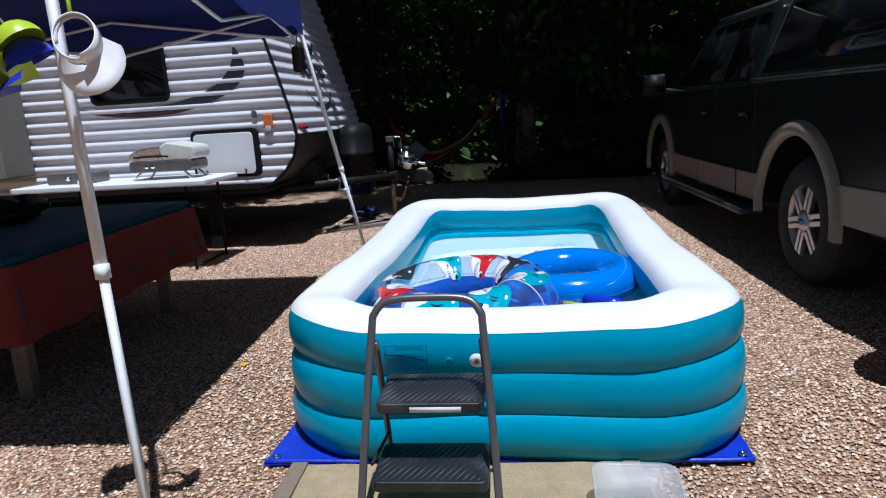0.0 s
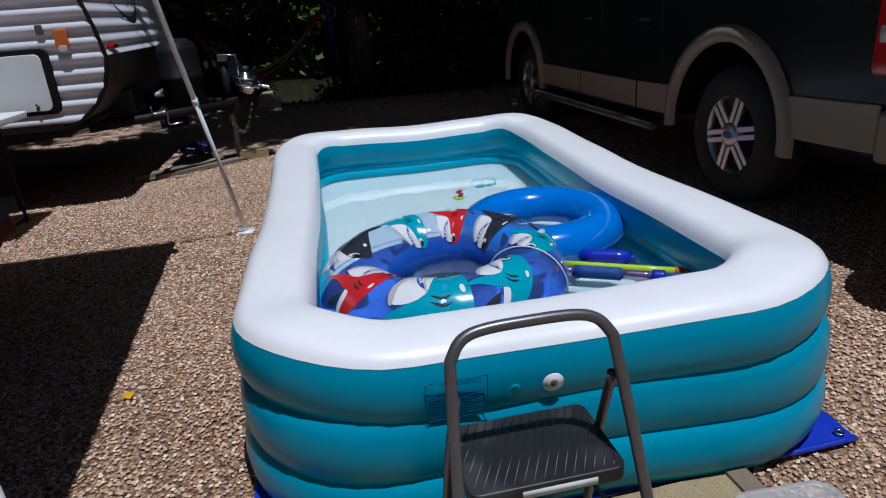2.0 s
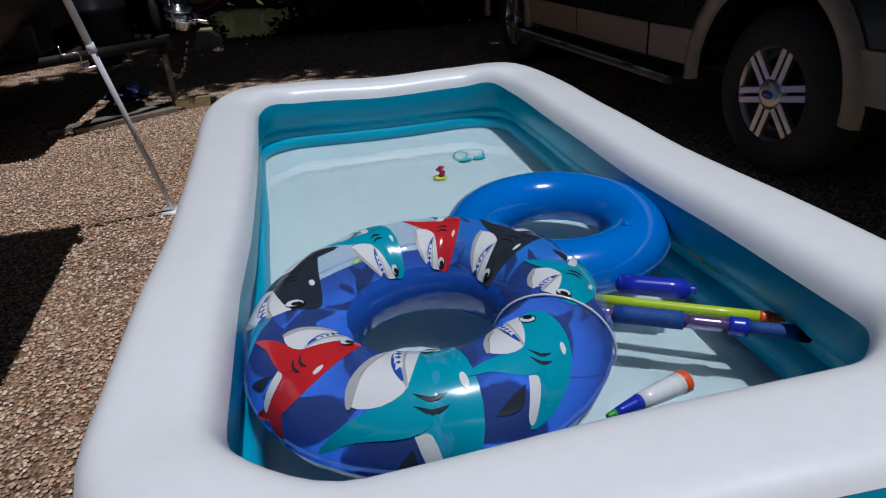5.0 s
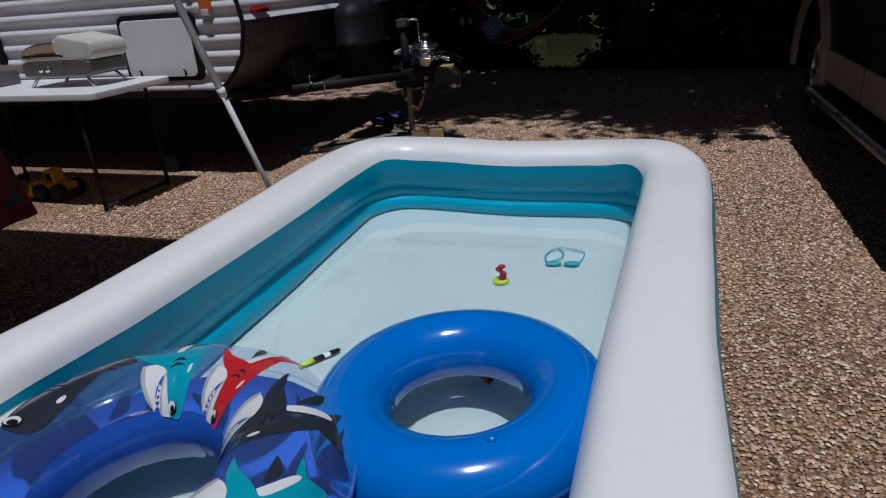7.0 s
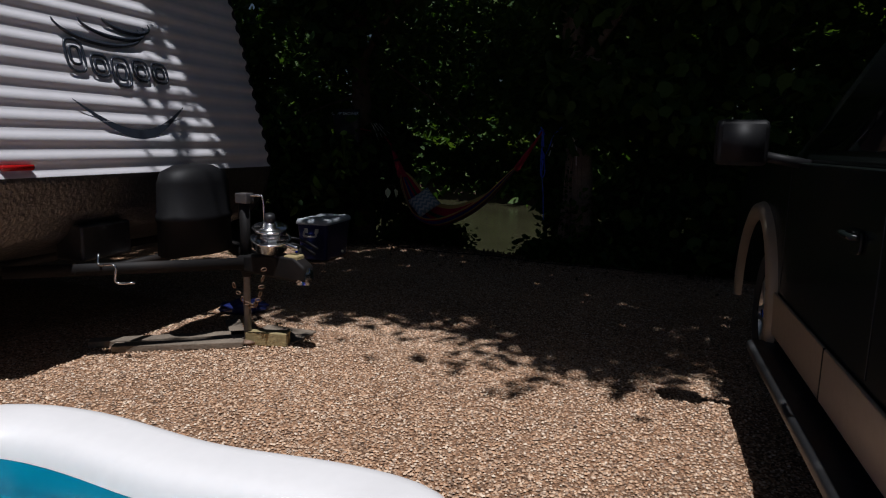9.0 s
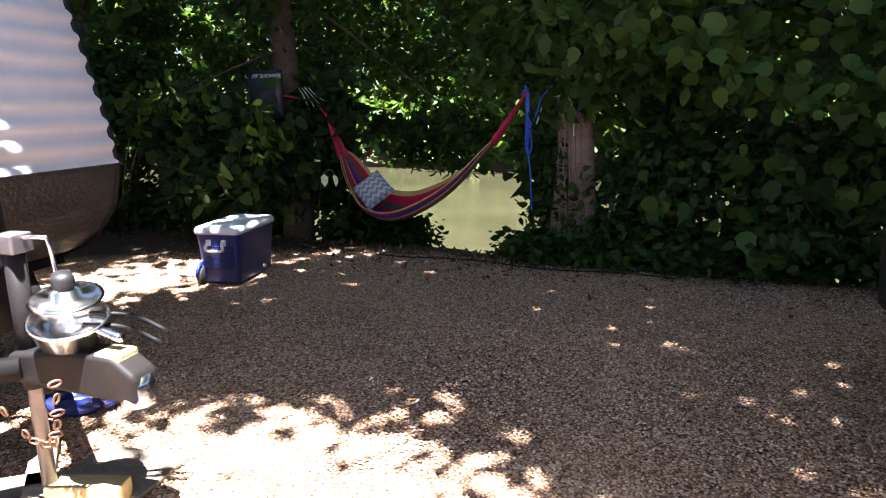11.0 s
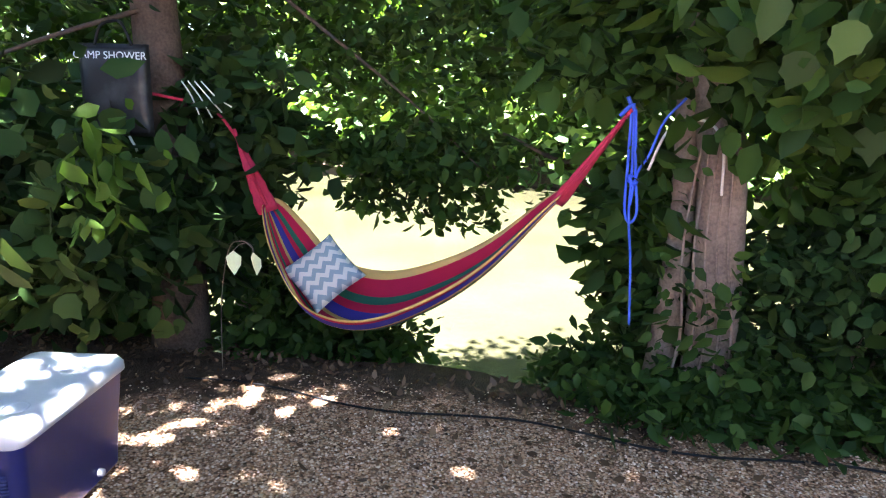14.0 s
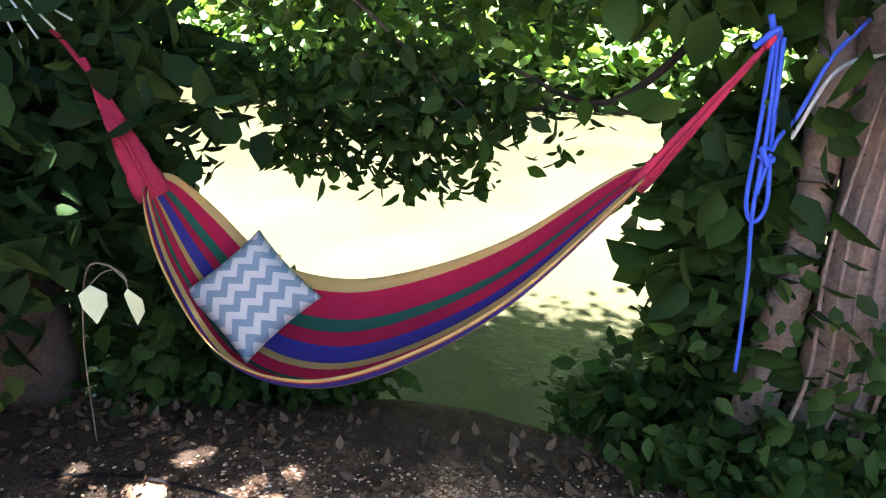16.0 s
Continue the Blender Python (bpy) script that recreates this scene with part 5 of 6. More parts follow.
# ---- pop-up canopy ----
canopy = thing("popup_canopy", pose(0, 0, 0), "blue pop-up canopy with white slanted legs", "canopy")
corners_low = {"near": Vector((-0.10, 2.26, 0)), "far": Vector((-0.79, 5.72, 0))}
corners_top = {"near": Vector((-0.46, 2.60, 2.0)), "far": Vector((-0.97, 5.15, 2.0))}
shift = Vector((-2.55, -0.42, 0))
base_shift = Vector((-3.25, -0.55, 0))
tops = [corners_top["near"], corners_top["far"], corners_top["far"] + shift, corners_top["near"] + shift]
bases = [corners_low["near"], corners_low["far"], corners_low["far"] + base_shift, corners_low["near"] + base_shift]
for b_, t_ in zip(bases, tops):
    j = b_.lerp(t_, 0.43)
    leg = part("leg", sweep([j, t_], 0.017, 4), WHITE_STEEL, canopy, "white upper leg tube")
    part("lower_leg", sweep([b_ + Vector((0, 0, 0.01)), b_.lerp(t_, 0.48)], 0.0135, 4), WHITE_STEEL, leg)
    part("leg_collar", sweep([b_.lerp(t_, 0.425), b_.lerp(t_, 0.445)], 0.021, 4), WHITE_STEEL, leg)
    part("foot_plate", box(-0.05, 0.05, -0.05, 0.05, 0, 0.008), WHITE_STEEL, canopy, m=Matrix.Translation(b_))
    part("corner_bracket", box(-0.03, 0.03, -0.03, 0.03, -0.07, 0.02), BLACK, canopy, m=Matrix.Translation(t_), bevel=0.005)
peak = sum(tops, Vector()) / 4 + Vector((0, 0, 0.75))
bm = bmesh.new()
out_ = [t_ + (t_ - Vector((peak.x, peak.y, t_.z))).normalized() * 0.06 + Vector((0, 0, 0.03)) for t_ in tops]
pv = bm.verts.new(peak)
ov = [bm.verts.new(o) for o in out_]
for k in range(4):
    bm.faces.new((pv, ov[k - 1], ov[k]))
bmesh.ops.subdivide_edges(bm, edges=bm.edges, cuts=10, use_grid_fill=True)
for v in bm.verts:
    d = (v.co - peak).length
    v.co.z -= 0.05 * math.sin(min(1, d / 2.0) * math.pi) + 0.01 * noise.noise(v.co * 3)
part("roof_cloth", bm, CANOPY_BLUE, canopy, "blue canopy roof cloth")
for k in range(4):
    bm = bmesh.new()
    a, b = out_[k - 1], out_[k]
    prev = None
    for i in range(31):
        p = a.lerp(b, i / 30)
        p.z -= 0.012 * math.sin(i * 0.8) ** 2
        cur = (bm.verts.new(p), bm.verts.new(p - Vector((0, 0, 0.20 + 0.015 * math.sin(i * 1.1)))))
        if prev:
            bm.faces.new((prev[0], prev[1], cur[1], cur[0]))
        prev = cur
    part("valance", bm, CANOPY_BLUE, canopy, "hanging blue valance")
for k in range(4):
    a, b = tops[k - 1], tops[k]
    part("truss_bar", sweep([a - Vector((0, 0, 0.22)), a.lerp(b, 0.5) - Vector((0, 0, 0.02)), b - Vector((0, 0, 0.22))], 0.010, 6), WHITE_STEEL, canopy)
    part("truss_bar", sweep([a - Vector((0, 0, 0.03)), a.lerp(b, 0.5) - Vector((0, 0, 0.26)), b - Vector((0, 0, 0.03))], 0.010, 6), WHITE_STEEL, canopy)
    part("rafter", sweep([b, peak - Vector((0, 0, 0.03))], 0.011, 6), WHITE_STEEL, canopy)

vx = Vector((0.50, -0.30, -0.81)).normalized()
vz = Vector((0.28, -0.80, 0.53))
vz = (vz - vx * vz.dot(vx)).normalized()
vy = vz.cross(vx)
hat = thing("sun_visor", Matrix.Translation((-0.225, 2.42, 1.495)) @ Matrix((vx, vy, vz)).transposed().to_4x4(), "white open-topped sun visor hung from the canopy leg", "visor")
bm = bmesh.new()
band = []
for k in range(40):
    q = 2 * math.pi * k / 40
    h = 0.008 + 0.016 * max(0.0, math.cos(q * 0.5)) ** 2
    band.append([bm.verts.new(((0.074 + d) * math.cos(q), (0.055 + d) * math.sin(q), z)) for d, z in ((0, -h), (0.003, -h), (0.0, h), (-0.003, h))])
for r, s in zip(band, band[1:] + band[:1]):
    for k in range(4):
        bm.faces.new((r[k - 1], r[k], s[k], s[k - 1]))
part("band", bm, WHITE_VINYL, hat)
bm = bmesh.new()
rr = [[bm.verts.new(((0.074 + 0.082 * f * math.cos(q * 0.62)) * math.cos(q) + 0.001, (0.056 + 0.050 * f * math.cos(q * 0.62)) * math.sin(q), -0.020 - 0.016 * f - 0.034 * f * math.sin(q) ** 2 - lift)) for q in (radians(-84 + 168 * k / 24) for k in range(25))] for f, lift in ((0, 0), (0.33, 0), (0.66, 0), (1, 0), (1, 0.003), (0.5, 0.003), (0, 0.003))]
for r, s in zip(rr, rr[1:]):
    for k in range(24):
        bm.faces.new((r[k], r[k + 1], s[k + 1], s[k]))
part("bill", bm, WHITE_VINYL, hat, "curved white bill")
part("lining", sweep([((0.070) * math.cos(q), 0.051 * math.sin(q), -0.004) for q in (radians(95 + 170 * k / 16) for k in range(17))], 0.006, 6), WHITE_ROPE, hat, "grey towelling lining")
for nm, m_, mt, lb in (("baseball_cap", pose(-0.40, 2.42, 1.49, 10, 35, 200) @ Matrix.Diagonal((0.75, 0.75, 0.75, 1)), LIME, "lime green cap hung from the canopy leg"), ("baseball_cap", pose(-0.42, 2.46, 1.45, 5, 25, 230) @ Matrix.Diagonal((0.8, 0.8, 0.8, 1)), ROYAL, "royal blue cap hung from the canopy leg")):
    h2 = thing(nm, m_, lb, "cap")
    bm = bmesh.new()
    bmesh.ops.create_uvsphere(bm, u_segments=24, v_segments=12, radius=0.085)
    bmesh.ops.delete(bm, geom=[v for v in bm.verts if v.co.z < -0.02], context="VERTS")
    part("crown", bm, mt, h2)
    bm = bmesh.new()
    rr = [[bm.verts.new(((0.084 + 0.08 * f * math.cos(q * 0.5)) * math.cos(q), (0.084 + 0.08 * f * math.cos(q * 0.5)) * math.sin(q), -0.02 - 0.03 * f * f)) for q in (radians(-62 + 124 * k / 16) for k in range(17))] for f in (0, 0.5, 1)]
    for r, s in zip(rr, rr[1:]):
        for k in range(16):
            bm.faces.new((r[k], r[k + 1], s[k + 1], s[k]))
    part("brim", bm, mt, h2)
    part("hanging_cord", sweep([(0, 0, 0.08), (0.02, 0.02, 0.4)], 0.003, 5), WHITE_ROPE, h2)
part("hanging_strap", sweep([(-0.074, 0.01, 0), (-0.14, 0.02, 0.0), (-0.24, 0.02, -0.02)], 0.006, 5), LIME, hat, "lime green strap")
lantern = thing("camp_lantern", pose(-0.93, 5.08, 1.56), "small black lantern hung at the canopy corner", "lantern")
part("case", prism(rounded(-0.035, 0.035, 0, 0.17, 0.025), -0.03, 0.03), BLACK, lantern, bevel=0.008)
part("hook", sweep([(0, 0, 0.16), (0, 0, 0.36)], 0.004, 5), BLACK, lantern)

# ---- pickup truck ----
truck = thing("pickup_truck", pose(2.27, 5.55, 0, 0, 0, 100), "dark green crew-cab pickup truck with tan lower body", "pickup truck")
FRONT = 3.55
W0, W1 = 0.05, -1.93
lowz = 0.50
outline = [(-1.18, lowz), (-0.54, lowz)] + arc(0, 0.45, 0.53, 174, 6, 18) + [(0.54, 0.46), (FRONT - 0.54, 0.46)] + arc(FRONT, 0.45, 0.53, 178, 6, 18) + [(FRONT + 0.56, lowz), (4.50, 0.52), (4.55, 0.75), (4.50, 1.12), (4.25, 1.22), (3.0, 1.30), (-1.20, 1.32)]
part("body", prism(outline, W0, W1), TRUCK_DARK, truck, "dark glossy upper body", bevel=0.03)
cabo = [(0.86, 1.30), (0.92, 1.86), (1.02, 1.92), (2.30, 1.93), (2.52, 1.88), (3.22, 1.29)]
bm = bmesh.new()
va = [[bm.verts.new((x, (W0 - 0.04 - 0.22 * (z - 1.30) / 0.63) if s else (W1 + 0.04 + 0.22 * (z - 1.30) / 0.63), z)) for x, z in cabo] for s in (1, 0)]
bm.faces.new(va[0])
bm.faces.new(va[1][::-1])
for k in range(len(cabo)):
    bm.faces.new((va[0][k], va[0][k - 1], va[1][k - 1], va[1][k]))
part("cab", bm, TRUCK_DARK, truck, bevel=0.03)


def side_glass(pts):
    bm = bmesh.new()
    a = [bm.verts.new((x, W0 - 0.035 - 0.22 * (z - 1.30) / 0.63, z)) for x, z in pts]
    b = [bm.verts.new((x, W0 - 0.06 - 0.22 * (z - 1.30) / 0.63, z)) for x, z in pts]
    bm.faces.new(a)
    bm.faces.new(b[::-1])
    for k in range(len(a)):
        bm.faces.new((a[k], a[k - 1], b[k - 1], b[k]))
    return bm


topo = [(-1.20, 1.30), (-1.10, 1.88), (-0.95, 1.945), (0.66, 1.955), (0.84, 1.30)]
bm = bmesh.new()
va = [[bm.verts.new((x, (W0 - 0.03 - 0.2 * (z - 1.30) / 0.63) if s else (W1 + 0.03 + 0.2 * (z - 1.30) / 0.63), z)) for x, z in topo] for s in (1, 0)]
bm.faces.new(va[0])
bm.faces.new(va[1][::-1])
for k in range(len(topo)):
    bm.faces.new((va[0][k], va[0][k - 1], va[1][k - 1], va[1][k]))
topper = part("bed_cap", bm, TRUCK_DARK, truck, "dark fibreglass bed cap", bevel=0.02)
part("cap_window", side_glass([(-0.95, 1.42), (-0.90, 1.83), (0.60, 1.85), (0.74, 1.44)]), DARK_GLASS, topper, "long tinted cap window", m=Matrix.Translation((0, 0.022, 0)))
part("window_trim", sweep([(0.765, W0 - 0.068, 1.42), (0.62, W0 - 0.195, 1.872), (-0.90, W0 - 0.195, 1.85)], 0.008, 6), GREY_STEEL, topper, "thin bright window trim")
part("side_window", side_glass([(1.00, 1.36), (1.08, 1.84), (1.62, 1.85), (1.62, 1.36)]), DARK_GLASS, truck, "tinted rear door window")
part("side_window", side_glass([(1.70, 1.36), (1.70, 1.85), (2.42, 1.84), (2.92, 1.36)]), DARK_GLASS, truck, "tinted front door window")
part("roof_rail", sweep([(0.98, W0 - 0.22, 1.90), (2.3, W0 - 0.23, 1.92)], 0.012, 6), GREY_STEEL, truck)
part("bed_rail", box(-1.19, 0.83, W0 - 0.02, W0 + 0.004, 1.315, 1.345), BLACK_PLASTIC, truck, "black bed rail cap", bevel=0.01)


def plate(pts, y0, y1, mat, label, nm="panel", bevel=0.008):
    return part(nm, prism(pts, y0, y1), mat, truck, label, bevel=bevel)


plate([(0.50, 0.47), (1.02, 0.46), (1.02, 0.66), (0.50, 0.67)], W0 + 0.001, W0 + 0.018, TRUCK_TAN, "tan lower bed panel", "lower_panel")
plate([(1.03, 0.46), (2.03, 0.46), (2.03, 0.66), (1.03, 0.66)], W0 + 0.001, W0 + 0.018, TRUCK_TAN, "tan lower rear door panel", "lower_panel")
plate([(2.04, 0.46), (FRONT - 0.50, 0.46), (FRONT - 0.52, 0.66), (2.04, 0.66)], W0 + 0.001, W0 + 0.018, TRUCK_TAN, "tan lower front door panel", "lower_panel")
plate([(-1.12, 0.52), (-0.52, 0.50), (-0.52, 0.72), (-1.12, 0.74)], W0 + 0.001, W0 + 0.018, TRUCK_TAN, "tan lower rear quarter panel", "lower_panel")
for cx in (0, FRONT):
    bm = bmesh.new()
    prof = ((0.515, 0.0), (0.525, 0.035), (0.555, 0.048), (0.60, 0.035), (0.615, 0.0))
    rows_ = []
    for a in [-5 + 190 * k / 28 for k in range(29)]:
        q = radians(a)
        rows_.append([bm.verts.new((cx + r * math.cos(q), W0 + d, 0.45 + r * math.sin(q))) for r, d in prof])
    for r, s in zip(rows_, rows_[1:]):
        for k in range(len(prof) - 1):
            bm.faces.new((r[k], r[k + 1], s[k + 1], s[k]))
    part("wheel_flare", bm, TRUCK_TAN, truck, "tan wheel-arch flare")
part("rear_bumper", prism([(-1.38, 0.50), (-1.12, 0.48), (-1.12, 0.72), (-1.36, 0.74), (-1.40, 0.68)], W0 + 0.03, W1 - 0.03), TRUCK_TAN, truck, "tan rear bumper with a dark step", bevel=0.03)
part("bumper_step", box(-1.39, -1.14, W0 - 0.05, W1 + 0.05, 0.735, 0.755), BLACK_PLASTIC, truck, bevel=0.008)
tail = part("tail_light", prism(rounded(-1.225, -1.03, 0.86, 1.27, 0.03), W0 - 0.12, W0 + 0.012), RED_LENS, truck, "red tail lamp", bevel=0.012)
part("reverse_lens", prism(rounded(-1.228, -1.06, 1.00, 1.07, 0.012), W0 - 0.1, W0 + 0.0145), CLEAR_LENS, tail, "clear reversing lens")
for x in (0.72, 1.64, 1.66 + 1.28):
    part("door_seam", box(x - 0.004, x + 0.004, W0 - 0.004, W0 + 0.0015, 0.68, 1.30), BLACK, truck)
for x in (1.03, 2.03):
    part("panel_seam", box(x - 0.003, x + 0.003, W0 + 0.01, W0 + 0.0195, 0.46, 0.66), BLACK, truck)
for x in (0.84, 1.80):
    hd = part("door_handle", prism(rounded(x, x + 0.15, 1.03, 1.11, 0.03), W0 + 0.001, W0 + 0.012), TRUCK_DARK, truck, bevel=0.004)
    part("handle_grip", sweep(curve(((x + 0.015, W0 + 0.012, 1.085), (x + 0.03, W0 + 0.04, 1.09), (x + 0.12, W0 + 0.04, 1.09), (x + 0.135, W0 + 0.012, 1.085)), 4), 0.011), TRUCK_DARK, hd)
mir = part("wing_mirror", prism(rounded(2.76, 2.90, 1.28, 1.49, 0.04), W0 + 0.14, W0 + 0.36), BLACK, truck, "black wing mirror", bevel=0.02)
part("mirror_glass", box(2.757, 2.7585, W0 + 0.16, W0 + 0.34, 1.30, 1.47), BLACK, mir)
part("mirror_arm", sweep([(2.82, W0 - 0.05, 1.29), (2.82, W0 + 0.18, 1.33)], 0.025), BLACK, mir)
part("running_board", slab(rounded(0.62, FRONT - 0.55, W0 - 0.06, W0 + 0.12, 0.05), 0.36, 0.41), BLACK_PLASTIC, truck, "black running board", bevel=0.015)
part("underbody", box(-1.0, 4.2, W1 + 0.2, W0 - 0.25, 0.35, 0.52), BLACK, truck)
part("windscreen", prism([(2.53, 1.86), (2.56, 1.88), (3.26, 1.31), (3.22, 1.30)], W0 - 0.25, W1 + 0.25), DARK_GLASS, truck)
for cx in (0, FRONT):
    for y, fl in ((-0.005, 1), (W1 + 0.06, -1)):
        m_ = pose(cx, y, 0.415, -90 * fl, 0, 0)
        wheel = part("wheel", lathe(((0.235, 0.0), (0.27, 0.012), (0.355, 0.006), (0.395, -0.03), (0.413, -0.06), (0.413, -0.20), (0.385, -0.24), (0.24, -0.25), (0.235, 0.0)), 48), RUBBER, truck, "black all-terrain tyre", m=m_)
        part("rim", lathe(((0.243, 0.002), (0.243, -0.004), (0.228, -0.012), (0.222, -0.06), (0.21, -0.2), (0.19, -0.2)), 40), CAST_ALU, wheel, "alloy rim")
        part("hub_cap", lathe(((0, 0.012), (0.05, 0.012), (0.075, 0.0), (0.082, -0.04)), 28), CAST_ALU, wheel, "hub cap with a small blue emblem")
        part("emblem", lathe(((0, 0.0145), (0.03, 0.0145), (0.032, 0.012)), 20), PRINT_BLUE, wheel, m=Matrix.Diagonal((1.3, 0.7, 1, 1)))
        part("brake", lathe(((0, -0.09), (0.19, -0.09), (0.19, -0.1)), 28), DARK_STEEL, wheel)
        for k in range(6):
            for o in (-0.024, 0.024):
                a = radians(60 * k + 12)
                c_, s_ = math.cos(a), math.sin(a)
                bm = box(0.06, 0.232, o - 0.017, o + 0.017, -0.035, -0.004)
                part("spoke", bm, CAST_ALU, wheel, m=Matrix.Rotation(a, 4, "Z"), bevel=0.004)

red = thing("inflatable_ring", pose(2.66, 4.06, 0.0, 0, 0, 30), "large red ribbed inflatable ring propped up by the truck bumper", "inflatable")
bmr = torus(0.32, 0.15, n=90, k=20)
for v in bmr.verts:
    a = math.atan2(v.co.y, v.co.x)
    v.co.z *= 1 + 0.05 * math.sin(a * 28)
part("tube", bmr, RED_VINYL, red, m=pose(0, 0, 0.47, 80, 0, 0))


# ---- cooler ----
cooler = thing("wheeled_cooler", pose(-2.93, 10.94, 0, 0, 0, 12), "navy blue wheeled cooler with a pale lid", "cooler")
bm = bmesh.new()
rws = []
for z, o in ((0.02, -0.035), (0.03, -0.028), (0.2, -0.018), (0.415, 0.0), (0.42, 0.0)):
    rws.append([bm.verts.new((x, y, z)) for x, y in rounded(-0.185 - o, 0.185 + o, -0.325 - o, 0.325 + o, 0.04)])
for r, s in zip(rws, rws[1:]):
    for k in range(len(r)):
        bm.faces.new((r[k - 1], r[k], s[k], s[k - 1]))
bm.faces.new(rws[0])
bm.faces.new(rws[-1][::-1])
part("body", bm, NAVY, cooler, "navy ribbed plastic body", bevel=0.004)
for k in range(14):
    z = 0.15 + 0.013 * k
    part("rib", box(-0.13, 0.13, -0.312 - 0.02 * (z / 0.42), -0.300, z, z + 0.006), NAVY, cooler)
lid = bmesh.new()
rws = []
for z, o in ((0.42, 0.008), (0.425, 0.013), (0.455, 0.012), (0.475, 0.0), (0.482, -0.03), (0.478, -0.05), (0.477, -0.06)):
    rws.append([lid.verts.new((x, y, z)) for x, y in rounded(-0.185 - o, 0.185 + o, -0.325 - o, 0.325 + o, 0.045)])
for r, s in zip(rws, rws[1:]):
    for k in range(len(r)):
        lid.faces.new((r[k - 1], r[k], s[k], s[k - 1]))
lid.faces.new(rws[0])
lid.faces.new(rws[-1][::-1])
lid_ob = part("lid", lid, LID, cooler, "pale grey-blue moulded lid")
for x, y in ((-0.07, -0.16), (0.07, -0.16), (-0.07, 0.16), (0.07, 0.16)):
    part("cup_recess", lathe(((0.045, 0.0), (0.043, 0.003), (0.038, 0.003), (0.036, 0.0)), 24), LID, lid_ob, m=pose(x, y, 0.477))
part("lid_hinge", box(-0.193, -0.180, -0.05, 0.05, 0.40, 0.45), LID, cooler, bevel=0.004)
hd = part("handle", sweep(curve(((-0.065, -0.335, 0.355), (-0.065, -0.365, 0.35), (-0.065, -0.372, 0.30), (0.065, -0.372, 0.30), (0.065, -0.365, 0.35), (0.065, -0.335, 0.355)), 5), 0.012), WHITE_PLASTIC, cooler, "white swing handle")
for s in (-1, 1):
    part("handle_mount", box(s * 0.065 - 0.018, s * 0.065 + 0.018, -0.345, -0.325, 0.33, 0.38), WHITE_PLASTIC, hd, bevel=0.004)
for s in (-1, 1):
    whl = part("wheel", lathe(((0.0, -0.025), (0.06, -0.025), (0.075, -0.018), (0.075, 0.018), (0.06, 0.025), (0.045, 0.012), (0.02, 0.012), (0.015, 0.028), (0, 0.028)), 28), RUBBER, cooler, "black wheel with a blue guard", m=pose(-0.165, s * 0.285, 0.077, 0, -90, 0))
    part("wheel_guard", sweep([(-0.165, s * 0.285 + 0.09 * math.cos(a), 0.085 + 0.09 * math.sin(a)) for a in (radians(10 + 160 * k / 12) for k in range(13))], 0.014, 8), ROYAL, cooler)
part("drain_plug", lathe(((0, 0), (0.016, 0), (0.014, 0.018), (0, 0.02))), WHITE_PLASTIC, cooler, m=pose(0.163, 0.12, 0.07, 0, 90, 0))

# ---- hammock ----
LT, RT = Vector((-3.00, 12.52, 1.28)), Vector((-0.90, 12.48, 1.47))
hammock = thing("hammock", pose(0, 0, 0), "striped red, blue, green and yellow woven hammock slung between two trees", "hammock")
spine = curve(((-2.82, 12.50, 0.90), (-2.69, 12.49, 0.61), (-2.49, 12.48, 0.335), (-2.21, 12.48, 0.265), (-1.9, 12.48, 0.375), (-1.55, 12.48, 0.63), (-1.18, 12.48, 1.06)), 10)
bm = bmesh.new()
uvl = bm.loops.layers.uv.new("UVMap")
nU, nV = len(spine), 28
grid = []
for i, p in enumerate(spine):
    u = i / (nU - 1)
    w = 0.035 + 0.235 * math.sin(math.pi * min(1, max(0, u)) ** 0.9) ** 0.7
    row = []
    for j in range(nV + 1):
        v = 2 * j / nV - 1
        y = p.y - w * math.sin(v * 1.25) / math.sin(1.25)
        z = p.z + w * 0.85 * (1 - math.cos(v * 1.25)) / (1 - math.cos(1.25)) * (1.15 if v < 0 else 0.55) + 0.006 * math.sin(v * 16 + u * 3)
        row.append(bm.verts.new((p.x, y, z)))
    grid.append(row)
for i in range(nU - 1):
    for j in range(nV):
        f = bm.faces.new((grid[i][j], grid[i][j + 1], grid[i + 1][j + 1], grid[i + 1][j]))
        for lp, (a, b) in zip(f.loops, ((i, j), (i, j + 1), (i + 1, j + 1), (i + 1, j))):
            lp[uvl].uv = (a / nU, b / nV)
cloth = part("cloth", bm, HAMMOCK, hammock, "striped woven hammock bed")
sd = cloth.modifiers.new("thick", "SOLIDIFY")
sd.thickness = 0.005
for tip, end, wide in ((LT, spine[0], 0.062), (RT, spine[-1], 0.045)):
    d_ = (tip - end)
    line = [end - d_ * 0.07] + [end + d_ * (k / 10) for k in range(9)] + [end + d_ * 0.9, tip]
    radii_ = [wide * 0.9] + [wide * (1 - 0.075 * k) * (1 + 0.06 * math.sin(k * 2.3)) for k in range(9)] + [0.016, 0.010]
    part("end_sleeve", sweep(line, radii_, 16, flat=0.45), MAROON, hammock, "crimson woven gathered end")
    for k in range(5):
        q = k / 2 - 1
        part("end_cord", sweep([end + Vector((0.02 * q, -0.035 * abs(q), 0.02 * q)), end + d_ * 0.5 + Vector((0.014 * q, -0.026, 0.012 * q)), end + d_ * 0.92 + Vector((0, -0.008, 0))], [0.007, 0.006, 0.004], 6), MAROON, hammock)
    part("end_loop", sweep(curve((tip, tip + d_ * 0.12), 4), 0.013, 8), MAROON, hammock)
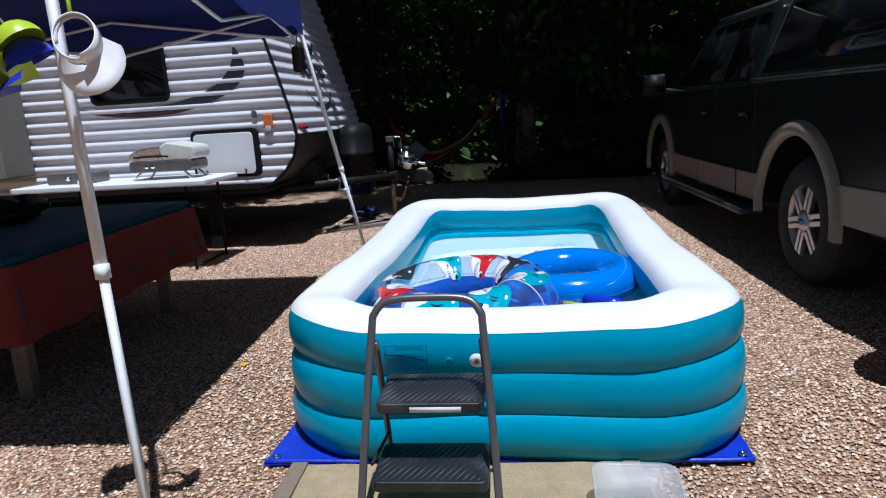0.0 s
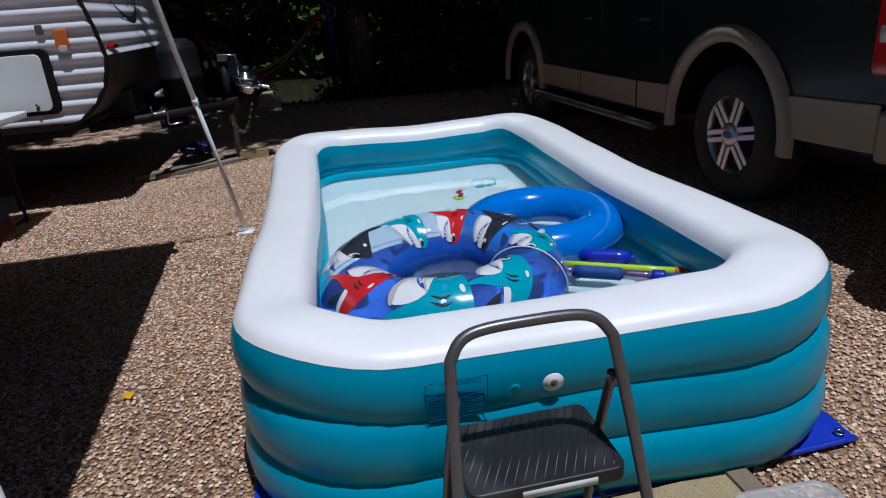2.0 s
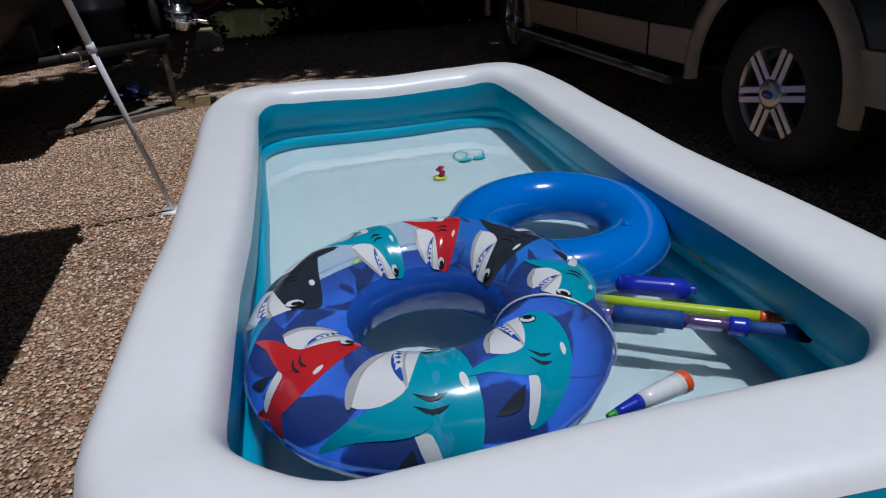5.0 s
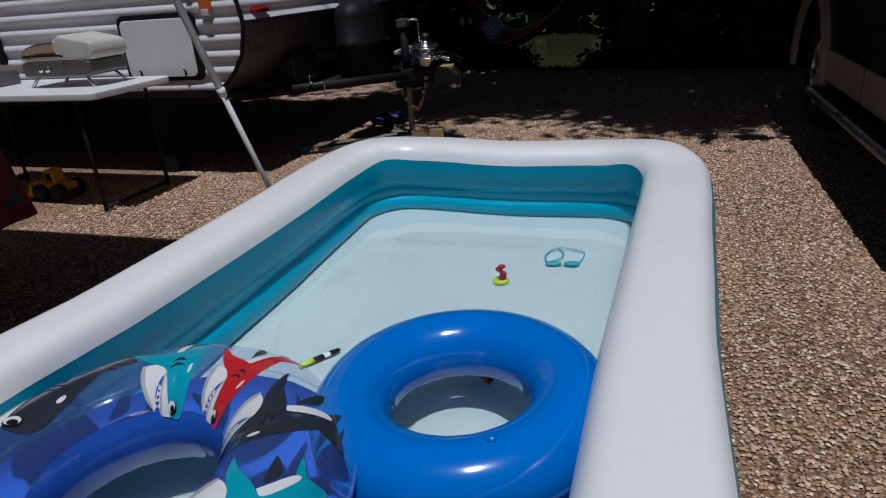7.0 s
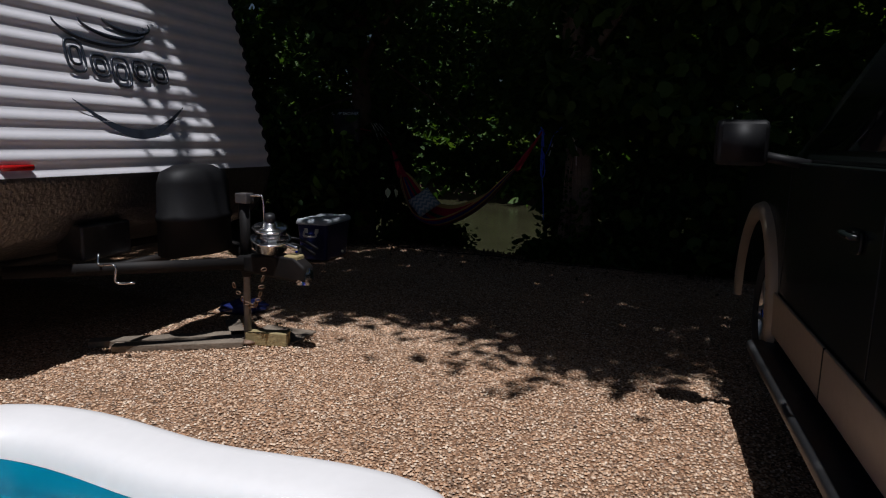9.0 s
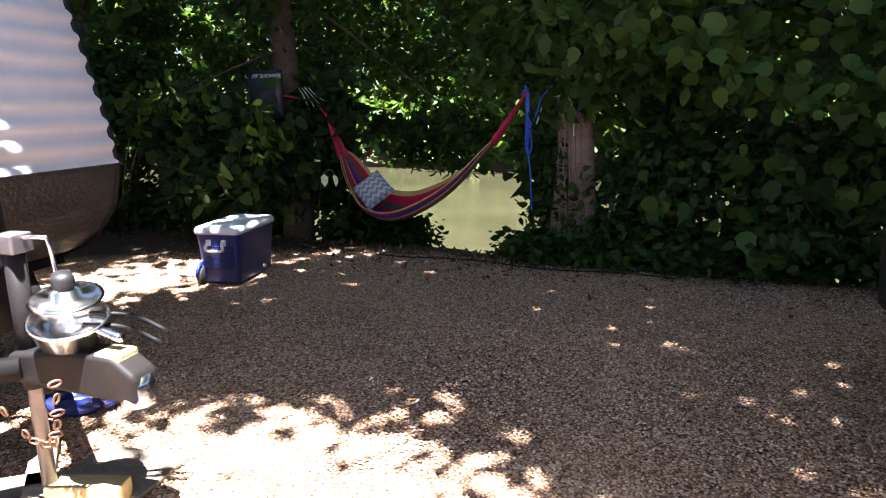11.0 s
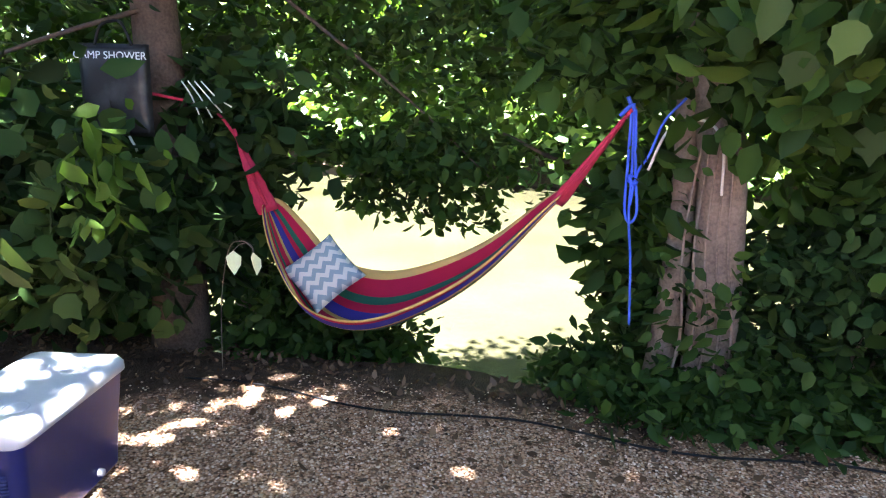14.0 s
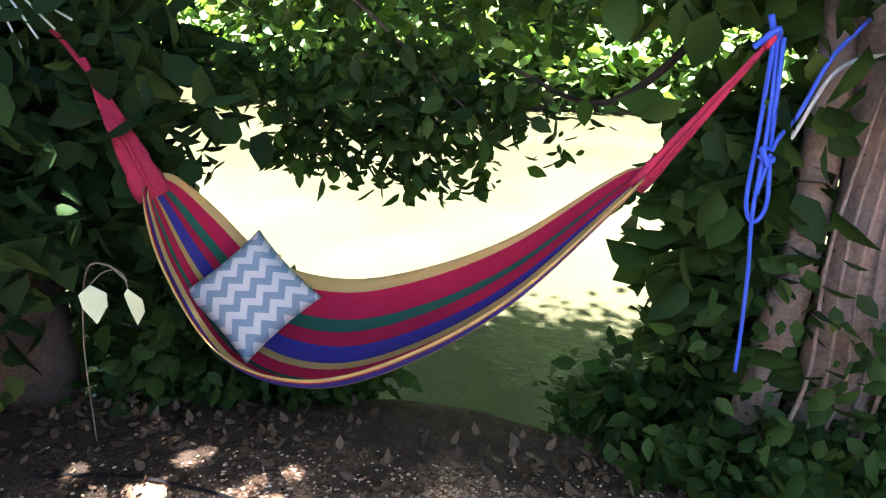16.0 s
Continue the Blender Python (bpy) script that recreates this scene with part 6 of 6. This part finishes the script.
cush = thing("cushion", Matrix.Translation((-2.45, 12.44, 0.565)) @ pose(0, 0, 0, 54, 0, 10) @ pose(0, 0, 0, 0, 0, 44), "square grey-blue and white chevron cushion lying in the hammock", "cushion")
bm = bmesh.new()
uvl = bm.loops.layers.uv.new("UVMap")
N = 22
for side in (1, -1):
    g = [[bm.verts.new((x * 0.17 * (1 - 0.07 * (1 - y * y)), y * 0.17 * (1 - 0.07 * (1 - x * x)), side * 0.06 * ((1 - x ** 4) * (1 - y ** 4)) ** 0.6)) for x in (2 * i / N - 1 for i in range(N + 1))] for y in (2 * j / N - 1 for j in range(N + 1))]
    for j in range(N):
        for i in range(N):
            f = bm.faces.new((g[j][i], g[j][i + 1], g[j + 1][i + 1], g[j + 1][i])[::side])
            for lp in f.loops:
                lp[uvl].uv = (lp.vert.co.x / 0.34 + 0.5, lp.vert.co.y / 0.34 + 0.5)
bmesh.ops.remove_doubles(bm, verts=bm.verts, dist=1e-4)
part("cover", bm, CHEVRON, cush)

# ---- trees by the river ----
def ivy(parent, path, r, n, seed, size=0.09, mat=None):
    g = np.random.default_rng(seed)
    pts = np.array([p[:] for p in path])
    k = g.integers(0, len(pts) - 1, n)
    f = g.uniform(0, 1, (n, 1))
    c = pts[k] * (1 - f) + pts[k + 1] * f
    a = g.uniform(0, 2 * np.pi, n)
    c[:, 0] += np.cos(a) * r * g.uniform(0.8, 1.6, n)
    c[:, 1] += np.sin(a) * r * g.uniform(0.8, 1.6, n)
    return leaves("ivy_leaves", c, size, mat or LEAF, parent, seed)


def open_sky(c):
    """The crowns stop short of the river, and leave a gap or two for the sun."""
    ok = (c[:, 1] < np.where(c[:, 0] > -0.7, 13.9, 12.9)) | (c[:, 2] < 3.4)
    for gx_, gy_, gr in ((-3.75, 10.3, 0.62), (-3.2, 10.7, 0.42), (-2.45, 7.5, 0.5), (-0.5, 9.0, 0.3), (-2.4, 12.1, 0.25)):
        at = np.stack((gx_ + 0.15 * c[:, 2], gy_ - 0.22 * c[:, 2]), 1)
        ok &= ~((np.hypot(*(c[:, :2] - at).T) < gr + 0.3) & (c[:, 2] > 2.5))
    return ok


def tree(trunk_pts, r0, r1, limbs, crowns, label, seed, leaf=0.16, bark=None, foliage=None):
    t = thing("tree", pose(0, 0, 0), label, "tree")
    limb(t, "trunk", trunk_pts, r0, r1, bark, sides=14)
    for pts, a, b in limbs:
        limb(t, "limb", pts, a, b, bark)
    c = np.concatenate([clumps(*cr, seed + k, keep=open_sky) for k, cr in enumerate(crowns)])
    leaves("crown", c, leaf, foliage or LEAF, t, seed)
    return t


right_tree = tree([(-0.40, 12.62, -0.25), (-0.38, 12.62, 0.3), (-0.42, 12.62, 1.2), (-0.56, 12.66, 2.2), (-0.6, 12.7, 4.2), (-0.4, 12.2, 8.0)], 0.145, 0.07,
                  [([(-0.56, 12.66, 2.2), (0.3, 12.0, 3.0), (1.2, 11.2, 3.7)], 0.05, 0.02), ([(-0.6, 12.7, 3.6), (-1.4, 12.2, 4.4), (-2.2, 11.6, 5.0)], 0.05, 0.02), ([(-0.6, 12.7, 4.2), (-0.4, 11.2, 6.2), (0.2, 9.6, 7.4)], 0.05, 0.02)],
                  [((0.8, 10.3, 8.0), (3.3, 3.6, 1.6), 400, 60, 0.36), ((0.15, 12.35, 2.1), (0.8, 0.6, 0.7), 16, 60, 0.2), ((-0.3, 12.3, 1.75), (0.45, 0.2, 0.4), 14, 40, 0.14), ((-0.74, 12.9, 0.8), (0.18, 0.18, 0.55), 24, 38, 0.12), ((-0.85, 12.95, 2.15), (0.55, 0.25, 0.6), 34, 50, 0.15), ((0.45, 12.9, 1.6), (0.6, 0.25, 0.8), 40, 50, 0.16), ((0.6, 12.4, 3.1), (1.6, 0.7, 0.6), 50, 60, 0.24), ((0.0, 13.1, 7.8), (1.0, 0.7, 0.5), 30, 60, 0.3), ((1.1, 7.75, 7.9), (2.2, 0.6, 0.5), 60, 60, 0.3)],
                  "river-bank tree with a pale twin trunk wrapped in vines", 11)
limb(right_tree, "second_stem", [(-0.66, 12.66, -0.3), (-0.60, 12.66, 0.4), (-0.58, 12.70, 1.2), (-0.7, 12.75, 2.4), (-1.0, 12.9, 4.6)], 0.085, 0.04)
for k in range(5):
    limb(right_tree, "vine", [(-0.62 + 0.07 * k, 12.52 - 0.02 * (k % 2), -0.05), (-0.55 + 0.06 * k, 12.47, 0.4), (-0.58 + 0.05 * k, 12.48, 0.9), (-0.52 + 0.03 * k, 12.5, 1.6)], 0.009, 0.005)
ivy(right_tree, [Vector((-0.45, 12.62, 0.0)), Vector((-0.45, 12.62, 0.9))], 0.2, 260, 3)
ivy(right_tree, [Vector((-0.45, 12.62, 1.15)), Vector((-0.62, 12.68, 3.2))], 0.3, 700, 4, 0.12)
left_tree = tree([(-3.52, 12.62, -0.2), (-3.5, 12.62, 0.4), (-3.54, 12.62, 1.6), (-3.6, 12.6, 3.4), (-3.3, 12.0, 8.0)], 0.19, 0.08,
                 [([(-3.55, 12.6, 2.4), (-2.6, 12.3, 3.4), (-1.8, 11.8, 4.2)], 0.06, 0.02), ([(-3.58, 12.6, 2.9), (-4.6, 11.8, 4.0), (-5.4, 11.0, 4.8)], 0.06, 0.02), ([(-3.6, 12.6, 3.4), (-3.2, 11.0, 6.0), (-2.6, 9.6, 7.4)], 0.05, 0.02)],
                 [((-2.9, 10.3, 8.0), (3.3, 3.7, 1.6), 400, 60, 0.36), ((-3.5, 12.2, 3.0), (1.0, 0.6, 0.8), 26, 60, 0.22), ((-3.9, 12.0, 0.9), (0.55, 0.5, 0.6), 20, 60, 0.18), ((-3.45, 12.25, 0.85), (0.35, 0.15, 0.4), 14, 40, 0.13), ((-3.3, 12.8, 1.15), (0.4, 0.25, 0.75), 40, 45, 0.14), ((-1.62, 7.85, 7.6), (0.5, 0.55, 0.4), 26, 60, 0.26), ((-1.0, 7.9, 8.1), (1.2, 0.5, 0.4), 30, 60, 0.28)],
                 "dark river-bank tree hung with leaves and bags", 21, bark=BARK_DARK, foliage=LEAF_SHADED)
ivy(left_tree, [Vector((-3.5, 12.6, 0.45)), Vector((-3.55, 12.6, 1.15))], 0.28, 380, 7, 0.11, LEAF_SHADED)
ivy(left_tree, [Vector((-3.55, 12.6, 1.95)), Vector((-3.55, 12.6, 2.8))], 0.3, 300, 8, 0.11, LEAF_SHADED)
for x, y, top, sd_, lean in ((1.45, 14.3, 8.5, 31, 0.15), (4.3, 12.9, 7, 32, -0.2), (-6.6, 12.6, 7, 33, 0.2), (7.6, 11.0, 7, 34, 0.1), (-9.6, 11.8, 7, 35, 0.1)):
    tree([(x, y, -0.9), (x + lean * 0.4, y, 1.0), (x + lean, y - 0.1, 3.0), (x + lean * 1.4, y - 0.5, top - 0.6)], 0.16, 0.06,
         [([(x + lean, y - 0.1, 2.8), (x + 1.2, y - 0.9, 4.0)], 0.05, 0.02), ([(x + lean, y - 0.1, 3.2), (x - 1.1, y - 1.2, 4.4)], 0.05, 0.02)],
         [((x + 0.3, y - 2.0, 8.0), (3.0, 3.2, 1.8), 300, 60, 0.38), ((x, y - 0.2, 3.0), (1.6, 0.9, 1.2), 50, 60, 0.3)],
         "leafy river-bank tree with a slim leaning trunk", sd_)


def bush(centre, radii, count, each, seed, label="dense dark green riverside shrub", leaf=0.10, spread=0.16):
    b = thing("shrub", Matrix.Translation((centre[0], centre[1], 0)), label, "shrub", "riverside shrubs")
    c = clumps((0, 0, centre[2]), radii, count, each, spread, seed)
    c[:, 2] = np.maximum(c[:, 2], -0.5)
    # mid-height shrubs take the leaves whose colour already holds the shade
    leaves("foliage", c, leaf, LEAF_SHADED if 0.3 < centre[2] < 1.25 else LEAF, b, seed)
    g = random.Random(seed)
    for k in range(6):
        a = g.uniform(0, 6.3)
        limb(b, "stem", [(0.1 * math.cos(a), 0.1 * math.sin(a), -0.15), (0.4 * radii[0] * math.cos(a), 0.4 * radii[1] * math.sin(a), centre[2] * 0.7), (0.8 * radii[0] * math.cos(a), 0.8 * radii[1] * math.sin(a), centre[2] * 1.25)], 0.014, 0.005, sides=5)


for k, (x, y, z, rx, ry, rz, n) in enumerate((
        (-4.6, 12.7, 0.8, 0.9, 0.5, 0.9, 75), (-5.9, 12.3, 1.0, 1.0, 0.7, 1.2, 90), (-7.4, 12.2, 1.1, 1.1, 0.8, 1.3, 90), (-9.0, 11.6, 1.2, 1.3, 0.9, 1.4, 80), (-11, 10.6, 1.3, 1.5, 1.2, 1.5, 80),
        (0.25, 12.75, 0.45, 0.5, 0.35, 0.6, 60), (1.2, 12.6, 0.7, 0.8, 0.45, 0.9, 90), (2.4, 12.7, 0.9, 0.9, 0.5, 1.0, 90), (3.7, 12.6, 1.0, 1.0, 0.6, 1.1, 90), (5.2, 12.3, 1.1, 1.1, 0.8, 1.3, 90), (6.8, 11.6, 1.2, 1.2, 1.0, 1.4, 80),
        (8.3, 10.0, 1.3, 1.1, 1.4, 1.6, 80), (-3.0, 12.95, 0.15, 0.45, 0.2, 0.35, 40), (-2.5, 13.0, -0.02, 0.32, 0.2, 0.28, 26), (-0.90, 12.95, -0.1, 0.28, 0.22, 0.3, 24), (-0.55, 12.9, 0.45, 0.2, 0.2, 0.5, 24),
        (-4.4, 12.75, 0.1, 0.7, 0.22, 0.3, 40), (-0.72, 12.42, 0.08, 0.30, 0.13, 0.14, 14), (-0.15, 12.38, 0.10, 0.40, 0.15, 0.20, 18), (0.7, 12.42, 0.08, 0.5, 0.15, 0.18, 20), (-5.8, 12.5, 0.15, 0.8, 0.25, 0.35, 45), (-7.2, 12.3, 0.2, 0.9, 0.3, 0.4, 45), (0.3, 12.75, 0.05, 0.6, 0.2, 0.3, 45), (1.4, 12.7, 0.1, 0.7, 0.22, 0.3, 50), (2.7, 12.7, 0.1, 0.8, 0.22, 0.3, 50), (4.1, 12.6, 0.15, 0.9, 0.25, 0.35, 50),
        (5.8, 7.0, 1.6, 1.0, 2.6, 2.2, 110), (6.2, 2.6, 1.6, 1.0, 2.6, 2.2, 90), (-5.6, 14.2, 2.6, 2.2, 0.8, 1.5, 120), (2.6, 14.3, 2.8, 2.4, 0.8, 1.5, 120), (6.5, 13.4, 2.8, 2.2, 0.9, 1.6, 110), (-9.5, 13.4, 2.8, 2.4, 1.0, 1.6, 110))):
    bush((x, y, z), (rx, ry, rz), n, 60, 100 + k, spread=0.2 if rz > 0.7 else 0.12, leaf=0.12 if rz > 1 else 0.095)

# boughs over the water
hang = thing("overhanging_bough", pose(0, 0, 0), "leafy bough hanging low over the river", "bough")
limb(hang, "branch", [(-0.62, 12.75, 2.6), (-0.75, 13.3, 1.7), (-1.15, 13.7, 1.15), (-1.7, 13.9, 1.3)], 0.03, 0.01, BARK_DARK)
limb(hang, "branch", [(-3.5, 12.65, 2.6), (-3.0, 13.2, 2.1), (-2.3, 13.6, 1.5), (-1.75, 13.7, 1.0)], 0.016, 0.006, BARK_DARK)
c = np.concatenate((clumps((-2.2, 13.7, 1.15), (0.95, 0.35, 0.22), 60, 22, 0.10, 51), clumps((-1.9, 14.2, 2.0), (2.2, 0.8, 0.6), 130, 40, 0.22, 52), clumps((-1.85, 13.9, 0.78), (0.25, 0.1, 0.12), 8, 7, 0.06, 53),
                    clumps((-2.0, 13.6, 2.9), (2.4, 0.8, 0.7), 110, 45, 0.26, 54), clumps((-1.45, 13.85, 0.85), (0.16, 0.1, 0.1), 3, 4, 0.05, 55), clumps((-2.4, 13.75, 0.86), (0.55, 0.2, 0.16), 32, 13, 0.07, 57), clumps((-1.9, 13.8, 0.72), (0.3, 0.15, 0.1), 7, 8, 0.06, 58)))
leaves("foliage", c, 0.10, LEAF, hang, 56)
near_bough = thing("overhanging_bough", pose(0, 0, 0), "broad-leaved bough hanging in front of the trees", "bough")
limb(near_bough, "branch", [(-0.56, 12.66, 2.4), (0.0, 12.0, 2.2), (0.5, 11.6, 1.9)], 0.025, 0.008)
leaves("foliage", np.concatenate((clumps((0.25, 11.75, 1.95), (0.6, 0.35, 0.3), 22, 18, 0.13, 61), clumps((-0.15, 12.15, 1.75), (0.35, 0.2, 0.35), 16, 16, 0.12, 69), clumps((1.6, 11.6, 1.6), (0.9, 0.4, 0.5), 18, 22, 0.16, 62), clumps((2.8, 11.9, 1.5), (0.8, 0.4, 0.6), 16, 22, 0.16, 67), clumps((1.1, 12.1, 0.7), (0.8, 0.3, 0.4), 16, 20, 0.15, 68))), 0.14, LEAF, near_bough, 63, droop=0.7, lobed=True)
left_bough = thing("overhanging_bough", pose(0, 0, 0), "bough of pale sunlit leaves beside the dark trunk", "bough")
limb(left_bough, "branch", [(-3.52, 12.6, 2.0), (-3.9, 12.1, 1.75), (-4.4, 11.7, 1.45)], 0.016, 0.006, BARK_DARK)
leaves("foliage", np.concatenate((clumps((-4.35, 11.8, 1.35), (0.5, 0.3, 0.35), 14, 20, 0.14, 64), clumps((-3.4, 12.15, 0.75), (0.3, 0.15, 0.4), 10, 18, 0.1, 65), clumps((-3.35, 11.75, 0.95), (0.22, 0.2, 0.5), 18, 12, 0.11, 70))), 0.11, LEAF_SHADED, left_bough, 66, droop=0.7, lobed=True)
leaves("sunlit_foliage", np.concatenate((clumps((-3.05, 11.55, 1.15), (0.16, 0.16, 0.45), 10, 6, 0.08, 71), clumps((-4.0, 11.5, 1.5), (0.45, 0.2, 0.25), 9, 6, 0.1, 72))), 0.115, LEAF_SUNLIT, left_bough, 73, droop=0.9, lobed=False)

# far bank
far = thing("far_woods", pose(0, 0, 0), "sunlit green woods across the river", "woods", kind="stuff")
far_c = np.concatenate([clumps((x, 34.5 + 2 * math.sin(x), z), (3.2, 2.2, 3.2), 60, 40, 0.8, 300 + k) for k, (x, z) in enumerate((x, z) for x in range(-42, 40, 5) for z in (1.5, 6.5, 12.0))]
                       + [clumps((x, 32.6 + 0.5 * math.sin(x * 2), 0.3), (2.2, 1.0, 1.5), 40, 40, 0.5, 400 + x) for x in range(-42, 40, 3)])
leaves("foliage", far_c, 0.55, LEAF_FAR, far, 301)
for k in range(14):
    limb(far, "trunk", [(-38 + 5.7 * k, 36, -0.5), (-38 + 5.7 * k + 0.3, 36, 6), (-38 + 5.7 * k, 36, 14)], 0.25, 0.1)

# shower bag, ropes, hose
shower = thing("camp_shower_bag", pose(-3.55, 12.26, 1.52, 0, 0, 12), "black camp shower bag with white lettering hung on the trunk", "shower bag")
bm = bmesh.new()
N = 14
for side in (1, -1):
    g = [[bm.verts.new((x * 0.19, side * 0.045 * ((1 - x ** 4) * (1 - y ** 4)) ** 0.6, y * 0.24)) for x in (2 * i / N - 1 for i in range(N + 1))] for y in (2 * j / N - 1 for j in range(N + 1))]
    for j in range(N):
        for i in range(N):
            bm.faces.new((g[j][i], g[j][i + 1], g[j + 1][i + 1], g[j + 1][i])[::-side])
bmesh.ops.remove_doubles(bm, verts=bm.verts, dist=1e-4)
part("bag", bm, BLACK_PLASTIC, shower)
lettering("lettering", "CAMP SHOWER", 0.055, pose(0, -0.048, 0.16, 86, 0, 0), PRINT_WHITE, shower, "white block lettering")
part("handle", sweep(curve(((-0.1, 0, 0.23), (-0.06, 0, 0.33), (0, 0.05, 0.36), (0.06, 0, 0.33), (0.1, 0, 0.23))), 0.008), BLACK, shower)
part("hose", sweep(curve(((0.05, 0, -0.24), (0.1, -0.03, -0.34), (0.02, -0.04, -0.45))), 0.007), WHITE_ROPE, shower)
rope = thing("blue_rope", pose(0, 0, 0), "blue rope looped and hanging from the hammock end", "rope")
part("strand", sweep(curve((RT + Vector((0.02, 0, 0.06)), (-0.875, 12.46, 1.25), (-0.872, 12.45, 1.03), (-0.845, 12.44, 0.965), (-0.815, 12.44, 1.02), (-0.835, 12.45, 1.2), (-0.86, 12.46, 1.5))), 0.007, 7), BLUE_ROPE, rope)
part("strand", sweep(curve((RT + Vector((0.03, 0, 0.06)), (-0.855, 12.45, 1.25), (-0.85, 12.44, 1.0), (-0.825, 12.44, 0.8), (-0.81, 12.43, 0.6), (-0.80, 12.43, 0.45))), 0.0065, 7), BLUE_ROPE, rope)
part("strand", sweep(curve(((-0.85, 12.44, 1.05), (-0.83, 12.44, 1.2), (-0.78, 12.44, 1.3), (-0.73, 12.44, 1.45), (-0.64, 12.47, 1.56))), 0.007, 7), BLUE_ROPE, rope)
part("hitch_knot", sweep(curve(((-0.87, 12.44, 1.17), (-0.835, 12.425, 1.155), (-0.83, 12.45, 1.175), (-0.865, 12.43, 1.19), (-0.84, 12.425, 1.14))), 0.009, 7), BLUE_ROPE, rope)
part("knot", sweep(curve((RT + Vector((-0.03, 0, 0)), RT + Vector((0.02, -0.02, 0.05)), RT + Vector((0.04, 0.02, 0)), RT + Vector((0.0, 0.0, 0.09)))), 0.010, 7), BLUE_ROPE, rope)
wrope = thing("white_rope", pose(0, 0, 0), "white rope tied round the pale trunk", "rope")
part("strand", sweep(curve(((-0.78, 12.46, 1.22), (-0.7, 12.45, 1.42), (-0.55, 12.47, 1.46), (-0.46, 12.46, 1.36), (-0.44, 12.45, 1.12))), 0.007, 7), WHITE_ROPE, wrope)
tie = thing("white_rope", pose(0, 0, 0), "frayed pale rope tied round the dark trunk", "rope")
part("strand", sweep(curve((LT, LT + Vector((-0.15, 0, 0.15)), (-3.4, 12.42, 1.5), (-3.6, 12.42, 1.52))), 0.009, 7), MAROON, tie)
for k in range(4):
    part("loose_end", sweep(curve(((-3.25 + 0.04 * k, 12.40, 1.58), (-3.18 + 0.05 * k, 12.38, 1.50), (-3.12 + 0.06 * k, 12.38, 1.36 + 0.03 * k))), 0.004, 5), WHITE_ROPE, tie)
hose = thing("garden_hose", pose(0, 0, 0), "thin black hose lying along the edge of the gravel", "hose")
part("tube", sweep(curve([(-3.1 + 0.3 * k, 12.06 + 0.05 * math.sin(k * 1.3), 0.012) for k in range(13)]), 0.006, 6), BLACK, hose)

# leaf litter
g = np.random.default_rng(77)
n = 4500
lc = np.stack((g.uniform(-6.5, 5, n), 12.35 + np.abs(g.normal(0, 0.45, n)) * np.where(g.uniform(size=n) < 0.5, -1, 0.5), np.zeros(n)), 1)
lc[:, 2] = np.array([ground_height(x, y) for x, y in lc[:, :2]]) + 0.012
tagged(leaves("leaf_litter", lc, 0.045, LITTER, None, 78, droop=0.0, flat=0.25), "dry brown fallen leaves along the bank", "leaf litter", kind="stuff")
leaf1 = thing("fallen_leaf", pose(-0.76, 3.76, 0.012, 0, 0, 30), "single yellow fallen leaf on the gravel", "leaf")
bm = bmesh.new()
bm.faces.new([bm.verts.new((x * 0.07, y * 0.07, z * 0.07)) for x, y, z in LEAF_SHAPE])
part("blade", bm, YELLOW, leaf1)
# The pale colour stands for sun on both leaves; the stem is added.
sapling = thing("sapling", pose(-2.68, 12.06, 0), "two leaves painted pale as if sunlit, on an added thin stem by the dark trunk", "sapling")
part("twig", sweep(curve(((-0.34, 0.24, -0.02), (-0.30, 0.2, 0.4), (-0.18, 0.1, 0.72), (-0.04, 0.0, 0.80), (0.05, -0.05, 0.78))), 0.003, 5), BARK, sapling)
for dx, yaw, size in ((-0.05, 205, 0.135), (0.06, 165, 0.125)):
    part("twig", sweep(curve(((0.0, -0.02, 0.80), (dx * 0.6, -0.04, 0.79), (dx, -0.065, 0.765))), 0.002, 5), BARK, sapling)
    bm = bmesh.new()
    bm.faces.new([bm.verts.new((x * size, y * size, z * size)) for x, y, z in LEAF_SHAPE])
    part("leaf", bm, LEAF_SUN_PALE, sapling, "green leaf painted pale as if sunlit", m=pose(dx, -0.068, 0.765, -78, 0, yaw - 180))
